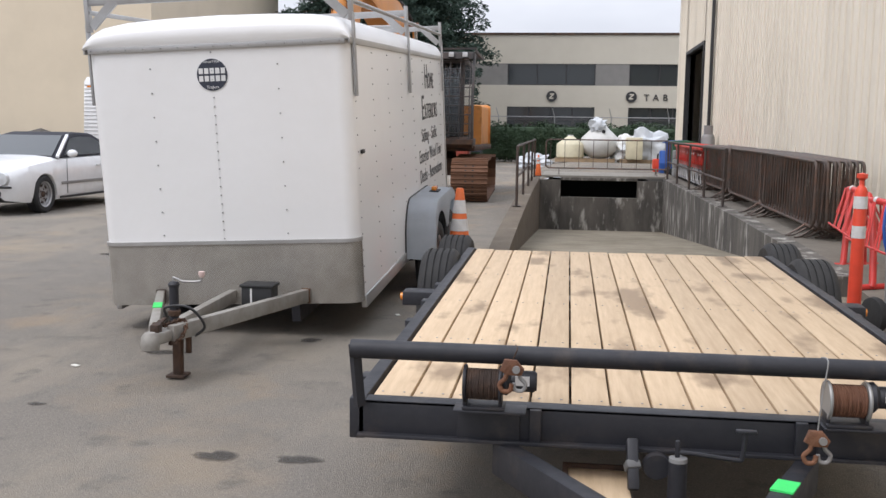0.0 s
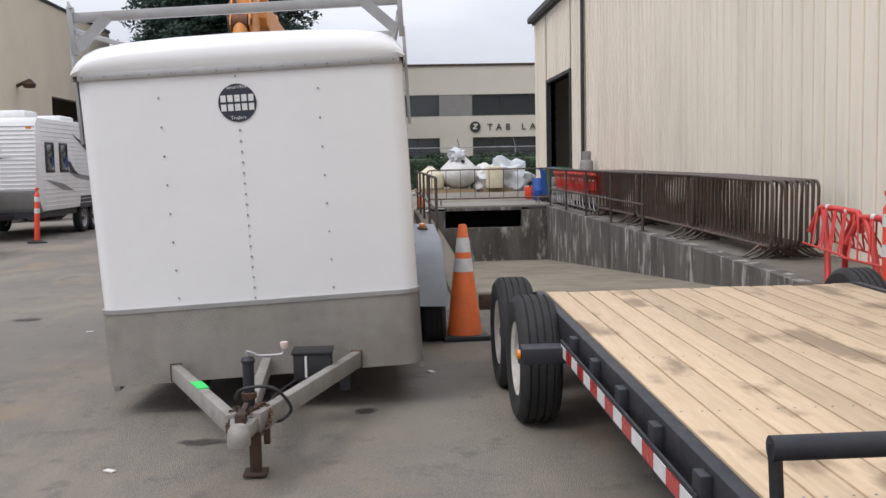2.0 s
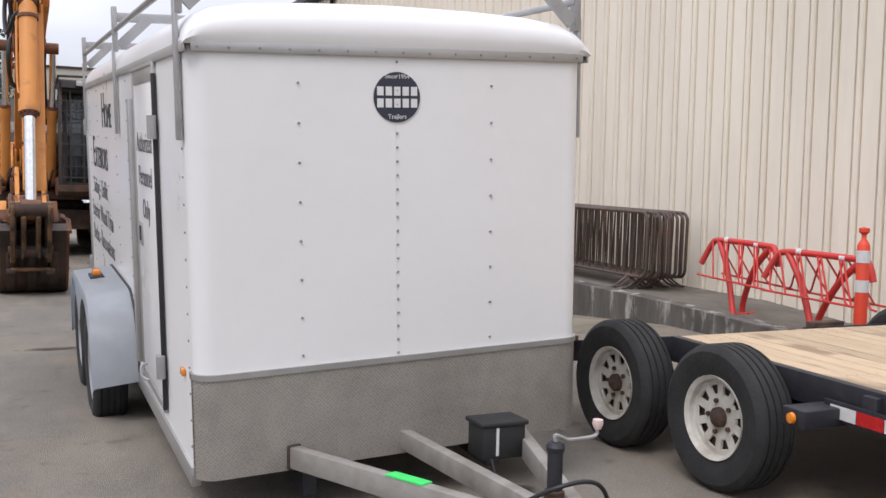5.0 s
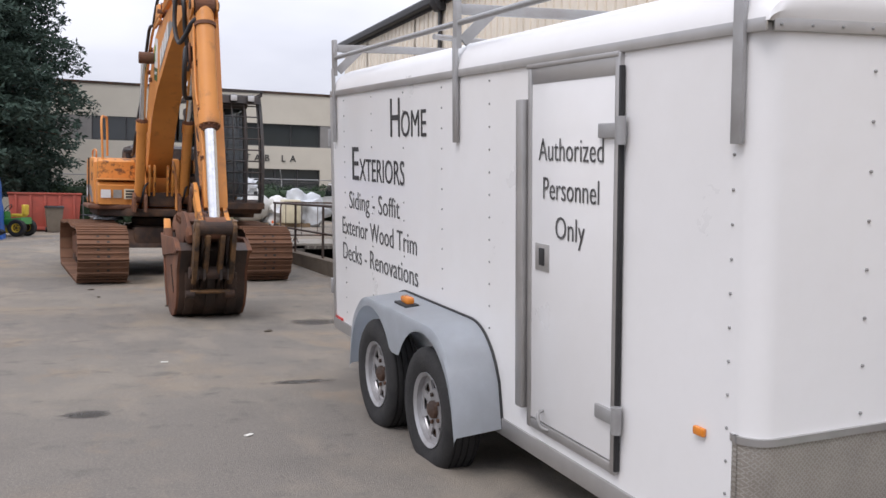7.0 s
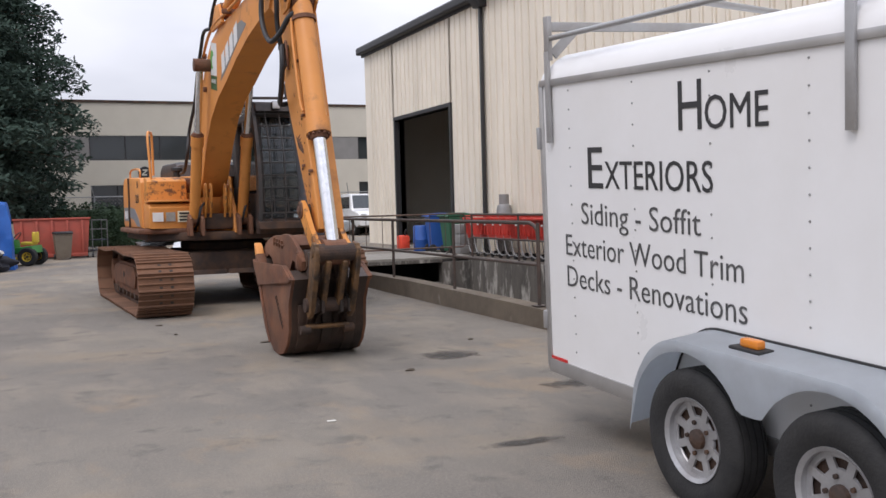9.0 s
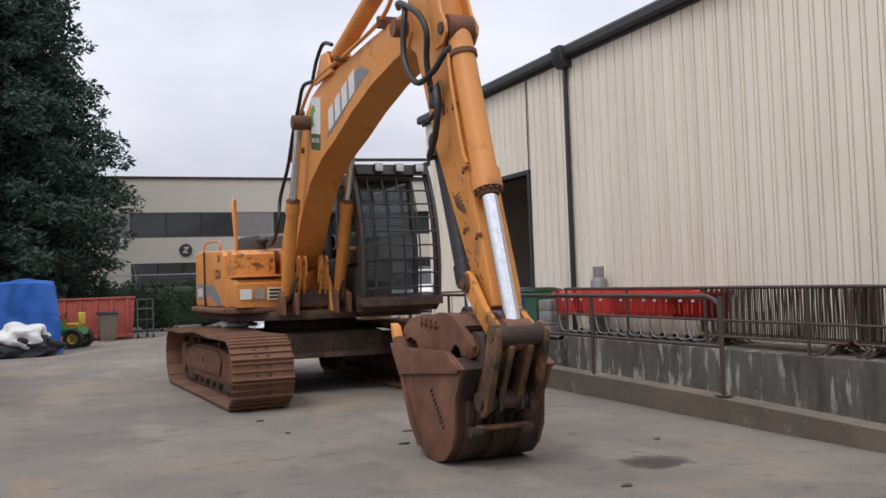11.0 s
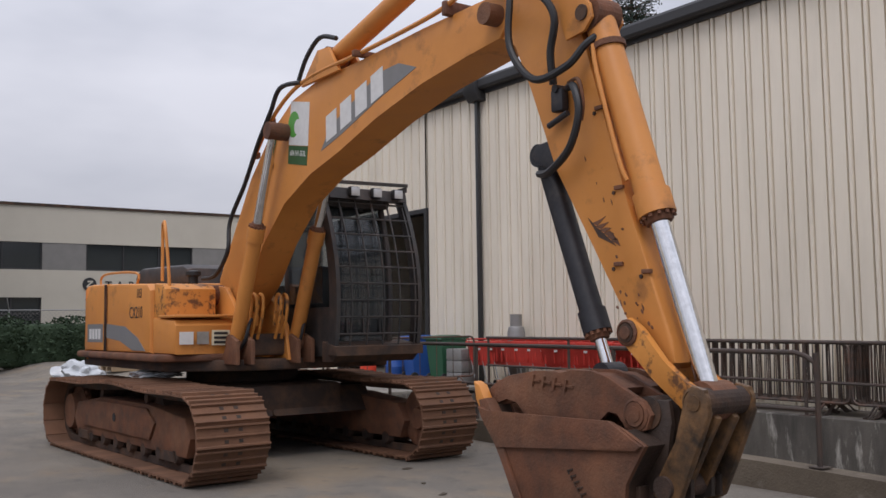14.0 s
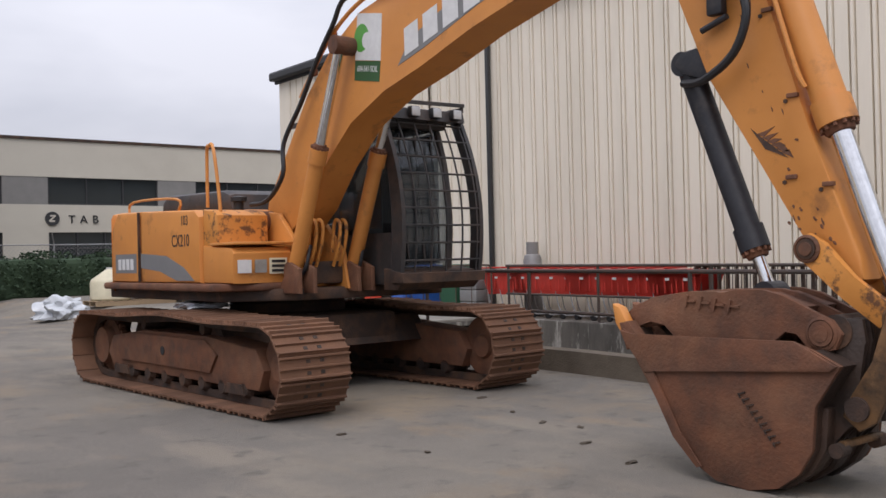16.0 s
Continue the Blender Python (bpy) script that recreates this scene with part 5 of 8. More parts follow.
def track_loop(n):
    """Middle line of the track, n even places with their direction: idler in front, sprocket behind, a sagging upper run."""
    pts = []
    f, r, R, zc = 20.62, 24.90, 0.40, 0.46
    for k in range(60):
        pts.append((f + (r - f) * k / 60, zc - R))
    for k in range(40):
        a = -math.pi / 2 + math.pi * k / 40
        pts.append((r + R * math.cos(a), zc + R * math.sin(a)))
    for k in range(60):
        u = k / 60
        pts.append((r + (f - r) * u, zc + R + 0.045 * math.sin(math.pi * u) - 0.03 * math.sin(2 * math.pi * u) ** 2))
    for k in range(40):
        a = math.pi / 2 + math.pi * k / 40
        pts.append((f + R * math.cos(a), zc + R * math.sin(a)))
    pts = [Vector((0, y, z)) for y, z in pts]
    seg = [(pts[(i + 1) % len(pts)] - pts[i]).length for i in range(len(pts))]
    total, out_, acc, i = sum(seg), [], 0.0, 0
    for k in range(n):
        want = total * k / n
        while acc + seg[i] < want:
            acc += seg[i]
            i += 1
        a, b = pts[i], pts[(i + 1) % len(pts)]
        t = (want - acc) / seg[i]
        out_.append((a.lerp(b, t), (b - a).normalized()))
    return out_, total


def shoe_mesh(width, pitch):
    """A triple-grouser track shoe: plate with three ribs, local y along the track and -z outward."""
    bm = bmesh.new()
    p = pitch * 0.985 / 2
    prof = [(-p, 0.0), (-p, -0.022), (-p + 0.004, -0.046), (-p + 0.02, -0.046), (-p + 0.03, -0.018), (-0.012, -0.018), (-0.007, -0.042), (0.007, -0.042), (0.012, -0.018), (p - 0.03, -0.018), (p - 0.02, -0.046), (p - 0.004, -0.046), (p, -0.022), (p + 0.012, 0.0)]
    prism(prof, -width / 2, width / 2, "x", 0, bm)
    plain = set(bm.faces)
    for bx in (-0.075, 0.075):
        for by in (-p * 0.52, p * 0.48):
            box((bx, by, -0.0195), (0.042, 0.034, 0.006), 0, bm)
    for f_ in bm.faces:
        f_.material_index = 0 if f_ in plain else 1
    bmesh.ops.recalc_face_normals(bm, faces=bm.faces)
    me = bpy.data.meshes.new("track_shoe")
    bm.to_mesh(me)
    bm.free()
    me.materials.append(TRACKRUST)
    me.materials.append(GREASE)
    return me


SHOES = 50
places, total_len = track_loop(SHOES)
SHOE = shoe_mesh(0.76, total_len / SHOES)
UNDER = Vector((-1.22, 23.0, 0)) - XB
UNDER = Matrix.Translation(UNDER) @ Matrix.Rotation(radians(2.2), 4, "Z") @ Matrix.Translation(-UNDER)   # the tracks stand a little askew under the house
for cx, sgn in ((-2.655, -1), (-0.04, 1)):
    TR = group_part("track")
    TR.matrix_local = UNDER
    for p, d in places:
        nrm = Vector((0, d.z, -d.y))            # outward
        zax = -nrm
        m = Matrix(((1, 0, 0), tuple(d), tuple(Vector((1, 0, 0)).cross(d)))).transposed()
        if (m @ Vector((0, 0, 1))).dot(nrm) > 0:
            m = Matrix(((-1, 0, 0), tuple(d), tuple(Vector((-1, 0, 0)).cross(d)))).transposed()
        o = new("track_shoe", SHOE)
        o.parent = TR
        o.matrix_local = Matrix.Translation(Vector((cx, p.y, p.z)) - XB) @ m.to_4x4()
    # two strands of chain links inside the shoes
    for ox in (-0.10, 0.10):
        bm = bmesh.new()
        for k in range(len(places)):
            p, d = places[k]
            q, _ = places[(k + 1) % SHOES]
            inn = Vector((0, -d.z, d.y)) * 0.045
            beam(Vector((cx + ox, p.y, p.z)) + inn, Vector((cx + ox, q.y, q.z)) + inn, 0.035, 0.08, bm)
        xp("chain_strand", bm, RUSTDARK, TR)
    bm = prism([(20.95, 0.22), (20.85, 0.42), (21.0, 0.62), (22.0, 0.70), (23.6, 0.70), (24.5, 0.60), (24.65, 0.40), (24.5, 0.22)], cx - 0.17, cx + 0.17, "x", 0.02)
    xp("track_frame", bm, RUST, TR, "rusty welded track frame")
    xp("frame_cover", prism([(21.9, 0.33), (21.75, 0.52), (22.0, 0.66), (23.7, 0.66), (24.3, 0.55), (24.2, 0.33)], cx + sgn * 0.17, cx + sgn * 0.20, "x", 0.008), RUST, TR)
    # no hole is cut: a near-black disc paints the shade of one
    xp("cover_hole", lathe([(0.001, 0.005 * sgn), (0.05, 0.005 * sgn), (0.05, -0.01), (0.001, -0.01)], (cx + sgn * 0.20, 23.0, 0.5), "x", 16), SHADEBLACK, TR)
    xp("idler", lathe([(0.001, -0.13), (0.12, -0.13), (0.14, -0.09), (0.30, -0.08), (0.345, -0.06), (0.345, 0.06), (0.30, 0.08), (0.14, 0.09), (0.12, 0.13), (0.001, 0.13)], (cx, 20.66, 0.46), "x", 32), RUST, TR, "rusty front idler wheel")
    bm = lathe([(0.001, -0.16), (0.22, -0.16), (0.24, -0.06), (0.32, -0.04), (0.32, 0.04), (0.24, 0.06), (0.22, 0.16), (0.001, 0.16)], (cx, 24.88, 0.46), "x", 32)
    for k in range(21):
        a = 2 * math.pi * k / 21
        beam((cx, 24.88 + 0.31 * math.cos(a), 0.46 + 0.31 * math.sin(a)), (cx, 24.88 + 0.37 * math.cos(a), 0.46 + 0.37 * math.sin(a)), 0.06, 0.06, bm, up=(1, 0, 0))
    xp("sprocket", bm, RUST, TR)
    for k in range(8):
        xp("roller", lathe([(0.001, -0.17), (0.07, -0.17), (0.095, -0.1), (0.075, -0.06), (0.075, 0.06), (0.095, 0.1), (0.07, 0.17), (0.001, 0.17)], (cx, 21.25 + k * 0.45, 0.205), "x", 18), RUSTDARK, TR)
    for yy in (22.2, 23.7):
        xp("carrier_roller", lathe([(0.001, -0.13), (0.06, -0.12), (0.06, 0.12), (0.001, 0.13)], (cx, yy, 0.765), "x", 16), RUSTDARK, TR)
    for yy in (21.4, 24.2):
        xp("track_guide", prism([(yy - 0.2, 0.16), (yy + 0.2, 0.16), (yy + 0.15, 0.26), (yy - 0.15, 0.26)], cx + sgn * 0.172, cx + sgn * 0.19, "x"), RUSTDARK, TR)
    # leg to the car body
    xp("axle_leg", prism([(21.7, 0.50), (22.4, 0.50), (22.4, 0.80), (21.9, 0.80)], min(cx, BX + 0.25), max(cx, BX + 0.25), "x", 0.03), RUSTDARK, X)
    xp("axle_leg", prism([(23.7, 0.50), (24.4, 0.50), (24.2, 0.80), (23.7, 0.80)], min(cx, BX + 0.25), max(cx, BX + 0.25), "x", 0.03), RUSTDARK, X)
xp("car_body", box((-1.22, 23.0, 0.68), (1.5, 2.5, 0.36), 0.06), RUSTDARK, X, "dark rusty undercarriage")
xp("slew_ring", lathe([(0.001, 0.84), (0.66, 0.84), (0.70, 0.88), (0.70, 0.98), (0.62, 1.05), (0.001, 1.05)], (-1.22, 23.0, 0), "z", 40), RUSTDARK, X)
# turntable frame and skirts
xp("turntable", prism([(-2.55, 22.1), (-1.85, 21.55), (0.05, 21.55), (0.1, 25.6), (-0.4, 26.1), (-2.1, 26.1), (-2.55, 25.4)], 1.04, 1.17, "z", 0.02), RUSTDARK, X)
xp("skirt", prism([(-2.70, 21.95), (-2.68, 25.3), (-2.5, 25.6), (-1.9, 25.6), (-1.9, 21.75), (-2.2, 21.75)], 1.155, 1.24, "z", 0.03), RUST, X, "rusty brown walkway edge")
# engine house right of the boom: tool box in front, long side doors, counterweight
HS = group_part("engine_house")
xp("side_body", prism([(22.5, 1.24), (22.5, 1.98), (22.62, 2.06), (24.2, 2.12), (24.2, 1.24)], -2.60, -1.95, "x", 0.05), ORANGE, HS, "orange side door with worn paint")
xp("rear_body", prism([(24.22, 1.24), (24.22, 2.12), (24.95, 2.14), (25.15, 1.95), (25.2, 1.24)], -2.62, -1.95, "x", 0.06), ORANGE, HS)
xp("front_box", prism([(21.78, 1.24), (21.74, 1.56), (21.80, 1.62), (22.5, 1.66), (22.5, 1.24)], -2.56, -1.86, "x", 0.035), ORANGE, HS, "orange tool box")
xp("upper_box", prism([(22.15, 1.64), (22.15, 1.98), (22.25, 2.04), (22.52, 2.06), (22.52, 1.64)], -2.54, -1.92, "x", 0.03), ORANGE_WORN, HS, "orange tank cover with flaking paint")
xp("box_lid", box((-2.21, 22.0, 1.665), (0.72, 0.56, 0.03), 0.01), ORANGE, HS)
xp("counterweight", prism([(-2.60, 25.2), (-2.3, 25.95), (-1.25, 26.2), (-0.2, 25.95), (0.1, 25.2)], 1.1, 2.15, "z", 0.08), ORANGE, X)
xp("engine_deck", prism([(-1.95, 22.7), (-1.95, 25.2), (0.05, 25.2), (0.05, 23.2), (-1.1, 23.2), (-1.1, 22.7)], 1.17, 2.08, "z", 0.04), ORANGE, X)
xp("engine_hood", prism([(23.0, 2.08), (23.05, 2.28), (23.25, 2.34), (24.9, 2.38), (25.1, 2.30), (25.15, 2.08)], -1.95, -0.75, "x", 0.08), CABDARK, X, "dark grey engine hood")
xp("air_cleaner", lathe([(0.001, 0), (0.06, 0.0), (0.06, 0.10), (0.095, 0.11), (0.095, 0.16), (0.001, 0.18)], (-1.98, 22.75, 2.06), "z", 16), BLACKRUB, X)
xp("handrail", tube(smoothpath([(-2.45, 22.2, 1.65), (-2.46, 22.25, 2.2), (-2.47, 22.35, 2.72), (-2.40, 22.6, 2.78), (-2.36, 22.75, 2.72), (-2.35, 22.78, 2.1)], 4), 0.020), ORANGE, X)
xp("handrail", tube(smoothpath([(-2.52, 23.2, 2.08), (-2.52, 23.25, 2.22), (-2.52, 24.6, 2.26), (-2.52, 24.75, 2.12)], 4), 0.016), ORANGE, X)
xp("door_gap", box((-2.612, 24.21, 1.68), (0.03, 0.02, 0.86), 0.0), RUSTDARK, HS)
xp("side_stripe", prism([(22.62, 1.27), (22.9, 1.42), (23.4, 1.56), (24.18, 1.60), (24.18, 1.42), (23.6, 1.38), (23.1, 1.27)], -2.6035, -2.60, "x"), GREYINK, HS, "grey swoosh decal")
xp("maker_panel", prism([(24.28, 1.36), (24.28, 1.60), (25.0, 1.60), (25.0, 1.36)], -2.6235, -2.618, "x"), GREYINK, HS)
marks("maker_mark", 4, 0.20, Matrix.Translation(Vector((-2.625, 24.64, 1.40)) - XB) @ pose(0, 0, 0, 90, 0, -90), WHITEINK, HS)
words("lettering", "CX210", 0.20, Matrix.Translation(Vector((-2.604, 22.98, 1.66)) - XB) @ pose(0, 0, 0, 90, 0, -90), INK, HS, 0.001, stretch=0.85)
words("lettering", "103", 0.16, Matrix.Translation(Vector((-2.604, 22.86, 1.90)) - XB) @ pose(0, 0, 0, 90, 0, -90), INK, HS, 0.001, stretch=0.85)
for k, (xx, mm, w) in enumerate(((-2.43, WHITEINK, 0.16), (-2.24, FRAMEGREY, 0.14))):
    xp("warning_label", box((xx, 21.744, 1.42), (w, 0.006, 0.14)), mm, HS, smooth=False)
for k in range(3):
    xp("vent_slot", box((-2.03, 21.742, 1.37 + 0.05 * k), (0.16, 0.01, 0.028)), BLACKRUB, HS, smooth=False)
xp("vent_panel", box((-2.03, 21.748, 1.42), (0.21, 0.01, 0.17)), CREAMTANK, HS, smooth=False)
# boom foot towers and hose bank
for bx in (-1.80, -1.28):
    xp("boom_bracket", prism([(21.5, 1.15), (21.6, 1.55), (22.1, 2.0), (22.55, 2.05), (22.7, 1.15)], bx - 0.03, bx + 0.03, "x", 0.01), ORANGE, X)
for hx in (-1.74, -1.66, -1.44, -1.36):
    xp("pressure_pipe", tube(smoothpath([(hx, 21.58, 1.40), (hx, 21.46, 1.62), (hx, 21.42, 1.82), (hx, 21.47, 1.90), (hx, 21.54, 1.86), (hx, 21.60, 1.55)], 4), 0.019), ORANGE_WORN, X)
for hx in (-1.88, -1.20):
    xp("hose", tube(smoothpath([(hx, 21.70, 1.22), (hx + 0.02, 21.48, 1.36), (hx + 0.06, 21.45, 1.55), (hx + 0.14, 21.55, 1.62)], 4), 0.02), HOSE, X)
xp("valve_block", box((-1.5, 21.75, 1.33), (0.5, 0.3, 0.25), 0.04), RUSTDARK, X)
for bx in (-1.99, -1.81, -1.25, -1.07):
    xp("cylinder_lug", prism([(21.35, 1.12), (21.35, 1.38), (21.55, 1.45), (21.8, 1.12)], bx - 0.025, bx + 0.025, "x", 0.008), RUST, X)


def boom_mesh():
    """A box-section boom, bent in the middle."""
    prof = [(22.35, 1.72), (22.52, 1.90), (22.46, 2.14), (21.55, 3.22), (21.05, 3.66), (20.50, 3.93), (19.9, 4.02), (19.07, 4.02), (18.0, 4.05), (17.1, 4.06), (16.92, 4.0), (16.88, 3.82), (16.98, 3.70), (17.4, 3.66), (18.05, 3.58), (18.8, 3.42), (19.5, 3.22), (20.1, 3.08), (20.7, 2.86), (21.2, 2.46), (21.6, 2.02), (22.0, 1.75)]
    return prism(prof, -1.75, -1.35, "x", 0.018)


BM = group_part("boom")
xp("boom_box", boom_mesh(), ORANGE, BM, "orange welded boom")
# boom decals on the right flank
xp("decal_panel", prism([(19.86, 3.28), (19.66, 3.50), (18.72, 3.83), (18.4, 3.84), (18.12, 3.74), (18.7, 3.60), (19.45, 3.38)], -1.7535, -1.75, "x"), GREYINK, BM, "grey decal panel")
xp("decal_white", prism([(20.58, 3.46), (20.52, 3.92), (20.10, 3.83), (20.14, 3.38)], -1.7535, -1.75, "x"), WHITEINK, BM, "white sticker")
xp("decal_lower", prism([(20.60, 3.26), (20.58, 3.455), (20.14, 3.375), (20.17, 3.18)], -1.7537, -1.75, "x"), DKGREENINK, BM, "dark green sticker")
xp("decal_leaf", prism([(20.44 - 0.13 * math.cos(a) + 0.02, 3.66 + 0.14 * math.sin(a)) for a in [k * math.pi / 8 for k in range(16)]], -1.7545, -1.7537, "x"), GREENINK, BM, "green swirl mark")
xp("decal_leaf_cut", prism([(20.42 - 0.075 * math.cos(a) - 0.05, 3.62 + 0.08 * math.sin(a)) for a in [k * math.pi / 8 for k in range(16)]], -1.7555, -1.7547, "x"), WHITEINK, BM)
words("lettering", "604-541-SOIL", 0.085, Matrix.Translation(Vector((-1.7555, 20.37, 3.31)) - XB) @ pose(0, 0, 0, 90, 0, -90) @ pose(0, 0, 0, 0, 0, -10), WHITEINK, BM, 0.0008, stretch=0.75)
m_ = Matrix.Translation(Vector((-1.7555, 19.20, 3.485)) - XB) @ pose(0, 0, 0, 90, 0, -90) @ pose(0, 0, 0, 0, 0, 14)
marks("maker_mark", 4, 0.37, m_, WHITEINK, BM, 0.001, 1.15, 0.2)
# pins and pipes of the boom
xp("pin", rod((-1.99, 20.62, 3.60), (-1.07, 20.62, 3.60), 0.09, seg=20), RUST, BM)
for py, pz, r, w in ((22.38, 1.92, 0.12, 0.36), (17.0, 3.88, 0.085, 0.245)):
    xp("pin", rod((BX - w, py, pz), (BX + w, py, pz), r, seg=20), RUST, BM)
for off in (-0.15, 0.15):
    xp("steel_pipe", tube(smoothpath([(BX + off, 21.6, 3.23), (BX + off, 21.05, 3.71), (BX + off, 20.5, 3.98), (BX + off, 19.9, 4.07), (BX + off, 19.0, 4.07), (BX + off, 17.9, 4.10), (BX + off, 17.45, 4.16), (BX + off, 17.2, 4.28)], 5), 0.022, 8), ORANGE, BM)
xp("pipe_bracket", box((BX, 19.0, 4.06), (0.46, 0.06, 0.06), 0.01), RUST, BM)
xp("pipe_bracket", box((BX, 17.6, 4.1), (0.38, 0.06, 0.12), 0.01), RUST, BM)
for py, pz in ((20.95, 3.78), (21.35, 3.46), (21.0, 3.3)):
    xp("clamp", box((-1.77, py, pz), (0.06, 0.08, 0.07), 0.01), RUST, BM)
xp("hose", tube(smoothpath([(-1.80, 20.2, 4.05), (-1.82, 20.65, 4.08), (-1.84, 20.85, 3.85), (-1.85, 21.15, 3.55), (-1.85, 21.5, 3.15), (-1.9, 21.8, 2.75), (-1.95, 21.75, 2.4), (-1.95, 22.1, 2.15), (-1.95, 22.5, 2.12)], 6), 0.026), HOSE, BM)
xp("hose", tube(smoothpath([(-1.40, 20.3, 4.08), (-1.38, 20.75, 4.02), (-1.27, 21.0, 3.75), (-1.26, 21.5, 3.3), (-1.2, 22.2, 2.4)], 6), 0.026), HOSE, BM)


def cylinder(parent, p, q, at, r, rr, name="cylinder", barrel=ORANGE, label=""):
    """A hydraulic ram from p to q: barrel as far as the share at, gland with bolts, bright rod."""
    p, q = Vector(p), Vector(q)
    g = p.lerp(q, at)
    d = (q - p).normalized()
    C = group_part(name, parent)
    xp("barrel", rod(p, g, r, seg=22), barrel, C, label)
    bm = rod(g - d * 0.16, g, r * 1.18, seg=22)
    bo = d.orthogonal().normalized()
    xp("gland", bm, barrel, C)
    bm = rod(g, g + d * 0.05, r * 0.95, r * 0.8, seg=20)
    for k in range(12):
        v = Matrix.Rotation(2 * math.pi * k / 12, 3, d) @ bo
        rod(g + v * r, g + v * r + d * 0.025, 0.014, seg=6, bm=bm)
    xp("seal_ring", bm, RUST, C)
    xp("rod", rod(g, q, rr, seg=20), CHROME, C, "polished chrome rod")
    for e in (p, q):
        xp("eye", rod(e + Vector((-r * 1.05, 0, 0)), e + Vector((r * 1.05, 0, 0)), r * (1.15 if barrel is ORANGE else 1.0), seg=20), RUST if barrel is ORANGE else barrel, C, smooth=False)
    return C


# lift rams either side of the boom: barrels below, rods up to the boom pin
for cx in (-1.90, -1.16):
    cylinder(X, (cx, 21.62, 1.36), (cx, 20.62, 3.60), 0.56, 0.082, 0.052, "lift_cylinder")
# stick ram on top of the boom
cylinder(X, (BX, 19.75, 4.21), (BX, 16.62, 4.90), 0.60, 0.10, 0.062, "stick_cylinder")
for ox in (-0.14, 0.14):
    xp("ram_lug", prism([(19.4, 4.0), (19.62, 4.28), (19.84, 4.30), (20.2, 4.0)], BX + ox - 0.02, BX + ox + 0.02, "x", 0.006), ORANGE, BM)
xp("hose", tube(smoothpath([(BX - 0.1, 19.55, 4.36), (BX - 0.12, 19.85, 4.44), (BX - 0.14, 20.1, 4.3), (BX - 0.16, 20.25, 4.08)], 5), 0.024), HOSE, BM)

# stick
ST = group_part("stick")
xp("stick_box", prism([(16.86, 4.45), (16.75, 4.95), (16.55, 5.1), (16.42, 5.0), (16.33, 4.45), (16.26, 4.0), (16.08, 3.4), (15.70, 2.2), (15.40, 1.42), (15.38, 1.28), (15.46, 1.24), (15.62, 1.30), (15.72, 1.48), (16.05, 2.03), (16.42, 2.62), (16.66, 3.24), (16.82, 3.62), (17.04, 3.72), (17.10, 3.95), (16.98, 4.2)], -1.72, -1.46, "x", 0.015), ORANGE, ST, "orange stick with scraped paint")
lug = [(16.42, 4.75), (16.30, 4.45), (16.19, 4.1), (16.06, 3.78), (15.96, 3.68), (15.94, 3.58), (16.02, 3.5), (16.2, 3.48), (16.35, 3.9)]
foot = [(15.75, 1.52), (15.67, 1.56), (15.57, 1.50), (15.40, 1.29), (15.24, 1.17), (15.14, 1.14), (15.07, 1.06), (15.13, 0.99), (15.26, 1.01), (15.48, 1.18), (15.64, 1.34), (15.76, 1.42)]
for sx in (-1, 1):
    xp("stick_cheek", prism(lug, BX + sx * 0.14 - 0.014, BX + sx * 0.14 + 0.014, "x", 0.006), ORANGE, ST)
    xp("stick_foot_plate", prism(foot, BX + sx * 0.145 - 0.025, BX + sx * 0.145 + 0.025, "x", 0.01), ORANGE_WORN, ST, "orange link plate with flaking paint" if sx < 0 else "")
    for py, pz, r, w in ((15.68, 1.465, 0.085, 0.17), (15.12, 1.06, 0.095, 0.205), (15.56, 0.97, 0.10, 0.235)):
        xp("pin_boss", lathe([(0.001, -0.02), (r, -0.02), (r, 0.012), (r * 0.82, 0.02), (r * 0.8, 0.012), (r * 0.5, 0.012), (r * 0.48, 0.03), (0.001, 0.032)] if sx > 0 else [(0.001, 0.02), (r, 0.02), (r, -0.012), (r * 0.82, -0.02), (r * 0.8, -0.012), (r * 0.5, -0.012), (r * 0.48, -0.03), (0.001, -0.032)], (BX + sx * w, py, pz), "x", 20), GREASY if 1.0 < pz < 1.2 else RUST, ST)
for py, pz, r, w in ((16.62, 4.90, 0.1, 0.17), (16.03, 3.63, 0.055, 0.17), (15.68, 1.465, 0.06, 0.19), (15.50, 0.98, 0.10, 0.20), (15.12, 1.06, 0.085, 0.21), (15.36, 0.55, 0.07, 0.25)):
    xp("pin", rod((BX - w, py, pz), (BX + w, py, pz), r, seg=20), RUSTDARK, ST, smooth=False)
for py, pz in ((15.96, 2.97), (15.80, 2.41), (15.82, 1.91), (15.58, 1.85)):
    xp("bolt_pad", box((-1.724, py, pz), (0.03, 0.075, 0.028), 0.005), RUST, ST, smooth=False)
    xp("pad_bolt", rod((-1.73, py + 0.05, pz - 0.03), (-1.715, py + 0.05, pz - 0.03), 0.014, seg=6), RUSTDARK, ST, smooth=False)
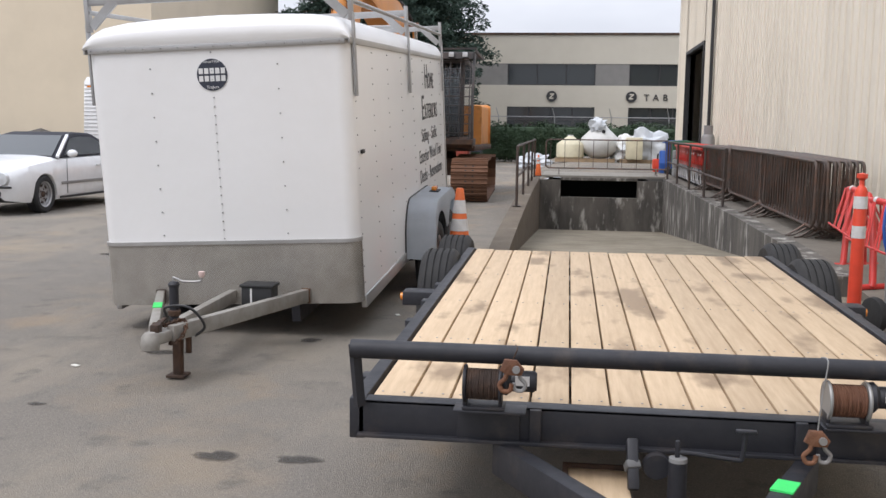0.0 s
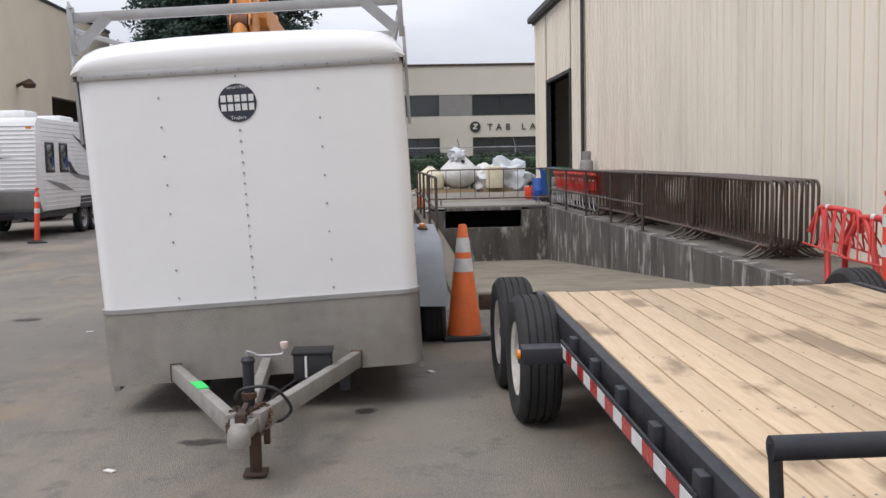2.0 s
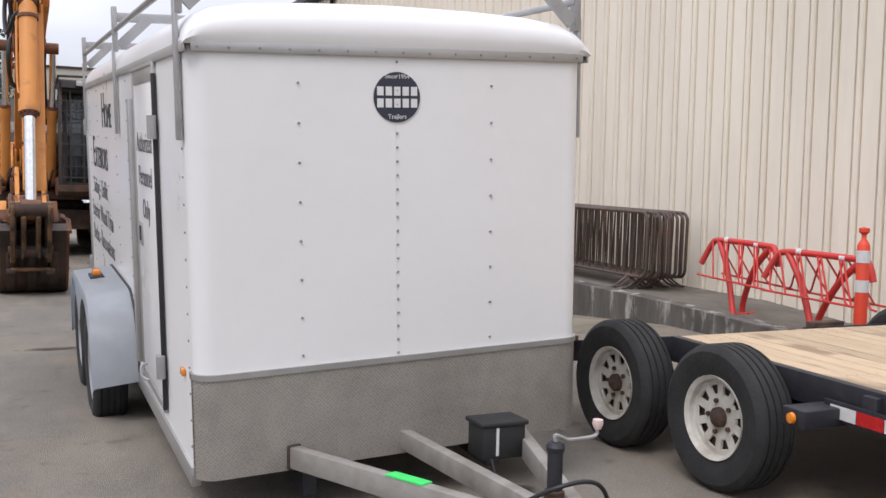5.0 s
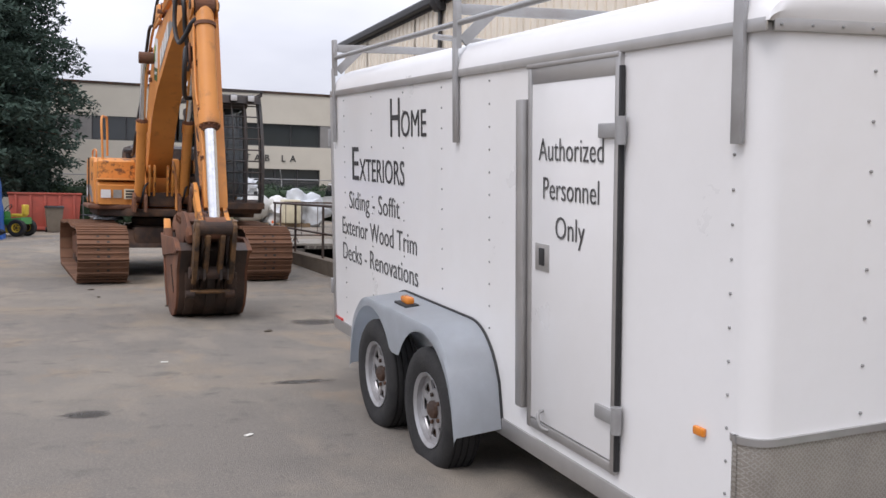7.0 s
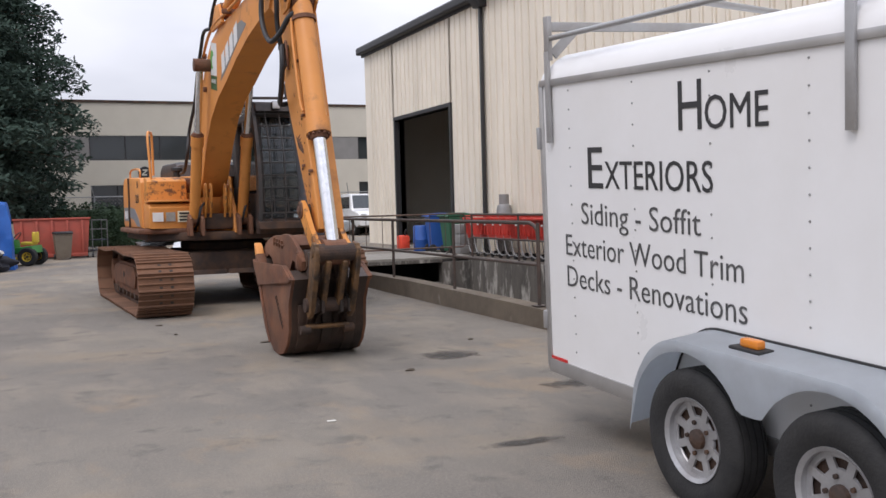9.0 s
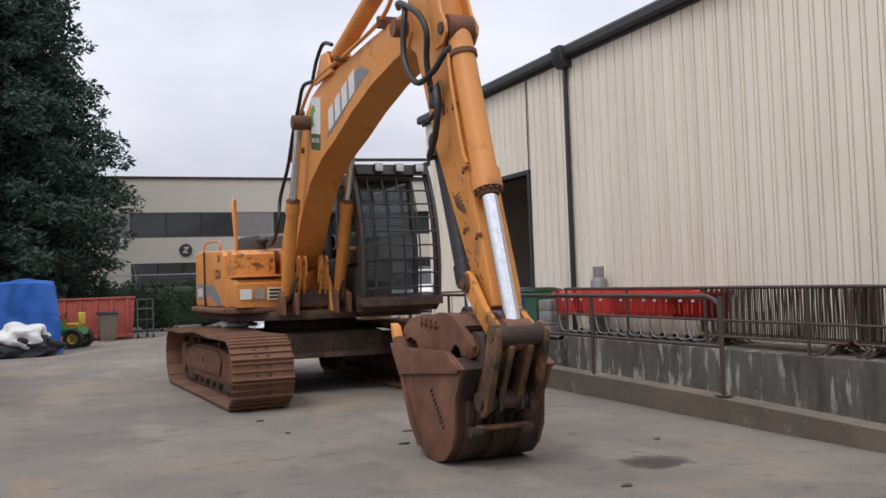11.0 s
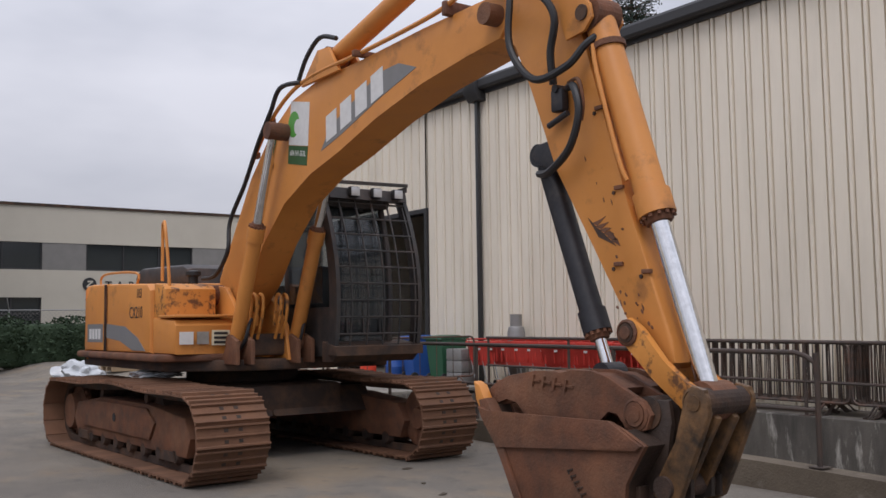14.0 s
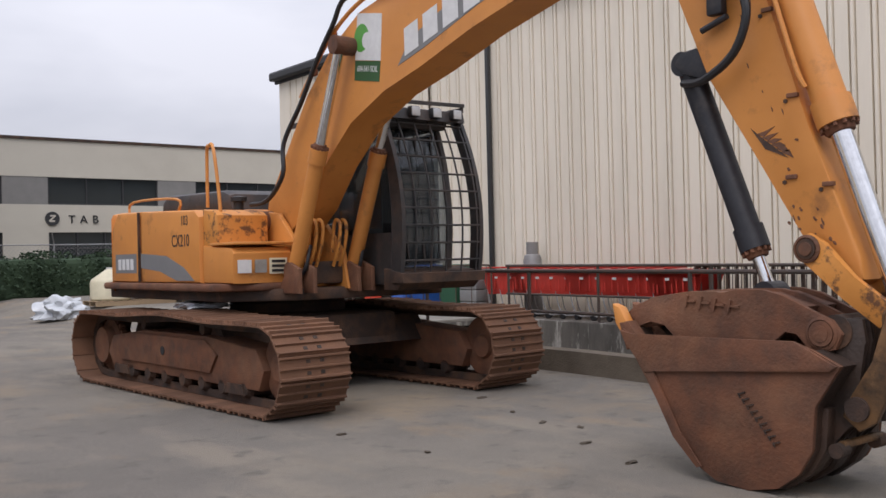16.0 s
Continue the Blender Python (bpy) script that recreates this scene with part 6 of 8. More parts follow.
# scraped bare streaks
for k in range(6):
    by, bz = 16.06 - 0.033 * k, 2.20 - 0.026 * k
    xp("scrape", prism([(by, bz), (by - 0.05, bz - 0.022), (by - 0.13 + 0.008 * k, bz + 0.035 - 0.016 * k), (by - 0.06, bz + 0.012)], -1.7235, -1.7205, "x"), RUST, ST, smooth=False)
xp("scrape", prism([(16.10, 2.24), (16.0, 2.10), (15.84, 2.03), (15.93, 2.10), (16.02, 2.17)], -1.7240, -1.7205, "x"), RUSTDARK, ST, smooth=False)
random.seed(77)
for k in range(34):
    z_ = random.uniform(1.25, 1.75) if k < 24 else random.uniform(1.8, 3.0)
    y_ = 15.44 + (z_ - 1.25) * 0.34 + random.uniform(0.02, 0.28)
    h_, w_ = random.uniform(0.006, 0.024), random.uniform(0.004, 0.012)
    pts_ = [(y_ + w_ * random.uniform(0.6, 1.3) * math.cos(a) + 0.3 * h_ * math.sin(a), z_ + h_ * random.uniform(0.6, 1.3) * math.sin(a)) for a in [j * math.pi / 4 for j in range(8)]]
    xp("rust_chip", prism(pts_, -1.7228, -1.7202, "x"), RUST, ST, smooth=False)
cylinder(X, (BX, 16.03, 3.63), (BX, 15.17, 1.06), 0.555, 0.105, 0.065, "bucket_cylinder")
xp("ram_clamp", rod((BX, 15.955, 3.41), (BX, 15.945, 3.37), 0.125, seg=20), RUST, ST, smooth=False)
xp("ram_pipe", tube(smoothpath([(BX - 0.12, 15.97, 3.40), (BX - 0.13, 15.93, 3.2), (BX - 0.125, 15.76, 2.6), (BX - 0.11, 15.70, 2.44)], 4), 0.016, 8), ORANGE, ST)
# hoses on the stick's flank
for k, hp in enumerate(([(-1.76, 17.15, 4.12), (-1.84, 16.95, 4.10), (-1.88, 16.70, 4.02), (-1.86, 16.38, 3.84), (-1.84, 16.26, 3.65), (-1.82, 16.33, 3.42), (-1.79, 16.34, 3.2)], [(-1.76, 17.0, 4.08), (-1.86, 16.72, 3.98), (-1.90, 16.68, 3.54), (-1.88, 16.45, 3.25), (-1.84, 16.15, 3.28), (-1.79, 16.02, 3.40), (-1.73, 15.97, 3.46)], [(-1.78, 16.2, 3.15), (-1.84, 16.08, 3.12), (-1.86, 16.02, 2.93), (-1.85, 16.13, 2.71), (-1.80, 16.39, 2.59), (-1.66, 16.66, 2.62)], [(-1.78, 16.2, 3.18), (-1.80, 16.08, 3.18), (-1.80, 16.04, 3.02), (-1.78, 16.08, 2.9)])):
    xp("hose", tube(smoothpath(hp, 6), 0.028 if k < 3 else 0.014), HOSE if k < 3 else RUST, ST)
bm = box((-1.77, 16.30, 3.08), (0.07, 0.12, 0.16), 0.015)
rod((-1.77, 16.22, 2.98), (-1.77, 16.42, 2.92), 0.022, seg=8, bm=bm)
rod((-1.82, 16.3, 3.16), (-1.72, 16.3, 3.16), 0.03, seg=8, bm=bm)
xp("hydraulic_valve", bm, BLACKSTEEL, ST)
xp("pipe_tee", rod((-1.78, 17.2, 4.28), (-1.1, 17.2, 4.28), 0.03, seg=12), RUST, BM)

# bucket, its linkage and the thumb
BK = group_part("bucket")
bp_ = [(16.97, 0.95), (16.93, 0.86), (16.75, 0.586), (16.56, 0.28), (16.42, 0.12), (16.23, 0.02), (16.0, 0.0), (15.80, 0.045), (15.66, 0.15), (15.57, 0.30), (15.55, 0.56), (15.38, 0.80), (15.55, 0.88)]
bin_ = [(16.90, 0.95), (16.86, 0.86), (16.69, 0.60), (16.51, 0.32), (16.39, 0.17), (16.22, 0.07), (16.01, 0.05), (15.83, 0.095), (15.71, 0.185), (15.63, 0.32), (15.61, 0.56), (15.46, 0.80), (15.57, 0.84)]
xp("shell", prism(bp_ + list(reversed(bin_)), -1.97, -1.235, "x"), GREASE, BK, "dark greasy bucket shell")
side = bp_ + [(15.68, 0.925), (16.88, 0.905)]
band = [(16.975, 0.94), (16.94, 0.87), (16.76, 0.66), (16.70, 0.675), (15.44, 0.765), (15.40, 0.80), (15.66, 0.93), (15.9, 0.925), (16.86, 0.91)]
for bx in (-2.0, -1.235):
    xp("side_plate", prism(side, bx, bx + 0.03, "x", 0.004), RUST, BK, "worn reddish side plate")
    o = -0.025 if bx < -1.5 else 0.03
    xp("side_band", prism(band, bx + o, bx + o + 0.026, "x", 0.006), RUST, BK)
    xp("side_cutter", prism([(16.77, 0.66), (16.70, 0.68), (16.50, 0.30), (16.33, 0.10), (16.37, 0.085), (16.55, 0.26)], bx + o + 0.008, bx + o + 0.022, "x", 0.004), RUST, BK)
for wx in (-1.86, -1.62, -1.38):
    xp("wear_strip", prism([(16.30, 0.03), (16.0, -0.0), (15.78, 0.035), (15.63, 0.145), (15.535, 0.30), (15.515, 0.54), (15.55, 0.54), (15.58, 0.30), (15.67, 0.15), (15.80, 0.05), (16.0, 0.012), (16.28, 0.045)], wx - 0.05, wx + 0.05, "x", 0.004), GREASE, BK)
bm = bmesh.new()
for k in range(9):
    beam((-2.002, 16.05 - 0.029 * k, 0.585 - 0.034 * k), (-2.002, 16.005 - 0.029 * k, 0.60 - 0.034 * k), 0.010, 0.016, bm, up=(1, 0, 0))
    beam((-2.002, 16.055 - 0.029 * k, 0.59 - 0.034 * k), (-2.002, 16.04 - 0.029 * k, 0.565 - 0.034 * k), 0.010, 0.010, bm, up=(1, 0, 0))
xp("weld_lettering", bm, RUSTDARK, BK, "raised weld lettering")
for k in range(4):
    tx = -1.94 + 0.21 * k
    xp("tooth_adapter", prism([(16.80, 0.84), (16.93, 1.0), (17.01, 0.985), (16.95, 0.80)], tx - 0.05, tx + 0.05, "x", 0.012), RUST, BK)
    xp("tooth", prism([(16.91, 0.93), (17.01, 1.09), (17.075, 1.115), (17.05, 0.98), (16.99, 0.90)], tx - 0.042, tx + 0.042, "x", 0.012), ORANGE if k == 0 else RUST, BK, "bucket tooth")
for ox in (-0.19, -0.11, 0.075, 0.155):
    xp("ear", prism([(15.62, 0.22), (15.44, 0.44), (15.26, 0.48), (15.26, 0.6), (15.38, 0.66), (15.32, 0.92), (15.34, 1.06), (15.5, 1.06), (15.58, 0.92), (15.62, 0.6)], BX + ox, BX + ox + 0.035, "x", 0.008), GREASE, BK)
for ox in (-0.225, 0.175):
    xp("link", prism([(15.05, 1.14), (15.02, 1.0), (15.14, 0.74), (15.26, 0.48), (15.36, 0.42), (15.46, 0.5), (15.40, 0.62), (15.26, 0.82), (15.20, 1.08), (15.14, 1.16)], BX + ox, BX + ox + 0.05, "x", 0.012), GREASY, X, "greasy worn bucket link")
for ox in (-0.08, 0.08):
    xp("link_bar", beam((BX + ox, 15.10, 1.0), (BX + ox, 15.36, 0.54), 0.06, 0.12, bev=0.02), GREASY, X)
xp("coupler_bar", rod((BX - 0.22, 15.47, 0.33), (BX + 0.22, 15.47, 0.33), 0.024, seg=12), GREASY, BK)
for ox in (-0.24, 0.20):
    xp("bolt", rod((BX + ox - 0.03, 15.48, 0.30), (BX + ox + 0.07, 15.48, 0.30), 0.045, seg=10), RUSTDARK, BK)
TB = group_part("thumb")
for ox in (-0.22, 0.0, 0.20):
    xp("thumb_plate", prism([(17.03, 0.93), (17.05, 1.03), (16.95, 1.10), (16.80, 1.16), (16.5, 1.205), (16.3, 1.21), (16.24, 1.19), (16.14, 1.225), (15.95, 1.22), (15.8, 1.19), (15.62, 1.10), (15.50, 1.05), (15.44, 0.97), (15.48, 0.88), (15.58, 0.85), (15.66, 0.88), (15.72, 0.965), (15.80, 0.975), (15.87, 0.92), (15.95, 0.80), (16.5, 0.80), (16.60, 0.88), (16.70, 0.98), (16.82, 1.0), (16.95, 0.95)], BX + ox - 0.02, BX + ox + 0.02, "x", 0.006), RUST, TB, "rusty thumb plate")
xp("thumb_web", prism([(16.72, 1.17), (16.5, 1.20), (15.95, 1.20), (15.7, 1.12), (15.72, 1.08), (15.95, 1.15), (16.5, 1.15), (16.7, 1.13)], BX - 0.2, BX + 0.2, "x"), RUST, TB)
bm = bmesh.new()
for k in range(4):
    beam((BX - 0.243, 16.52 - 0.11 * k, 1.10 - 0.008 * k), (BX - 0.243, 16.50 - 0.11 * k, 1.18 - 0.008 * k), 0.014, 0.03, bm, up=(1, 0, 0))
    beam((BX - 0.243, 16.52 - 0.11 * k, 1.14 - 0.008 * k), (BX - 0.243, 16.44 - 0.11 * k, 1.14 - 0.01 * k), 0.014, 0.02, bm, up=(1, 0, 0))
xp("weld_lettering", bm, RUST, TB, "raised weld lettering")
for k in range(4):
    xp("thumb_tine", prism([(16.75 - 0.02, 0.98), (17.02, 0.92), (17.06, 1.0), (16.78, 1.1)], BX - 0.2 + 0.12 * k, BX - 0.15 + 0.12 * k, "x", 0.008), RUST, TB)
xp("thumb_pivot", rod((BX - 0.26, 15.56, 0.97), (BX + 0.26, 15.56, 0.97), 0.075, seg=20), RUST, TB)
cylinder(X, (-1.57, 16.68, 2.76), (-1.57, 16.08, 1.18), 0.82, 0.085, 0.042, "thumb_cylinder", BLACKSTEEL, "black thumb ram")
for ox in (-0.1, 0.1):
    xp("thumb_bracket", prism([(16.40, 2.70), (16.54, 2.84), (16.66, 2.83), (16.72, 2.76), (16.66, 2.69), (16.38, 2.58)], -1.57 + ox - 0.012, -1.57 + ox + 0.012, "x", 0.005), BLACKSTEEL, ST)

# cab with its guard cage
CB = group_part("cab")
x0, x1 = -0.98, 0.0
CX1 = x1 - 0.16                                  # the cab itself is narrower than its cage
xp("cab_rear", prism([(22.2, 1.2), (22.2, 1.9), (23.15, 1.9), (23.2, 1.2)], x0, CX1, "x", 0.05), CABDARK, CB, "dark cab shell")
for px in (x0 + 0.05, CX1 - 0.05):
    xp("rear_pillar", prism([(22.85, 1.88), (22.9, 2.95), (23.12, 2.95), (23.16, 1.88)], px - 0.05, px + 0.05, "x", 0.02), CABDARK, CB)
xp("centre_pillar", prism([(22.15, 1.88), (22.18, 2.95), (22.28, 2.95), (22.28, 1.88)], x0, x0 + 0.05, "x", 0.01), CABDARK, CB)
xp("rear_header", box(((x0 + CX1) / 2, 23.0, 2.86), (CX1 - x0 - 0.2, 0.1, 0.14), 0.02), CABDARK, CB)
xp("rear_window", span((x0 + 0.1, 23.02, 1.88), (CX1 - 0.1, 23.03, 2.80)), CABGLASS, CB, smooth=False)
xp("cab_roof", prism([(21.15, 2.92), (21.1, 3.02), (21.3, 3.08), (23.1, 3.03), (23.2, 2.92)], x0 - 0.01, CX1 + 0.01, "x", 0.03), CABDARK, CB)
xp("cab_floor", prism([(21.1, 1.18), (21.05, 1.32), (22.3, 1.32), (22.3, 1.18)], x0, x1, "x", 0.02), CABDARK, CB)
for px in (x0 + 0.03, CX1 - 0.03):
    xp("pillar", tube(smoothpath([(px, 21.12, 1.3), (px, 21.08, 1.9), (px, 21.15, 2.5), (px, 21.3, 2.98)], 4), 0.04, 8), CABDARK, CB)
xp("lower_panel", prism([(21.12, 1.3), (21.12, 1.75), (22.2, 1.75), (22.2, 1.3)], x0, x0 + 0.03, "x"), CABDARK, CB)
xp("windscreen", prism([(21.14, 1.35), (21.10, 1.9), (21.17, 2.5), (21.30, 2.95), (21.32, 2.95), (21.19, 2.5), (21.12, 1.9), (21.16, 1.35)], x0 + 0.05, CX1 - 0.05, "x"), CABGLASS, CB, "dusty cab glass")
xp("side_glass", span((x0 + 0.005, 21.3, 1.8), (x0 + 0.012, 22.18, 2.9)), CABGLASS, CB, smooth=False)
xp("side_glass", span((CX1 - 0.012, 21.3, 1.4), (CX1 - 0.005, 22.9, 2.9)), CABGLASS, CB, smooth=False)
for px in (-0.76, -0.54, -0.32):
    xp("wiper_bar", beam((px, 21.10, 1.45), (px, 21.24, 2.85), 0.02, 0.02), CABDARK, CB)
bm = box((-0.56, 22.0, 1.62), (0.48, 0.5, 0.14), 0.05)
box((-0.56, 22.22, 1.98), (0.44, 0.14, 0.62), 0.05, bm)
xp("seat", bm, GREYPLASTIC, CB, "grey operator seat")
xp("cab_base", prism([(20.85, 1.20), (20.85, 1.32), (21.2, 1.36), (21.2, 1.12), (20.95, 1.12)], x0 - 0.06, x1 + 0.06, "x", 0.02), RUSTDARK, CB)
GD = group_part("cab_guard")


def guard_y(z):
    """The cage bulges forward and leans back towards the top."""
    u = (z - 1.3) / 1.85
    return 20.86 + 0.34 * u * u - 0.10 * math.sin(math.pi * u)


for px in (x0 - 0.06, x1 + 0.05):
    zs = [1.26 + 0.155 * k for k in range(13)]
    bm = prism([(guard_y(z) - 0.02, z) for z in zs] + [(guard_y(z) + 0.15, z) for z in reversed(zs)], px - 0.025, px + 0.025, "x", 0.008)
    xp("guard_side", bm, CABDARK, GD, "dark plate side of the cage")
for k in range(9):
    z = 1.44 + 0.19 * k
    xp("guard_bar", rod((x0 - 0.06, guard_y(z) - 0.01, z), (x1 + 0.05, guard_y(z) - 0.01, z), 0.012, seg=6), CABDARK, GD)
for k in range(5):
    px = x0 + 0.11 + 0.215 * k
    xp("guard_bar", tube([(px, guard_y(z) - 0.01, z) for z in zs], 0.012, 6), CABDARK, GD)
xp("guard_sill", prism([(20.78, 1.20), (20.78, 1.30), (21.0, 1.34), (21.0, 1.20)], x0 - 0.1, x1 + 0.08, "x", 0.01), RUSTDARK, GD)
bm = bmesh.new()
for k in range(7):
    yy = 21.2 + 0.3 * k
    rod((x0 - 0.08, yy, 3.14), (x1 + 0.08, yy, 3.14), 0.014, seg=6, bm=bm)
xp("roof_guard", bm, CABDARK, GD)
for px in (x0 - 0.08, x1 + 0.08):
    xp("roof_rail", beam((px, 21.12, 3.17), (px, 23.1, 3.14), 0.03, 0.06), CABDARK, GD)
xp("roof_rail", beam((x0 - 0.1, 21.12, 3.20), (x1 + 0.1, 21.12, 3.22), 0.03, 0.04), CABDARK, GD)
xp("roof_lip", prism([(21.02, 3.0), (21.05, 3.12), (21.2, 3.14), (21.2, 3.0)], x0 - 0.04, x1 + 0.03, "x", 0.01), CABDARK, GD)
for px in (-0.72, -0.42, -0.13):
    xp("work_lamp", box((px, 21.0, 3.08), (0.13, 0.08, 0.12), 0.02), BLACKRUB, GD)
    xp("lamp_lens", box((px, 20.955, 3.08), (0.11, 0.012, 0.10), 0.004), LAMPLENS, GD, "clear work lamp lens")
xp("cloth", blob((-2.35, 23.0, 0.98), (0.30, 0.34, 0.05), 0.25, 3, 3), CLEARWRAP, X, "crumpled plastic bag lying on the track")

# ---- loading ramp rails and what stands along the building ----


def rail_run(name, x, y0, y1, zbase, ztop, posts, curved, label):
    R = thing(name, Matrix.Translation((x, y0, 0)), label, "railing", kind="structure")
    L = y1 - y0
    if curved:
        pts = smoothpath([(0, 0, zbase(y0)), (0, 0, ztop - 0.2), (0, 0.05, ztop - 0.06), (0, 0.2, ztop)], 4) + [Vector((0, L, ztop + 0.05))]
        part("top_rail", tube(pts, 0.024, 8), RAILPAINT, R)
    else:
        part("top_rail", rod((0, 0, ztop), (0, L, ztop + 0.05), 0.024, seg=10), RAILPAINT, R)
    part("mid_rail", rod((0, 0, ztop - 0.50), (0, L, ztop - 0.45), 0.02, seg=8), RAILPAINT, R)
    for p in posts:
        zb = zbase(p)
        part("post", rod((0, p - y0, zb), (0, p - y0, ztop + 0.05 * (p - y0) / L), 0.024, seg=8), RAILPAINT, R)
        part("foot_plate", box((0, p - y0, zb + 0.006), (0.14, 0.14, 0.012), 0.003), RAILPAINT, R)
    return R


rail_run("railing_west", RX0 + 0.1, 16.4, 25.4, lambda y: 0.25 + 0.009 * (y - 16.4), 1.24, (16.4, 18.85, 21.3, 23.4, 25.3), True, "dark steel pipe railing on the kerb wall")
rail_run("railing_east", RX1 + 0.1, 16.5, 25.4, lambda y: 0.30 + 0.005 * (y - 16.5), 1.23, (16.6, 18.8, 21.0, 23.2, 25.35), False, "dark steel pipe railing on the retaining wall")


def crowd_barrier(m, L=3.15, H=0.93, group="stacked crowd barriers", n=20):
    B = thing("crowd_barrier", m, "rusty galvanised steel crowd barrier stacked with others", "barrier", group)
    r = 0.10
    loop = []
    for cy, cz, a0 in ((r, 0.16 + r, 180), (L - r, 0.16 + r, 270), (L - r, H - r, 0), (r, H - r, 90)):
        for k in range(5):
            a = radians(a0 + 90 * k / 4)
            loop.append((0, cy + r * math.cos(a), cz + r * math.sin(a)))
    part("frame", tube(loop, 0.019, 8, closed=True), BARRIER, B)
    for k in range(n):
        y = 0.12 + (L - 0.24) * k / (n - 1)
        part("upright", rod((0, y, 0.17), (0, y, H - 0.01), 0.008, seg=6), BARRIER, B)
    for y in (0.35, L - 0.35):
        part("foot", tube(smoothpath([(-0.28, y, 0.012), (-0.2, y, 0.03), (-0.06, y, 0.12), (0, y, 0.16), (0.06, y, 0.12), (0.2, y, 0.03), (0.28, y, 0.012)], 3), 0.013, 6), BARRIER, B)
    return B


def apron_z(y):
    pts = [(8.6, 0.02), (11.2, 0.215), (14.7, 0.27), (25.3, 0.335), (40, 0.345)]
    for (a, za), (b, zb) in zip(pts, pts[1:]):
        if y <= b:
            return za + (zb - za) * max(0, (y - a)) / (b - a)
    return 0.345


first = None
for bay, y0 in enumerate((12.2, 15.3, 18.45)):
    for k in range(9):
        m = pose(4.96 + 0.062 * k + random.uniform(-0.01, 0.01), y0 + random.uniform(-0.06, 0.06), apron_z(y0) + 0.005, 0.9 if y0 < 14 else 0.3, random.uniform(-2.5, 2.5), random.uniform(-0.6, 0.6))
        if first is None:
            first = crowd_barrier(m)
        else:
            copy_thing(first, m)
tagged(crowd_barrier(pose(4.72, 25.95, 0.40, 0, 0, 90), 3.2, 0.90, "", 9), "rusty steel crowd barrier standing alone across the dock edge")


def cart(m):
    C = thing("shopping_cart", m, "nested red plastic shopping cart with steel legs", "cart", "row of nested red carts")
    bm = bmesh.new()
    lo = [(-0.23, -0.24, 0.42), (0.23, -0.24, 0.42), (0.25, 0.24, 0.40), (-0.25, 0.24, 0.40)]
    hi = [(-0.27, -0.36, 0.82), (0.27, -0.36, 0.82), (0.30, 0.34, 0.86), (-0.30, 0.34, 0.86)]
    a, b = [bm.verts.new(v) for v in lo], [bm.verts.new(v) for v in hi]
    bm.faces.new(a)
    for i in range(4):
        bm.faces.new((a[i], a[(i + 1) % 4], b[(i + 1) % 4], b[i]))
    bmesh.ops.solidify(bm, geom=bm.faces[:], thickness=0.012)
    part("basket", bm, REDPLASTIC, C, smooth=False)
    for s in (-1, 1):
        part("rim_band", span((s * 0.305 - 0.02, -0.36, 0.82), (s * 0.305 + 0.02, 0.34, 0.87), 0.008), REDPLASTIC, C)
    for k in (-0.22, 0.0, 0.22):
        part("rib", span((-0.275, k - 0.012, 0.50), (-0.255, k + 0.012, 0.82)), REDPLASTIC, C, smooth=False)
    part("label_plate", span((-0.29, -0.1, 0.70), (-0.285, -0.02, 0.74)), REFLECT, C, smooth=False)
    for s in (-1, 1):
        part("leg", tube(smoothpath([(s * 0.24, 0.30, 0.85), (s * 0.25, 0.24, 0.5), (s * 0.24, 0.1, 0.10), (s * 0.24, -0.3, 0.10)], 4), 0.012, 6), GALV, C)
        for yy in (0.12, -0.28):
            part("caster", lathe([(0.001, -0.014), (0.05, -0.014), (0.055, 0), (0.05, 0.014), (0.001, 0.014)], (s * 0.22, yy, 0.055), "x", 14), BLACKRUB, C)
    part("push_bar", rod((-0.27, 0.36, 0.90), (0.27, 0.36, 0.90), 0.016, seg=8), REDPLASTIC, C)
    return C


first = None
for k in range(13):
    y = 21.75 + 0.36 * k
    m = pose(5.18 + random.uniform(-0.01, 0.01), y, apron_z(y) + 0.002, 0, 0, random.uniform(-2, 2))
    if first is None:
        first = cart(m)
    else:
        copy_thing(first, m)


def wheelie_bin(m, body, label, lid=None):
    B = thing("wheelie_bin", m, label, "bin")
    bm = bmesh.new()
    a = [bm.verts.new(v) for v in ((-0.22, -0.24, 0.06), (0.22, -0.24, 0.06), (0.22, 0.22, 0.06), (-0.22, 0.22, 0.06))]
    b = [bm.verts.new(v) for v in ((-0.29, -0.34, 0.88), (0.29, -0.34, 0.88), (0.29, 0.30, 0.88), (-0.29, 0.30, 0.88))]
    bm.faces.new(a)
    bm.faces.new(b)
    for i in range(4):
        bm.faces.new((a[i], a[(i + 1) % 4], b[(i + 1) % 4], b[i]))
    part("body", bm, body, B, smooth=False)
    part("lid", prism([(-0.37, 0.885), (-0.37, 0.92), (-0.1, 0.97), (0.30, 0.95), (0.34, 0.885)], -0.31, 0.31, "x", 0.012), lid or body, B)
    part("handle", rod((-0.25, 0.37, 0.9), (0.25, 0.37, 0.9), 0.016, seg=8), body, B)
    for s in (-1, 1):
        part("bin_wheel", lathe([(0.001, -0.025), (0.09, -0.025), (0.1, 0), (0.09, 0.025), (0.001, 0.025)], (s * 0.25, 0.22, 0.1), "x", 18), BLACKRUB, B)
    return B


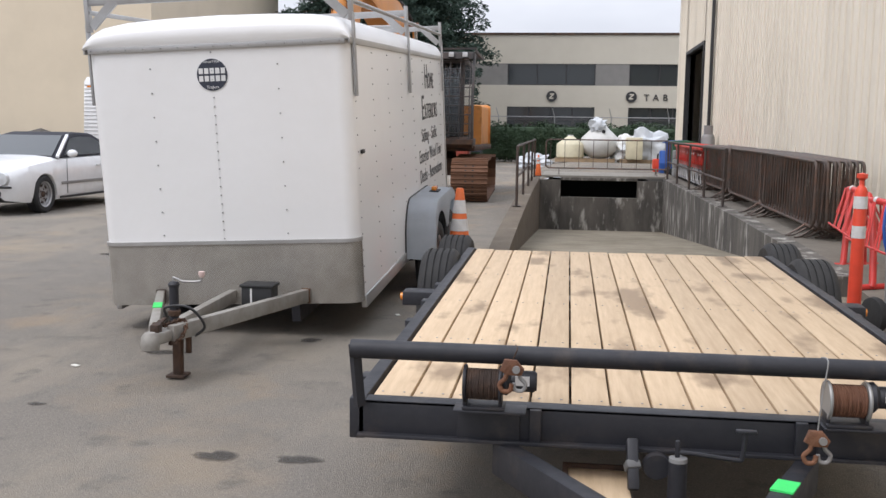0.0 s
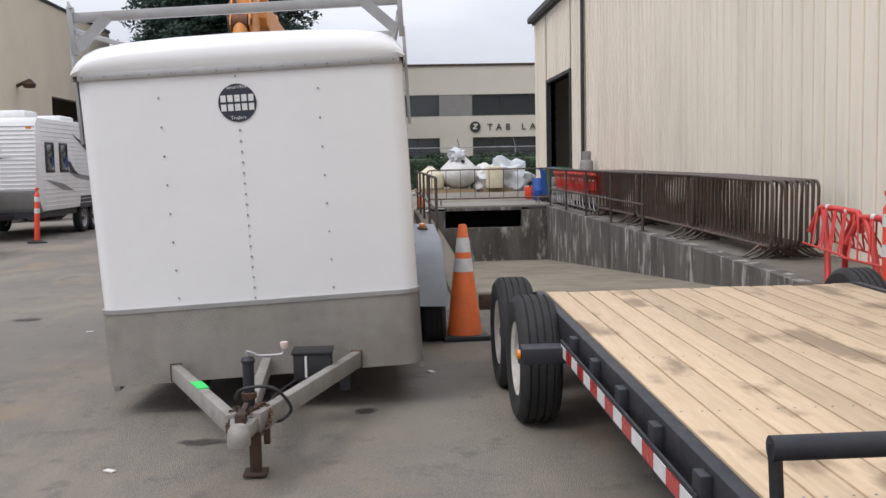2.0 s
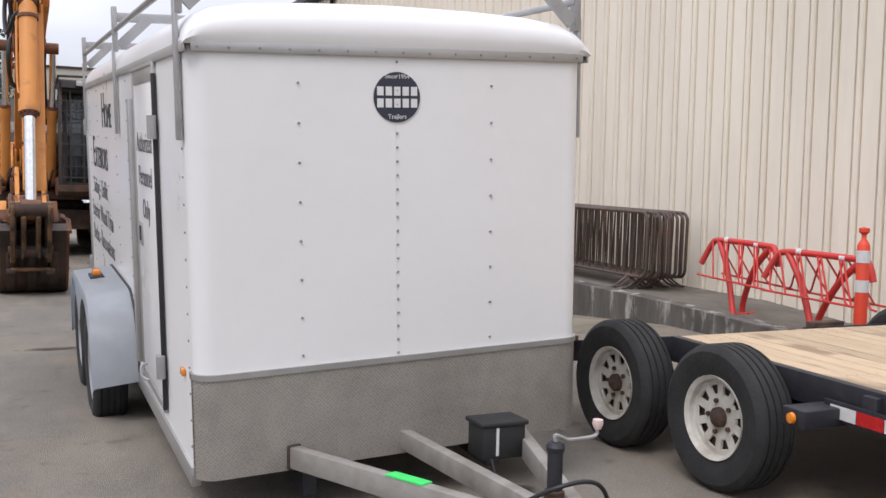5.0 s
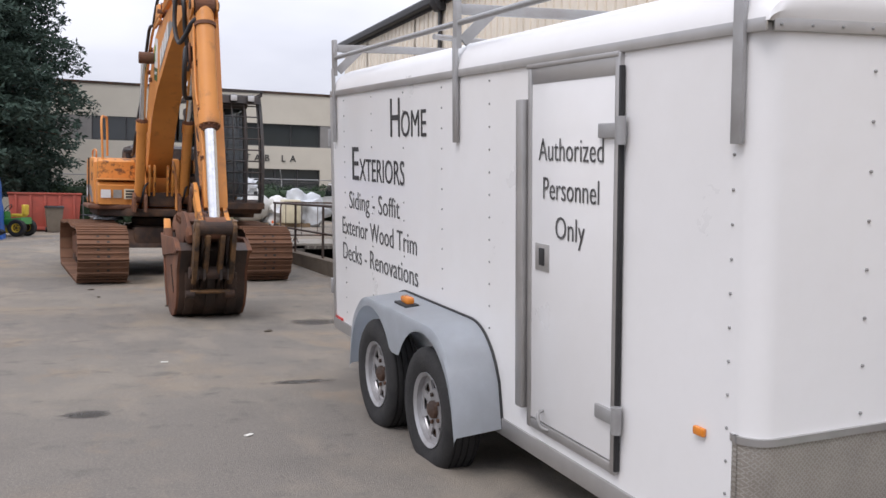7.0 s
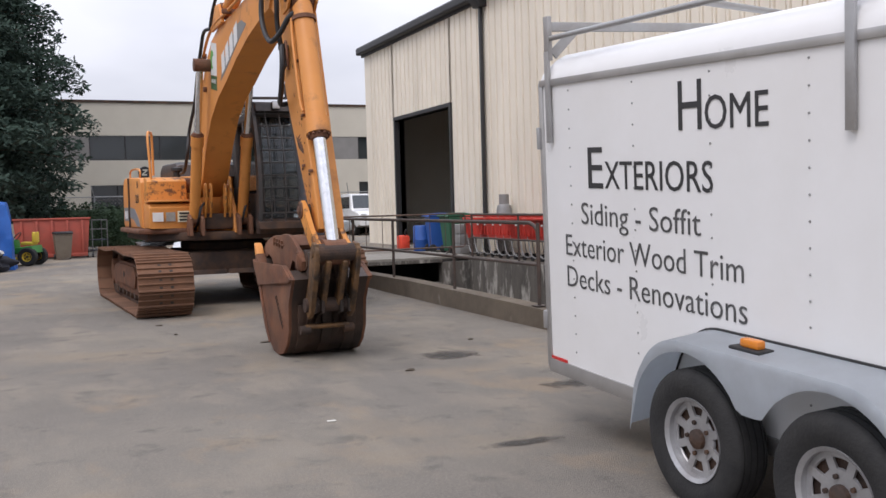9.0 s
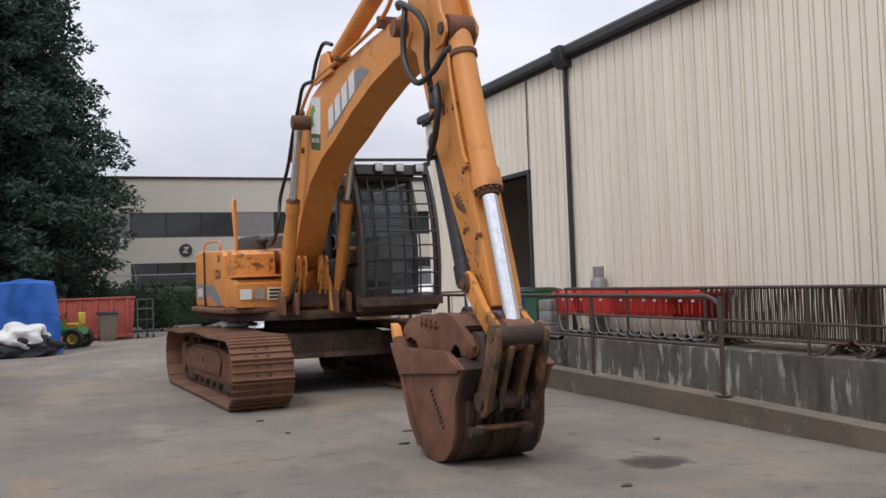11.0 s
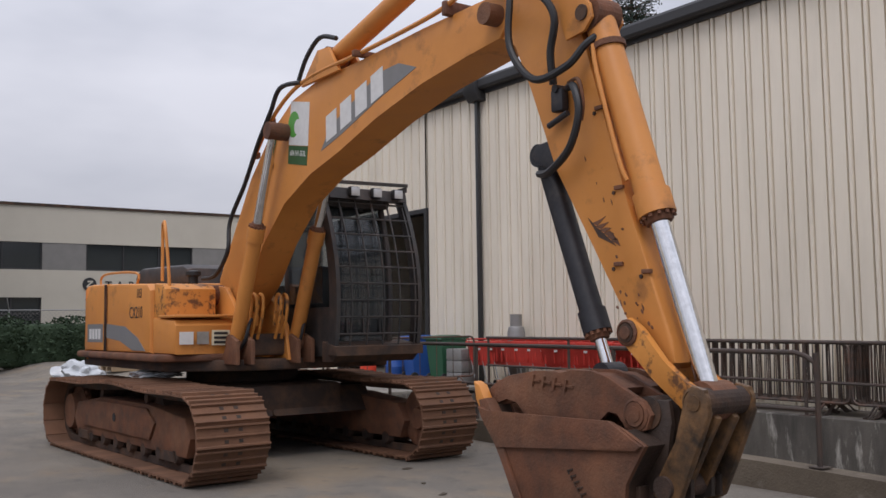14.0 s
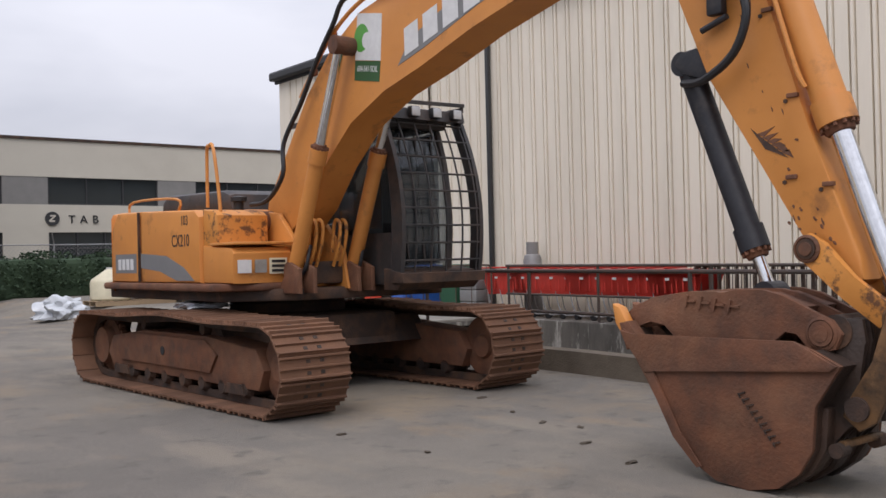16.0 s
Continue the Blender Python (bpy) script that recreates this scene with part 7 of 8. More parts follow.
wheelie_bin(pose(5.2, 27.55, 0.345, 0, 0, 90), BINGREEN, "dark green wheelie bin beside the red carts")
wheelie_bin(pose(5.15, 28.45, 0.345, 0, 0, 80), BLUEPLASTIC, "blue wheelie bin beside the doorway")
K = thing("plastic_drum", pose(4.95, 29.1, 0.345), "blue plastic drum on the apron", "drum")
part("drum_body", lathe([(0.001, 0), (0.2, 0.0), (0.22, 0.03), (0.22, 0.28), (0.228, 0.30), (0.22, 0.32), (0.22, 0.62), (0.2, 0.66), (0.001, 0.66)], (0, 0, 0), "z", 24), BLUEPLASTIC, K)
K = thing("fuel_can", pose(4.75, 29.9, 0.345), "orange-red plastic fuel can", "can")
part("can_body", box((0, 0, 0.2), (0.26, 0.34, 0.40), 0.05), DELIN, K)
part("spout", rod((0, -0.1, 0.38), (0, -0.2, 0.55), 0.025), BLACKRUB, K)
K = thing("crate_stack", pose(5.1, 26.85, 0.345), "stack of pale grey plastic crates", "crate")
for k in range(3):
    part("crate", box((0, 0, 0.12 + 0.235 * k), (0.42, 0.5, 0.225), 0.015), GREYSTEEL, K)
P_ = thing("propane_cylinder", pose(5.62, 25.78, 0.338), "tall grey propane cylinder against the wall", "gas cylinder")
part("tank", lathe([(0.001, 0.03), (0.16, 0.03), (0.175, 0.08), (0.175, 1.02), (0.15, 1.12), (0.06, 1.18), (0.001, 1.19)], (0, 0, 0), "z", 24), GREYSTEEL, P_)
part("collar", lathe([(0.105, 1.12), (0.115, 1.12), (0.115, 1.37), (0.105, 1.37)], (0, 0, 0), "z", 20, cap=False), GREYSTEEL, P_)
part("valve", lathe([(0.001, 1.17), (0.03, 1.18), (0.025, 1.28), (0.04, 1.30), (0.001, 1.32)], (0, 0, 0), "z", 12), RUSTDARK, P_)
part("foot_ring", lathe([(0.15, 0), (0.16, 0), (0.16, 0.06), (0.15, 0.06)], (0, 0, 0), "z", 20, cap=False), GREYSTEEL, P_)


def bike_rack(m):
    B = thing("bike_rack", m, "red tubular steel bicycle rack with lattice wheel slots", "bike rack", "red bicycle racks")
    L = 1.05
    part("top_tube", tube(smoothpath([(0, -0.02, 0.62), (0, 0.05, 0.78), (0, 0.2, 0.80), (0, L - 0.15, 0.78), (0, L, 0.72), (-0.05, L + 0.1, 0.5)], 5), 0.032, 10), RED, B)
    part("leg", tube(smoothpath([(0, 0.1, 0.80), (0.02, 0.35, 0.55), (0.1, 0.58, 0.22), (0.12, 0.62, 0.035), (0.1, 0.5, 0.035)], 5), 0.032, 10), RED, B)
    part("leg", tube(smoothpath([(0, L - 0.12, 0.78), (-0.05, L - 0.35, 0.5), (-0.1, L - 0.55, 0.1), (-0.12, L - 0.58, 0.035)], 5), 0.032, 10), RED, B)
    part("foot", rod((0.25, 0.6, 0.033), (-0.25, 0.45, 0.033), 0.03, seg=10), RED, B)
    for k in range(4):
        y0 = 0.08 + 0.24 * k
        for s in (-1, 1):
            part("slot_bar", tube(smoothpath([(s * 0.03, y0, 0.78), (s * 0.12, y0 + 0.14 * s, 0.52), (s * 0.16, y0 + 0.2 * s, 0.42), (s * 0.17, y0 + 0.28 * s, 0.40)], 3), 0.010, 6), RED, B)
            part("slot_bar", tube([(s * 0.03, y0 + 0.2, 0.78), (s * 0.16, y0 - 0.02, 0.40)], 0.010, 6), RED, B)
    for s in (-1, 1):
        part("slot_rail", rod((s * 0.165, -0.05, 0.40), (s * 0.165, L, 0.40), 0.011, seg=6), RED, B)
    for yy in (0.3, 0.78):
        part("white_tag", lathe([(0.034, -0.03), (0.034, 0.03), (0.001, 0.03)], (0, yy, 0.795), "y", 12), REFLECT, B)
    return B


r_ = bike_rack(pose(4.95, 10.15, 0.10, 2.5, 0, -4))
copy_thing(r_, pose(4.98, 9.05, 0.055, 2.5, 0, 5))


def delineator(m, label):
    D_ = thing("delineator_post", m, label, "delineator")
    part("base", lathe([(0.001, 0), (0.2, 0.0), (0.2, 0.03), (0.07, 0.06), (0.001, 0.06)], (0, 0, 0), "z", 8), BLACKRUB, D_)
    part("post", lathe([(0.055, 0.05), (0.052, 0.5), (0.05, 1.0), (0.035, 1.03), (0.02, 1.05), (0.02, 1.09), (0.042, 1.11), (0.042, 1.14), (0.001, 1.15)], (0, 0, 0), "z", 20), DELIN, D_)
    for z in (0.62, 0.86):
        part("band", lathe([(0.0545, z), (0.0535, z + 0.1)], (0, 0, 0), "z", 20, cap=False), REFLECT, D_, "white reflective band")
    return D_


delineator(pose(4.42, 8.62, 0.025), "orange-red delineator post with white bands beside the bike racks")
delineator(pose(-6.78, 21.6, 0.0, 0, 3, 0), "orange-red delineator post with white bands before the camper")


def cone(m, h, label):
    C = thing("traffic_cone", m, label, "cone")
    k = h / 0.95
    part("base", box((0, 0, 0.02 * k), (0.38 * k, 0.38 * k, 0.04 * k), 0.008), BLACKRUB, C)
    part("body", lathe([(0.15 * k, 0.035 * k), (0.145 * k, 0.06 * k), (0.035 * k, h - 0.01), (0.025 * k, h), (0.001, h)], (0, 0, 0), "z", 28), CONEORANGE, C)
    for a, b in ((0.56, 0.67), (0.72, 0.84)):
        r = lambda z: (0.145 - 0.11 * (z - 0.06) / 0.88) * k + 0.002
        part("band", lathe([(r(a), a * k), (r(b), b * k)], (0, 0, 0), "z", 28, cap=False), REFLECT, C, "silver reflective band")
    return C


cone(pose(1.09, 9.2, 0, 0, 0, 4), 0.95, "tall orange traffic cone with silver bands between the trailers")
cone(pose(1.33, 25.9, 0.33), 0.56, "small orange traffic cone beside the dock")

# hand truck with coiled hoses by the bike racks
HT = thing("hand_truck", pose(4.62, 7.95, 0.0, -4, 0, 20), "steel hand truck hung with hoses and cables", "hand truck")
for s in (-1, 1):
    part("upright", tube(smoothpath([(s * 0.18, 0, 0.12), (s * 0.18, 0, 1.15), (s * 0.14, 0.06, 1.32), (s * 0.05, 0.08, 1.36)], 4), 0.018, 8), GREYSTEEL, HT)
    part("wheel", lathe([(0.001, -0.04), (0.09, -0.04), (0.13, -0.03), (0.14, 0), (0.13, 0.03), (0.09, 0.04), (0.001, 0.04)], (s * 0.24, 0.06, 0.14), "x", 22), RUBBER, HT)
for z in (0.25, 0.6, 0.95):
    part("crossbar", rod((-0.18, 0, z), (0.18, 0, z), 0.014, seg=8), GREYSTEEL, HT)
part("toe_plate", box((0, -0.12, 0.06), (0.42, 0.26, 0.012), 0.003), GREYSTEEL, HT)
part("machine", box((0.0, -0.12, 0.32), (0.34, 0.24, 0.44), 0.05), GREYPLASTIC, HT)
for k, (mm, rr) in enumerate(((BLUEPLASTIC, 0.2), (HOSE, 0.16), (YELLOW, 0.13), (BLUEPLASTIC, 0.18))):
    part("hose", tube([(-0.05 + rr * math.cos(a), -0.04 - 0.02 * k, 0.8 - 0.05 * k + 1.7 * rr * math.sin(a)) for a in [j * math.pi / 10 for j in range(20)]], 0.013, 6, closed=True), mm, HT)
part("reel", lathe([(0.001, -0.05), (0.14, -0.05), (0.14, -0.035), (0.08, -0.03), (0.08, 0.03), (0.14, 0.035), (0.14, 0.05), (0.001, 0.05)], (0, 0.05, 1.30), "x", 22), GREYPLASTIC, HT)

# ---- goods beyond the dock ----


def pallet(m, group="pallets"):
    Pt = thing("pallet", m, "weathered wooden pallet on the asphalt", "pallet", group)
    for k in range(7):
        part("deck_board", box((-0.53 + 0.177 * k, 0, 0.13), (0.1, 1.1, 0.02)), PALLET, Pt, smooth=False)
    for k in range(3):
        part("bearer", box((0, -0.5 + 0.5 * k, 0.06), (1.16, 0.09, 0.12)), PALLET, Pt, smooth=False)
    return Pt


G = 0.36
p0 = pallet(pose(2.2, 38.9, G))
copy_thing(p0, pose(3.35, 39.1, G))
copy_thing(p0, pose(4.7, 38.6, G, 0, 0, 8))
K = thing("storage_tank", pose(2.2, 38.9, G + 0.14), "cream plastic tank with a conical top on a pallet", "tank")
part("tank_body", lathe([(0.001, 0.0), (0.5, 0.0), (0.54, 0.05), (0.54, 0.5), (0.5, 0.58), (0.1, 0.86), (0.001, 0.9)], (0, 0, 0), "z", 24), CREAMTANK, K)
part("cap", lathe([(0.11, 0.82), (0.11, 0.9), (0.001, 0.9)], (0, 0, 0), "z", 14), WHITEBAG, K)
K = thing("wrapped_tank", pose(3.35, 39.1, G + 0.14), "large white tank wrapped in clear plastic on a pallet", "tank")
part("tank_body", lathe([(0.001, 0.0), (0.35, 0.02), (0.68, 0.3), (0.76, 0.6), (0.72, 0.8), (0.3, 1.2), (0.18, 1.35), (0.15, 1.5), (0.001, 1.52)], (0, 0, 0), "z", 28), WHITEBAG, K)
part("wrap", blob((-0.12, -0.3, 1.3), (0.3, 0.25, 0.28), 0.3, 2.5, 3), CLEARWRAP, K, "crumpled clear plastic wrap")
part("port", lathe([(0.001, -0.05), (0.07, -0.05), (0.07, 0.02), (0.001, 0.02)], (0.12, -0.52, 1.05), "y", 14), BLACKRUB, K)
K = thing("wrapped_goods", pose(5.0, 38.9, G), "heap of goods under crumpled white plastic sheet", "wrapped goods")
part("sheet", blob((0.2, 0, 0.5), (0.95, 0.7, 0.72), 0.26, 1.8, 4, flat=0.0), CLEARWRAP, K)
part("sheet", blob((-0.55, 0.2, 0.45), (0.6, 0.6, 0.55), 0.25, 2.2, 4, flat=0.0), WHITEBAG, K)
K = thing("plastic_cube", pose(4.62, 38.1, G + 0.14), "cream plastic cube container on a pallet", "container")
part("cube_body", box((0, 0, 0.42), (0.62, 0.6, 0.84), 0.05), CREAMTANK, K)
K = thing("wrapped_bundle", pose(0.85, 38.7, rise(0.85, 38.7)), "low bundle under crumpled plastic on the ground", "wrapped goods")
part("sheet", blob((0, 0, 0.18), (0.62, 0.55, 0.38), 0.28, 2.4, 4, flat=0.0), CLEARWRAP, K)


def rest_car(name, m, label, paint, prof, cabin, wheels, width, wheel_r, cab_mat, glass_y, cab_in=0.2, body=None):
    """A parked vehicle: bevelled body pulled from its side outline with wheel arches, tapered cabin, lamps, wheels."""
    C = thing(name, m, label, "car")
    bm = body or prism(prof, -width / 2, width / 2, "x", 0.07)
    part("body", bm, paint, C)
    bm = bmesh.new()
    n = len(cabin)
    zmin = min(z for _, z in cabin)
    zmax = max(z for _, z in cabin)
    sides = []
    for s in (-1, 1):
        sides.append([bm.verts.new((s * (width / 2 - 0.07 - cab_in * (z - zmin) / (zmax - zmin)), y, z)) for y, z in cabin])
    bm.faces.new(sides[0])
    bm.faces.new(sides[1])
    for i in range(n):
        bm.faces.new((sides[0][i], sides[1][i], sides[1][(i + 1) % n], sides[0][(i + 1) % n]))
    bmesh.ops.bevel(bm, geom=bm.edges[:], offset=0.05, segments=2, profile=0.5, affect="EDGES")
    part("roof", bm, cab_mat, C)
    return C, zmin, zmax


# convertible
def arch(cy, r, z0):
    return [(cy - r * math.cos(a), z0 + r * math.sin(a)) for a in [radians(k) for k in range(0, 181, 20)]]


def car_body(length, half, axles, ar):
    """Rounded saloon body drawn through cross-sections, with open wheel arches."""
    def curve(y, knots):
        for (a, va), (b, vb) in zip(knots, knots[1:]):
            if a <= y <= b:
                t = (y - a) / (b - a)
                return va + (vb - va) * t * t * (3 - 2 * t) if b - a < 0.5 else va + (vb - va) * t
        return knots[-1][1]
    top = [(0, 0.56), (0.04, 0.66), (0.16, 0.75), (0.55, 0.84), (1.3, 0.925), (3.6, 0.965), (4.35, 0.94), (4.5, 0.84), (length, 0.62)]
    wide = [(0, 0.52), (0.06, 0.62), (0.22, 0.76), (0.5, 0.83), (1.0, half), (3.7, half), (4.3, 0.80), (4.48, 0.70), (length, 0.60)]
    low = [(0, 0.34), (0.1, 0.24), (0.45, 0.20), (4.2, 0.21), (4.5, 0.30), (length, 0.36)]
    ys = sorted({0, 0.03, 0.08, 0.15, 0.24, 0.35, 4.3, 4.42, 4.5, length} | {0.45 + 0.06 * k for k in range(64) if 0.45 + 0.06 * k < 4.25})
    bm, rows = bmesh.new(), []
    for y in ys:
        w, zt, zb = curve(y, wide), curve(y, top), curve(y, low)
        for c in axles:
            if abs(y - c) < ar:
                zb = max(zb, 0.30 + math.sqrt(ar * ar - (y - c) ** 2))
        zm = max(zb + 0.02, 0.52)
        sec = [(w - 0.05, zb), (w - 0.012, zb + 0.3 * (zm - zb)), (w, zm), (w - 0.02, zt - 0.13), (w - 0.07, zt - 0.04), (w - 0.17, zt), (w * 0.45, zt + 0.03), (0, zt + 0.038)]
        full = [(x, z) for x, z in sec] + [(-x, z) for x, z in reversed(sec[:-1])]
        rows.append([bm.verts.new((x, y, z)) for x, z in full])
    for r0, r1 in zip(rows, rows[1:]):
        for i in range(len(r0) - 1):
            bm.faces.new((r0[i], r0[i + 1], r1[i + 1], r1[i]))
    bm.faces.new(rows[0])
    bm.faces.new(rows[-1])
    bmesh.ops.recalc_face_normals(bm, faces=bm.faces)
    return bm


prof = []
cabin = [(1.30, 0.90), (1.95, 1.30), (2.3, 1.36), (2.9, 1.34), (3.45, 1.12), (3.75, 0.93)]
CAR, zmn, zmx = rest_car("convertible_car", pose(-7.50, 14.87, 0.0), "white convertible car with a raised dark soft top", CARWHITE, prof, cabin, None, 1.72, 0.31, SOFTTOP, None, 0.18, car_body(4.56, 0.86, (0.86, 3.60), 0.35))
part("underbody", span((-0.6, 0.3, 0.2), (0.6, 4.3, 0.62), 0.02), BLACKRUB, CAR)
for s in (-1, 1):
    for wy in (0.86, 3.60):
        wheel(CAR, (s * 0.745, wy, 0.32), 0.32, 0.21, RIMGREY, 7, s, rimr=0.66)
    bm = bmesh.new()
    q = lambda y, z, o=0.0: (s * (0.79 - 0.18 * (z - 0.90) / 0.46 + 0.006 + o), y, z)
    vs = [bm.verts.new(q(y, z)) for y, z in ((1.62, 0.95), (2.02, 1.24), (2.35, 1.28), (2.85, 1.26), (3.25, 1.12), (3.35, 0.97))]
    bm.faces.new(vs)
    bmesh.ops.solidify(bm, geom=bm.faces[:], thickness=0.006)
    part("side_window", bm, PANE, CAR, "tinted side glass", False)
    bm = beam(q(1.36, 0.93, 0.008), q(1.98, 1.30, 0.008), 0.05, 0.04)
    part("windscreen_pillar", bm, CARWHITE, CAR)
    part("mirror", blob((s * 0.93, 1.62, 0.99), (0.10, 0.06, 0.07), 0.03, 1, 2), CARWHITE, CAR)
    part("headlamp", lathe([(0.001, -0.03), (0.10, -0.02), (0.12, 0.03), (0.001, 0.05)], (s * 0.56, 0.045, 0.60), "y", 20), LAMPLENS, CAR, "round clear headlamp")
    part("headlamp", lathe([(0.001, -0.03), (0.075, -0.02), (0.09, 0.03), (0.001, 0.05)], (s * 0.34, 0.0, 0.575), "y", 20), LAMPLENS, CAR, "round clear headlamp")
    part("side_moulding", span((s * 0.862, 1.35, 0.46), (s * 0.872, 3.15, 0.51), 0.004), GREYSTEEL, CAR)
    part("sill_line", span((s * 0.85, 1.3, 0.22), (s * 0.866, 3.2, 0.26), 0.004), BLACKRUB, CAR)
    part("tail_lamp", box((s * 0.68, 4.53, 0.7), (0.26, 0.05, 0.14), 0.015), REDLENS, CAR)
    part("door_gap", span((s * 0.858, 1.55, 0.3), (s * 0.8655, 1.562, 0.9)), GREYINK, CAR, smooth=False)
    part("door_gap", span((s * 0.858, 2.88, 0.3), (s * 0.8655, 2.892, 0.93)), GREYINK, CAR, smooth=False)
    part("door_handle", box((s * 0.87, 2.7, 0.76), (0.02, 0.16, 0.03), 0.006), CARWHITE, CAR)
bm = bmesh.new()
vs = [bm.verts.new(v) for v in ((-0.70, 1.36, 0.935), (0.70, 1.36, 0.935), (0.58, 1.93, 1.285), (-0.58, 1.93, 1.285))]
bm.faces.new(vs)
bmesh.ops.translate(bm, vec=(0, -0.012, 0.016), verts=bm.verts)
bmesh.ops.solidify(bm, geom=bm.faces[:], thickness=0.006)
part("windscreen", bm, PANE, CAR, "grey windscreen", False)
part("grille", box((0, 0.02, 0.56), (0.36, 0.05, 0.16), 0.02), GREYPLASTIC, CAR)
part("bumper_grille", box((0, 0.015, 0.36), (1.1, 0.04, 0.08), 0.01), BLACKRUB, CAR)
part("bumper_strip", box((0, 0.0, 0.47), (1.5, 0.03, 0.04), 0.008), BLACKRUB, CAR)

# camper trailer
CP = thing("camper_trailer", pose(-8.05, 22.0, 0.0), "white ribbed travel trailer with grey swoosh decals", "camper")
part("body", prism([(0.30, 0.62), (0.0, 1.05), (0.10, 2.50), (0.22, 2.62), (5.9, 2.66), (6.0, 2.5), (6.0, 0.62)], -1.2, 1.2, "x", 0.04), CAMPER, CP)
part("nose_panel", prism([(0.29, 0.60), (-0.01, 1.04), (-0.012, 1.08), (0.28, 0.64)], -1.19, 1.19, "x"), GREYSTEEL, CP, "grey metal nose panel")
bm = bmesh.new()
for k in range(16):
    z = 1.12 + k * 0.088
    y = 0.0 + 0.10 * (z - 1.05) / 1.45 - 0.006
    rod((-1.17, y, z), (1.17, y, z), 0.012, seg=6, bm=bm)
part("front_ribs", bm, CAMPER, CP)
bm = bmesh.new()
for k in range(20):
    z = 0.72 + k * 0.095
    rod((1.2, 0.35, z), (1.2, 5.95, z), 0.009, seg=6, bm=bm)
part("side_ribs", bm, CAMPER, CP)
marks("maker_mark", 1, 0.36, pose(-0.47, 0.03, 1.92, 90 - 4), GREYINK, CP, 0.004)
marks("maker_mark", 4, 0.26, pose(0.08, 0.03, 1.92, 90 - 4), GREYINK, CP, 0.004, 1.1)
part("front_stripe", prism([(-0.8, 1.80), (0.75, 1.78), (0.2, 1.74)], 0.02, 0.032, "y"), GREYINK, CP)
part("front_stripe", prism([(-0.35, 1.72), (0.35, 1.72), (0.0, 1.64)], 0.015, 0.03, "y"), GREYINK, CP)
for y0 in (0.55, 1.45):
    Wn = new("window")
    Wn.parent = CP
    part("window_frame", box((1.205, y0 + 0.28, 1.78), (0.03, 0.56, 0.66), 0.02), BLACKRUB, Wn)
    part("pane", box((1.217, y0 + 0.28, 1.78), (0.02, 0.46, 0.56), 0.02), PANE, Wn)
for k, (pts_) in enumerate(([(2.4, 2.35), (3.4, 1.98), (4.9, 1.9), (4.9, 2.05), (3.6, 2.08), (2.9, 2.22)], [(1.3, 1.62), (2.6, 1.32), (4.2, 1.2), (5.8, 1.22), (5.8, 1.32), (4.2, 1.3), (2.6, 1.42)], [(1.9, 1.75), (2.2, 1.45), (2.9, 1.36), (2.5, 1.48), (2.2, 1.68)], [(0.5, 1.30), (1.6, 1.2), (2.4, 1.02), (1.6, 1.06)])):
    part("swoosh_decal", prism(pts_, 1.206, 1.2125, "x"), INK if k in (0, 2) else GREYINK, CP, "dark swoosh decal", False)
part("roof_unit", box((0.3, 1.6, 2.74), (0.6, 0.8, 0.2), 0.06), CAMPER, CP, "white roof air conditioner")
part("roof_unit", box((0.2, 4.2, 2.75), (0.7, 1.0, 0.2), 0.06), CAMPER, CP)
part("chassis", span((-1.1, 0.2, 0.48), (1.1, 5.9, 0.62)), BLACKSTEEL, CP)
part("wheel_arch", prism([(2.75, 0.6), (2.85, 0.88), (4.25, 0.88), (4.35, 0.6)], 1.0, 1.206, "x"), BLACKRUB, CP)
for wy in (3.15, 3.95):
    wheel(CP, (1.08, wy, 0.34), 0.34, 0.2, RIMGREY, 8, 1)
    wheel(CP, (-1.08, wy, 0.34), 0.34, 0.2, RIMGREY, 8, -1)
for s in (-1, 1):
    part("drawbar", beam((s * 0.6, 0.3, 0.52), (s * 0.06, -1.1, 0.5), 0.06, 0.1), BLACKSTEEL, CP)
part("gas_bottle", lathe([(0.001, 0), (0.15, 0), (0.15, 0.4), (0.1, 0.5), (0.001, 0.52)], (0.16, -0.15, 0.56), "z", 18), CAMPER, CP)
part("gas_bottle", lathe([(0.001, 0), (0.15, 0), (0.15, 0.4), (0.1, 0.5), (0.001, 0.52)], (-0.18, -0.15, 0.56), "z", 18), CAMPER, CP)
part("jack_leg", rod((0, -0.9, 0.0), (0, -0.9, 0.6), 0.035), BLACKSTEEL, CP)
part("clearance_lamp", box((1.05, 0.1, 2.4), (0.12, 0.03, 0.05), 0.008), AMBER, CP)
part("clearance_lamp", box((-1.05, 0.1, 2.4), (0.12, 0.03, 0.05), 0.008), AMBER, CP)


def folding_chair(m):
    C = thing("folding_chair", m, "white folding chair with dark metal legs", "chair", "folding chairs by the tree")
    part("seat", box((0, 0, 0.44), (0.40, 0.40, 0.03), 0.01), CAMPER, C)
    part("backrest", box((0, 0.22, 0.72), (0.40, 0.03, 0.22), 0.01), CAMPER, C)
    for s in (-1, 1):
        part("leg", rod((s * 0.2, -0.22, 0.0), (s * 0.2, 0.24, 0.84), 0.012, seg=6), GREYPLASTIC, C)
        part("leg", rod((s * 0.18, 0.22, 0.0), (s * 0.18, -0.16, 0.45), 0.012, seg=6), GREYPLASTIC, C)
    return C


fc = folding_chair(pose(-7.34, 33.0, 0, 0, 0, 20))
copy_thing(fc, pose(-8.0, 32.2, 0, 0, 0, -30))
copy_thing(fc, pose(-6.9, 30.6, 0, 0, 0, 150))

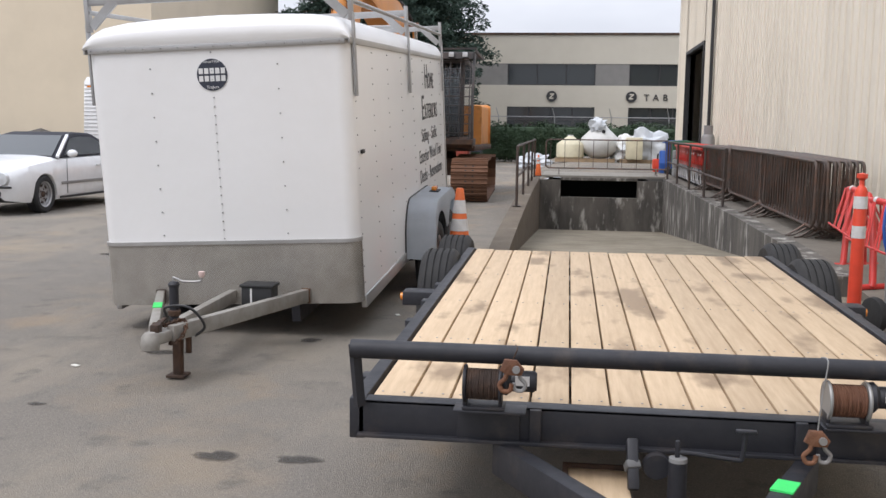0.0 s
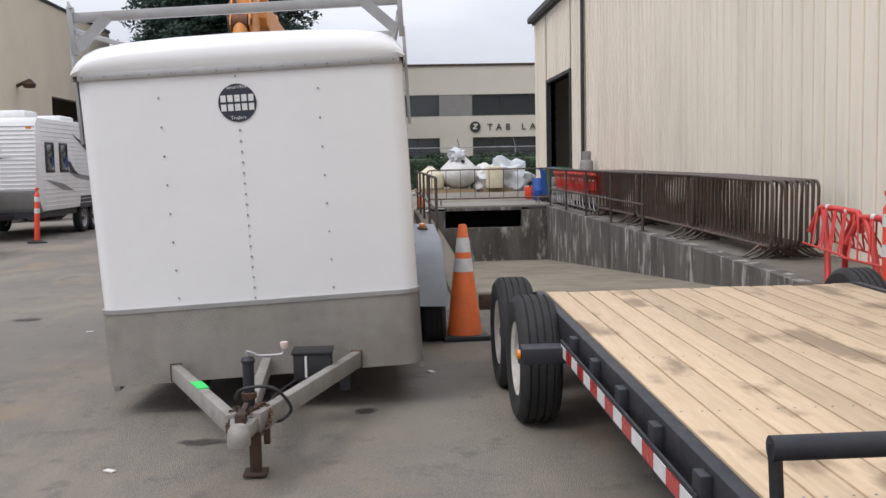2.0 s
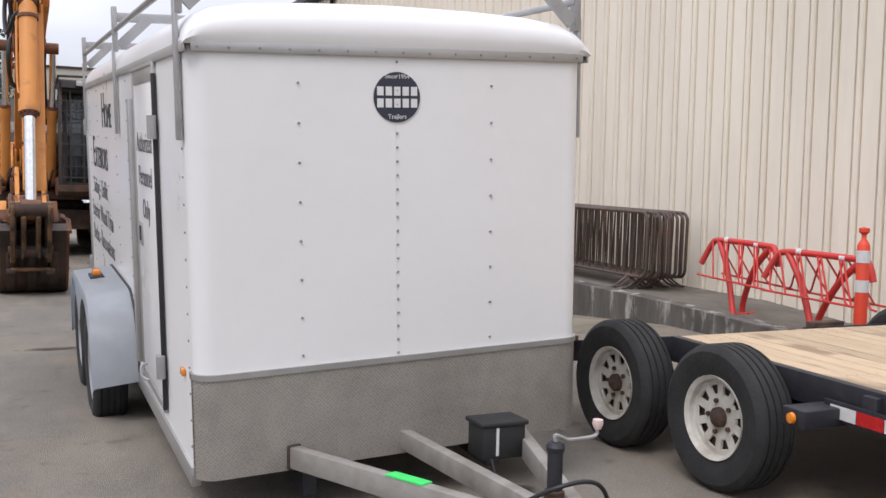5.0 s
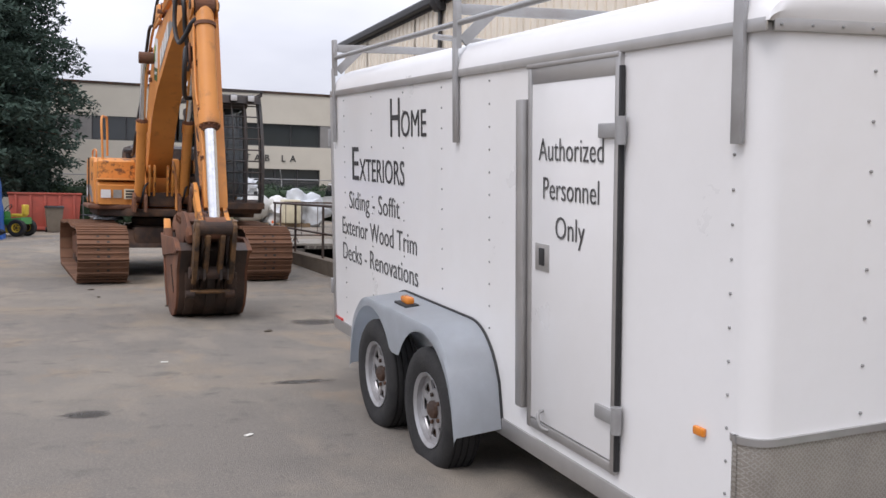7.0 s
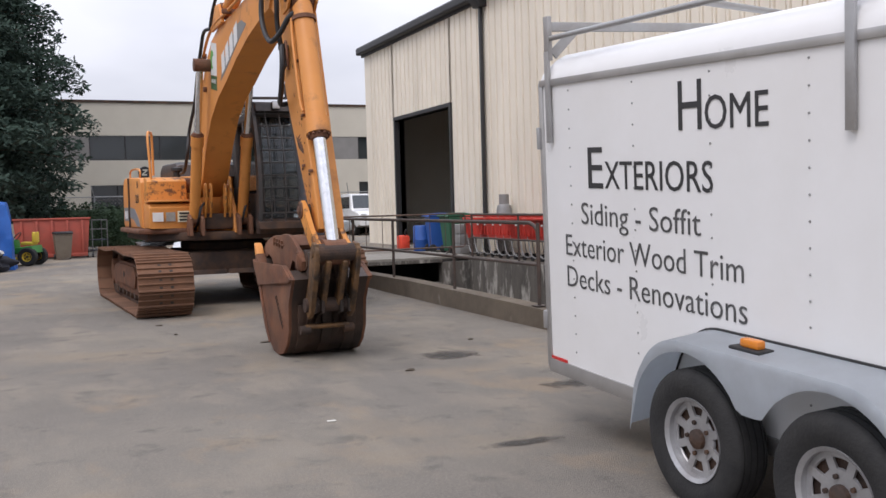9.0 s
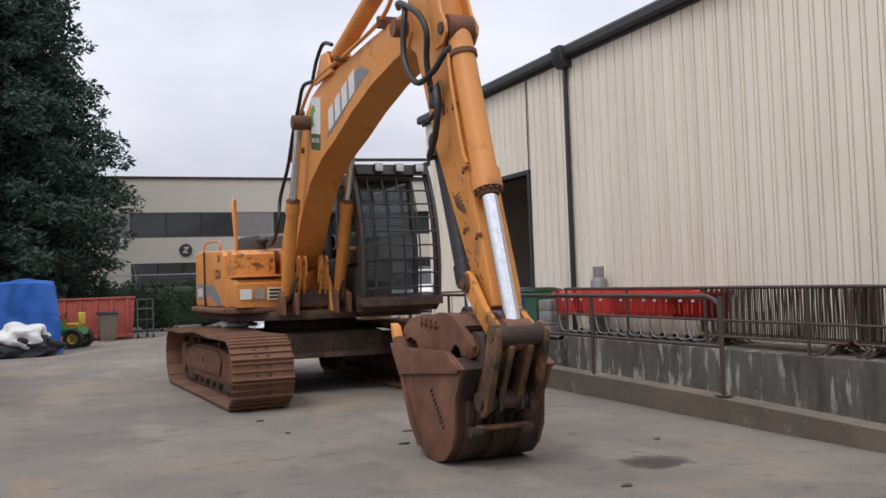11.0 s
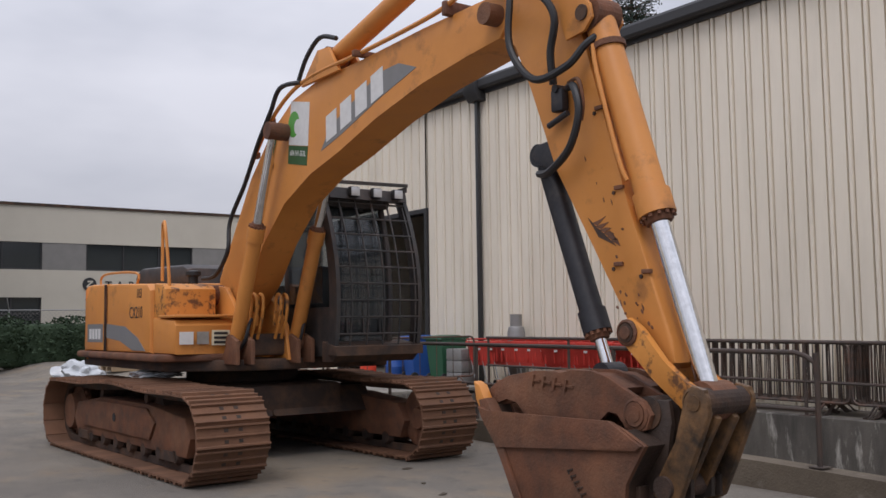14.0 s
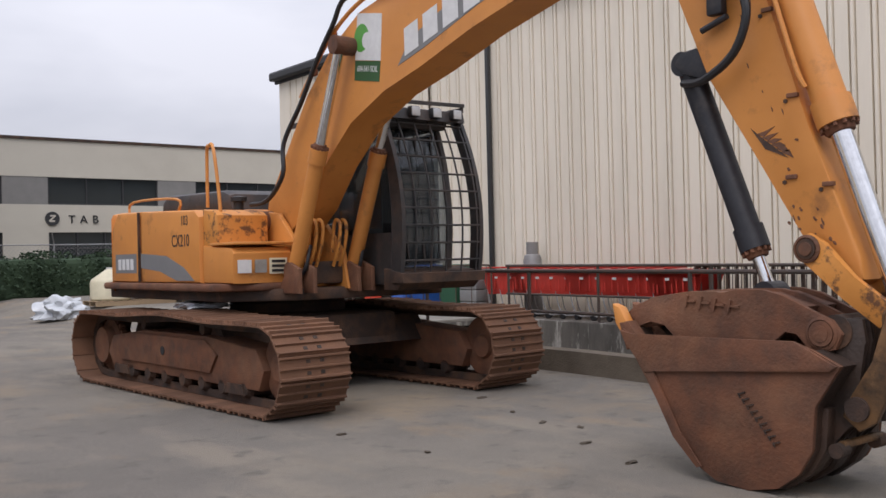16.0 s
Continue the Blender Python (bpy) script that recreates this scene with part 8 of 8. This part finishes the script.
# things under the tree
TP = thing("tarped_pile", pose(-6.4, 37.4, 0), "pile of goods under a bright blue tarpaulin", "tarp")
bm = box((0, 0, 0.97), (3.2, 2.2, 1.94))
bmesh.ops.subdivide_edges(bm, edges=bm.edges[:], cuts=30, use_grid_fill=True)
for v in bm.verts:
    u = v.co.z / 1.94
    v.co.x *= 1.10 - 0.10 * u
    v.co.y *= 1.10 - 0.10 * u
    sag = 0.08 * (abs(v.co.x) / 1.6) ** 3 - 0.06 * v.co.x + 0.10 * (abs(v.co.y) / 1.1) ** 3
    if u > 0.5:
        v.co.z -= sag * u
    v.co += Vector((0.09 * noise.noise(v.co * 1.6), 0.09 * noise.noise(v.co * 1.6 + Vector((5, 0, 0))), 0.10 * noise.noise(v.co * 1.3 + Vector((0, 9, 0))) * u))
    v.co.y += 0.05 * math.sin(v.co.x * 11 + 3 * noise.noise(v.co)) * (1 - u * 0.5)
    v.co.x += 0.05 * math.sin(v.co.y * 9 + 3 * noise.noise(v.co)) * (1 - u * 0.5)
    v.co.z = max(0, v.co.z)
part("tarpaulin", bm, BLUETARP, TP)
SH = thing("white_sheet", pose(-5.65, 35.4, 0), "crumpled white sheet over a dark bundle", "sheet")
part("wrapped_load", blob((0, 0, 0.2), (0.95, 0.6, 0.42), 0.25, 2, 4, flat=0.0), SOFTTOP, SH)
part("sheet", blob((0.05, -0.1, 0.5), (0.72, 0.5, 0.34), 0.20, 1.7, 4), WHITEBAG, SH)
DP = thing("dumpster", pose(-3.45, 43.6, 0), "faded red steel dumpster with ribbed sides", "dumpster")
part("body", prism([(-1.15, 0.12), (1.15, 0.12), (1.25, 1.38), (-1.25, 1.38)], -0.7, 0.7, "y", 0.015), DUMPRED, DP)
for k in range(5):
    part("rib", box((-1.0 + 0.5 * k, -0.73, 0.75), (0.08, 0.07, 1.2), 0.01), DUMPRED, DP)
part("rim", box((0, 0, 1.40), (2.56, 1.5, 0.07), 0.015), DUMPRED, DP)
part("rail", box((0, -0.72, 0.12), (2.3, 0.1, 0.12), 0.01), DUMPRED, DP)
wheelie_bin(pose(-3.15, 42.0, 0, 0, 0, 5), mat("weathered_tan_plastic", (0.20, 0.165, 0.125), 0.7, scale=5, stain=(0.08, 0.06, 0.045), samount=0.6), "weathered tan bin with a black lid standing before the dumpster", BLACKRUB)
MW = thing("riding_mower", pose(-4.7, 38.9, 0, 0, 0, -112), "small green garden tractor with yellow wheels", "mower")
part("hood", prism([(-0.55, 0.35), (-0.6, 0.62), (-0.5, 0.74), (0.15, 0.80), (0.2, 0.35)], -0.24, 0.24, "x", 0.06), GREENPAINT, MW)
part("rear_deck", prism([(0.1, 0.35), (0.15, 0.56), (0.75, 0.62), (0.82, 0.4)], -0.42, 0.42, "x", 0.06), GREENPAINT, MW)
bm = box((0, 0.52, 0.68), (0.4, 0.4, 0.1), 0.04)
box((0, 0.72, 0.86), (0.4, 0.1, 0.34), 0.04, bm)
part("seat", bm, YELLOW, MW)
part("steering_wheel", tube([(0.17 * math.cos(a), 0.16 + 0.1 * math.sin(a), 0.9 + 0.12 * math.sin(a)) for a in [k * math.pi / 8 for k in range(16)]], 0.016, 6, closed=True), BLACKRUB, MW)
part("mower_deck", box((0, 0.1, 0.18), (0.9, 0.7, 0.14), 0.04), YELLOW, MW)
for s in (-1, 1):
    wheel(MW, (s * 0.40, 0.62, 0.28), 0.28, 0.24, YELLOW, 5, s, rimr=0.5)
    wheel(MW, (s * 0.34, -0.38, 0.19), 0.19, 0.15, YELLOW, 5, s, rimr=0.5)
RC = thing("stock_cart", pose(-1.95, 43.2, 0, 0, 0, 10), "dark steel stock cart with shelves", "cart")
for sx in (-0.26, 0.26):
    for sy in (-0.4, 0.4):
        part("post", rod((sx, sy, 0.1), (sx, sy, 1.35), 0.018, seg=6), GREYPLASTIC, RC)
        part("caster", lathe([(0.001, -0.02), (0.07, -0.02), (0.07, 0.02), (0.001, 0.02)], (sx, sy, 0.07), "x", 12), BLACKRUB, RC)
for z in (0.25, 0.62, 1.0, 1.33):
    part("shelf", box((0, 0, z), (0.54, 0.84, 0.03)), NAVY if z < 0.7 else GREYPLASTIC, RC, smooth=False)
BC = thing("skip_bin", pose(-9.9, 42.3, 0), "dark blue steel skip bin", "skip")
part("body", prism([(-0.85, 0.05), (0.85, 0.05), (0.95, 1.15), (-0.95, 1.15)], -0.6, 0.6, "y", 0.02), BLUEPLASTIC, BC)
part("rim", box((0, 0, 1.16), (1.96, 1.26, 0.06), 0.01), BLUEPLASTIC, BC)
BT = thing("board_stack", pose(-8.35, 41.8, 0), "leaning stack of weathered boards", "boards")
for k in range(4):
    part("board", box((0, 0.07 * k, 0.62), (1.0, 0.05, 1.24), 0.0, m=pose(0, 0, 0, -6)), PALLET, BT, smooth=False)

# rubble bank at the foot of the stucco building
RB = new("rubble_bank")
tagged(RB, "low bank of dark broken rocks along the stucco wall", "rocks", kind="stuff")
bm = bmesh.new()
rg = random.Random(5)
for k in range(260):
    x = rg.uniform(-26, -9.5)
    y = rg.uniform(30.2, 31.9)
    s = rg.uniform(0.18, 0.42)
    z = rg.uniform(0, 1.25) * (y - 29.8) / 2
    blob((x, y, z + s * 0.4), (s * 1.3, s, s * 0.8), 0.22, 1.8, 1, bm)
part("rocks", bm, WALLCON, RB, smooth=False)

# hedge, wire fence, parked pickup
def leaf_mass(name, spots, n, size, material, label, category, seed, parent=None, kind="stuff", slim=0.28):
    """Many small leaf blades, each a bent pair of triangles, gathered round the spots (centre, radii)."""
    rg = random.Random(seed)
    verts, faces = [], []
    weights = [s[1][0] * s[1][2] for s in spots]
    for _ in range(n):
        c, r = rg.choices(spots, weights)[0]
        while True:
            d = Vector((rg.uniform(-1, 1), rg.uniform(-1, 1), rg.uniform(-1, 1)))
            if 0.3 < d.length < 1:
                break
        d = d.normalized() * d.length ** 0.4
        p = Vector((c[0] + d.x * r[0], c[1] + d.y * r[1], c[2] + d.z * r[2]))
        a = Vector((rg.uniform(-1, 1), rg.uniform(-1, 1), rg.uniform(-0.7, 0.5))).normalized()
        b = a.orthogonal().normalized()
        b = (Matrix.Rotation(rg.uniform(0, 6.28), 3, a) @ b)
        s = size * rg.uniform(0.6, 1.4)
        k = len(verts)
        verts += [p, p + a * s * 0.5 + b * s * slim, p + a * s, p + a * s * 0.5 - b * s * slim]
        faces += [(k, k + 1, k + 2), (k, k + 2, k + 3)]
    me = bpy.data.meshes.new(name)
    me.from_pydata([tuple(v) for v in verts], [], faces)
    me.materials.append(material)
    ob = new(name, me)
    if parent:
        ob.parent = parent
        return ob
    return tagged(ob, label, category, kind=kind)


spots = [((x + 0.2 * math.sin(3 * x), 49.0 + 0.15 * math.sin(5 * x), 1.05 + 0.10 * math.sin(2.3 * x)), (0.75, 0.75, 0.95)) for x in [-3.0 + 0.55 * k for k in range(27)]]
leaf_mass("hedge", spots, 26000, 0.13, HEDGE, "dense clipped green hedge before the wire fence", "hedge", 7)
bm = bmesh.new()
span((-3.4, 48.55, 0.2), (11.6, 49.45, 1.75), 0.2, bm)
tagged(link("hedge_core", bm, HEDGE), "shaded inner mass of the hedge", "hedge", kind="stuff")
FN = thing("wire_fence", pose(0, 51.0, 0), "grey chain-link fence with steel posts", "fence")
for k in range(14):
    x = -16 + 2.9 * k
    part("post", rod((x, 0, 0), (x, 0, 2.32), 0.03, seg=8), GALV, FN)
    part("barb_arm", rod((x, 0, 2.3), (x - 0.12, -0.2, 2.75), 0.02, seg=6), GALV, FN)
part("top_rail", rod((-16, 0, 2.3), (22, 0, 2.3), 0.022, seg=8), GALV, FN)
bm = bmesh.new()
x = -16.0
while x < 22:
    for s in (-1, 1):
        beam((x, 0, 0.05) if s > 0 else (x + 1.0, 0, 0.05), (x + 2.2, 0, 2.28) if s > 0 else (x - 1.2, 0, 2.28), 0.005, 0.005, bm)
    x += 0.16
part("mesh", bm, GALV, FN, "thin chain-link wires", False)

prof = [(0.0, 0.42), (0.02, 0.85), (0.3, 1.0), (1.2, 1.08), (3.0, 1.1), (5.2, 1.1), (5.3, 0.5), (5.1, 0.4)]
prof = prof + list(reversed(arch(4.25, 0.42, 0.33))) + [(3.6, 0.34), (1.5, 0.34)] + list(reversed(arch(0.95, 0.42, 0.33))) + [(0.4, 0.36)]
cabin = [(1.2, 1.07), (1.75, 1.72), (2.1, 1.78), (3.3, 1.76), (3.5, 1.07)]
PK, _, _ = rest_car("pickup_truck", pose(9.3, 44.2, 0.36, 0, 0, 0), "white pickup truck parked beyond the dock", CARWHITE, prof, cabin, None, 1.9, 0.38, CARWHITE, None, 0.16)
for s in (-1, 1):
    for wy in (0.95, 4.25):
        wheel(PK, (s * 0.82, wy, 0.38), 0.38, 0.24, RIMGREY, 6, s)
bm = bmesh.new()
vs = [bm.verts.new(v) for v in ((-0.78, 1.27, 1.12), (0.78, 1.27, 1.12), (0.68, 1.72, 1.68), (-0.68, 1.72, 1.68))]
bm.faces.new(vs)
bmesh.ops.translate(bm, vec=(0, -0.02, 0.02), verts=bm.verts)
bmesh.ops.solidify(bm, geom=bm.faces[:], thickness=0.006)
part("windscreen", bm, PANE, PK, "grey windscreen", False)
for s in (-1, 1):
    bm = bmesh.new()
    vs = [bm.verts.new((s * (0.88 - 0.16 * (z - 1.07) / 0.7 + 0.012), y, z)) for y, z in ((1.5, 1.14), (1.85, 1.64), (3.2, 1.64), (3.35, 1.14))]
    bm.faces.new(vs)
    bmesh.ops.solidify(bm, geom=bm.faces[:], thickness=0.006)
    part("side_window", bm, PANE, PK, "tinted side glass", False)
    part("headlamp", box((s * 0.75, 0.0, 0.82), (0.24, 0.05, 0.18), 0.02), LAMPLENS, PK)

# ---- trees ----


def conifer(name, m, H, R, z0, seed, label, n_leaf=70000):
    """A tall conifer: tapered trunk, drooping limbs in whorls, each limb hung with many small sprays."""
    Tn = thing(name, m, label, "tree")
    rg = random.Random(seed)
    part("trunk", tube([(0, 0, 0), (0.05, 0, H * 0.3), (-0.04, 0.03, H * 0.65), (0, 0, H)], [0.42, 0.3, 0.16, 0.02], 10), BARK, Tn)
    bm = bmesh.new()
    spots = []
    z = z0
    while z < H - 0.3:
        u = (z - z0) / (H - z0)
        rad = R * (1 - u) ** 0.95 * (0.72 + 0.28 * math.sin(min(1, u * 9) * math.pi / 2))
        k = 12 if u < 0.7 else 8
        a0 = rg.uniform(0, 6.28)
        for j in range(k):
            a = a0 + 2 * math.pi * j / k + rg.uniform(-0.25, 0.25)
            r = rad * rg.uniform(0.74, 1.06)
            tip = Vector((r * math.cos(a), r * math.sin(a), z + r * 0.10 - 0.35 * (1 - u)))
            beam_pts = [Vector((0, 0, z)), Vector((0.5 * r * math.cos(a), 0.5 * r * math.sin(a), z + 0.12 * r)), tip]
            tube(beam_pts, [0.06, 0.04, 0.012], 5, bm)
            for t in (0.22, 0.4, 0.56, 0.72, 0.86, 1.0):
                p = beam_pts[0].lerp(beam_pts[1], t * 2) if t < 0.5 else beam_pts[1].lerp(beam_pts[2], t * 2 - 1)
                s = (0.55 + 0.35 * (1 - u)) * (1.1 - 0.35 * t) * rg.uniform(0.8, 1.2)
                spots.append(((p.x, p.y, p.z - 0.15 * s), (s * 0.85, s * 0.85, s * 0.55)))
        z += 0.55 + 0.25 * (1 - u)
    tagged(part("branchwork", bm, BARK, Tn), kind="stuff")
    leaf_mass("crown", spots, n_leaf, 0.26, GREENTREE, "", "", seed, Tn, slim=0.16)
    return Tn


conifer("conifer_tree", pose(-7.0, 47.5, 0), 22.5, 5.9, 1.9, 11, "tall dense dark green conifer at the yard's edge", 270000)
conifer("conifer_tree", pose(36.0, 51.0, 0), 27.0, 5.0, 4.0, 12, "dark green conifer rising behind the warehouse roof", 20000)

# ---- marks and litter on the ground ----


def flat_patch(name, c, rx, ry, seed, material, label, category):
    rg = random.Random(seed)
    pts = []
    for k in range(22):
        a = 2 * math.pi * k / 22
        q = 1 + 0.9 * noise.noise(Vector((math.cos(a) * 1.5, math.sin(a) * 1.5, seed * 3.1 + 0.4)))
        pts.append((c[0] + rx * q * math.cos(a), c[1] + ry * q * math.sin(a)))
    bm = prism(pts, rise(*c) + 0.0015, rise(*c) + 0.004, "z")
    return tagged(link(name, bm, material), label, category, kind="structure")


for k, (c, rx, ry) in enumerate((((-0.41, 15.0), 0.36, 0.27), ((0.52, 4.47), 0.16, 0.09), ((0.91, 4.5), 0.13, 0.06), ((0.32, 6.9), 0.10, 0.08), ((-0.67, 5.1), 0.08, 0.04), ((-1.55, 11.6), 0.3, 0.11), ((-3.1, 10.9), 0.2, 0.09), ((-0.3, 13.1), 0.5, 0.16), ((-0.55, 6.35), 0.14, 0.08))):
    flat_patch("oil_stain", c, rx, ry, k, OIL, "dark oil stain soaked into the asphalt", "stain")
rg = random.Random(9)
for k, (x, y) in enumerate(((-1.2, 18.6), (-1.15, 18.2), (-2.7, 18.3), (-1.6, 17.7), (-2.76, 19.4), (-1.0, 19.2), (-0.6, 20.1), (-1.9, 17.0), (0.1, 15.9), (-1.2, 14.4))):
    tagged(link("dirt_clod", blob((x, y, 0.008), (rg.uniform(0.02, 0.07), rg.uniform(0.02, 0.04), 0.010), 0.5, 4, 2, flat=0.0), SOIL), "dark clod of dried mud on the asphalt", "dirt", "mud clods")
for k, (x, y) in enumerate(((-2.43, 12.76), (-2.24, 10.05), (-1.0, 10.9), (0.75, 7.9), (-0.9, 5.9), (0.2, 3.7))):
    tagged(link("paper_scrap", box((x, y, 0.006), (0.06, 0.03, 0.006), 0.001, m=pose(0, 0, 0, 0, 0, 37 * k)), PAPER), "small scrap of pale litter on the asphalt", "litter", "litter scraps")
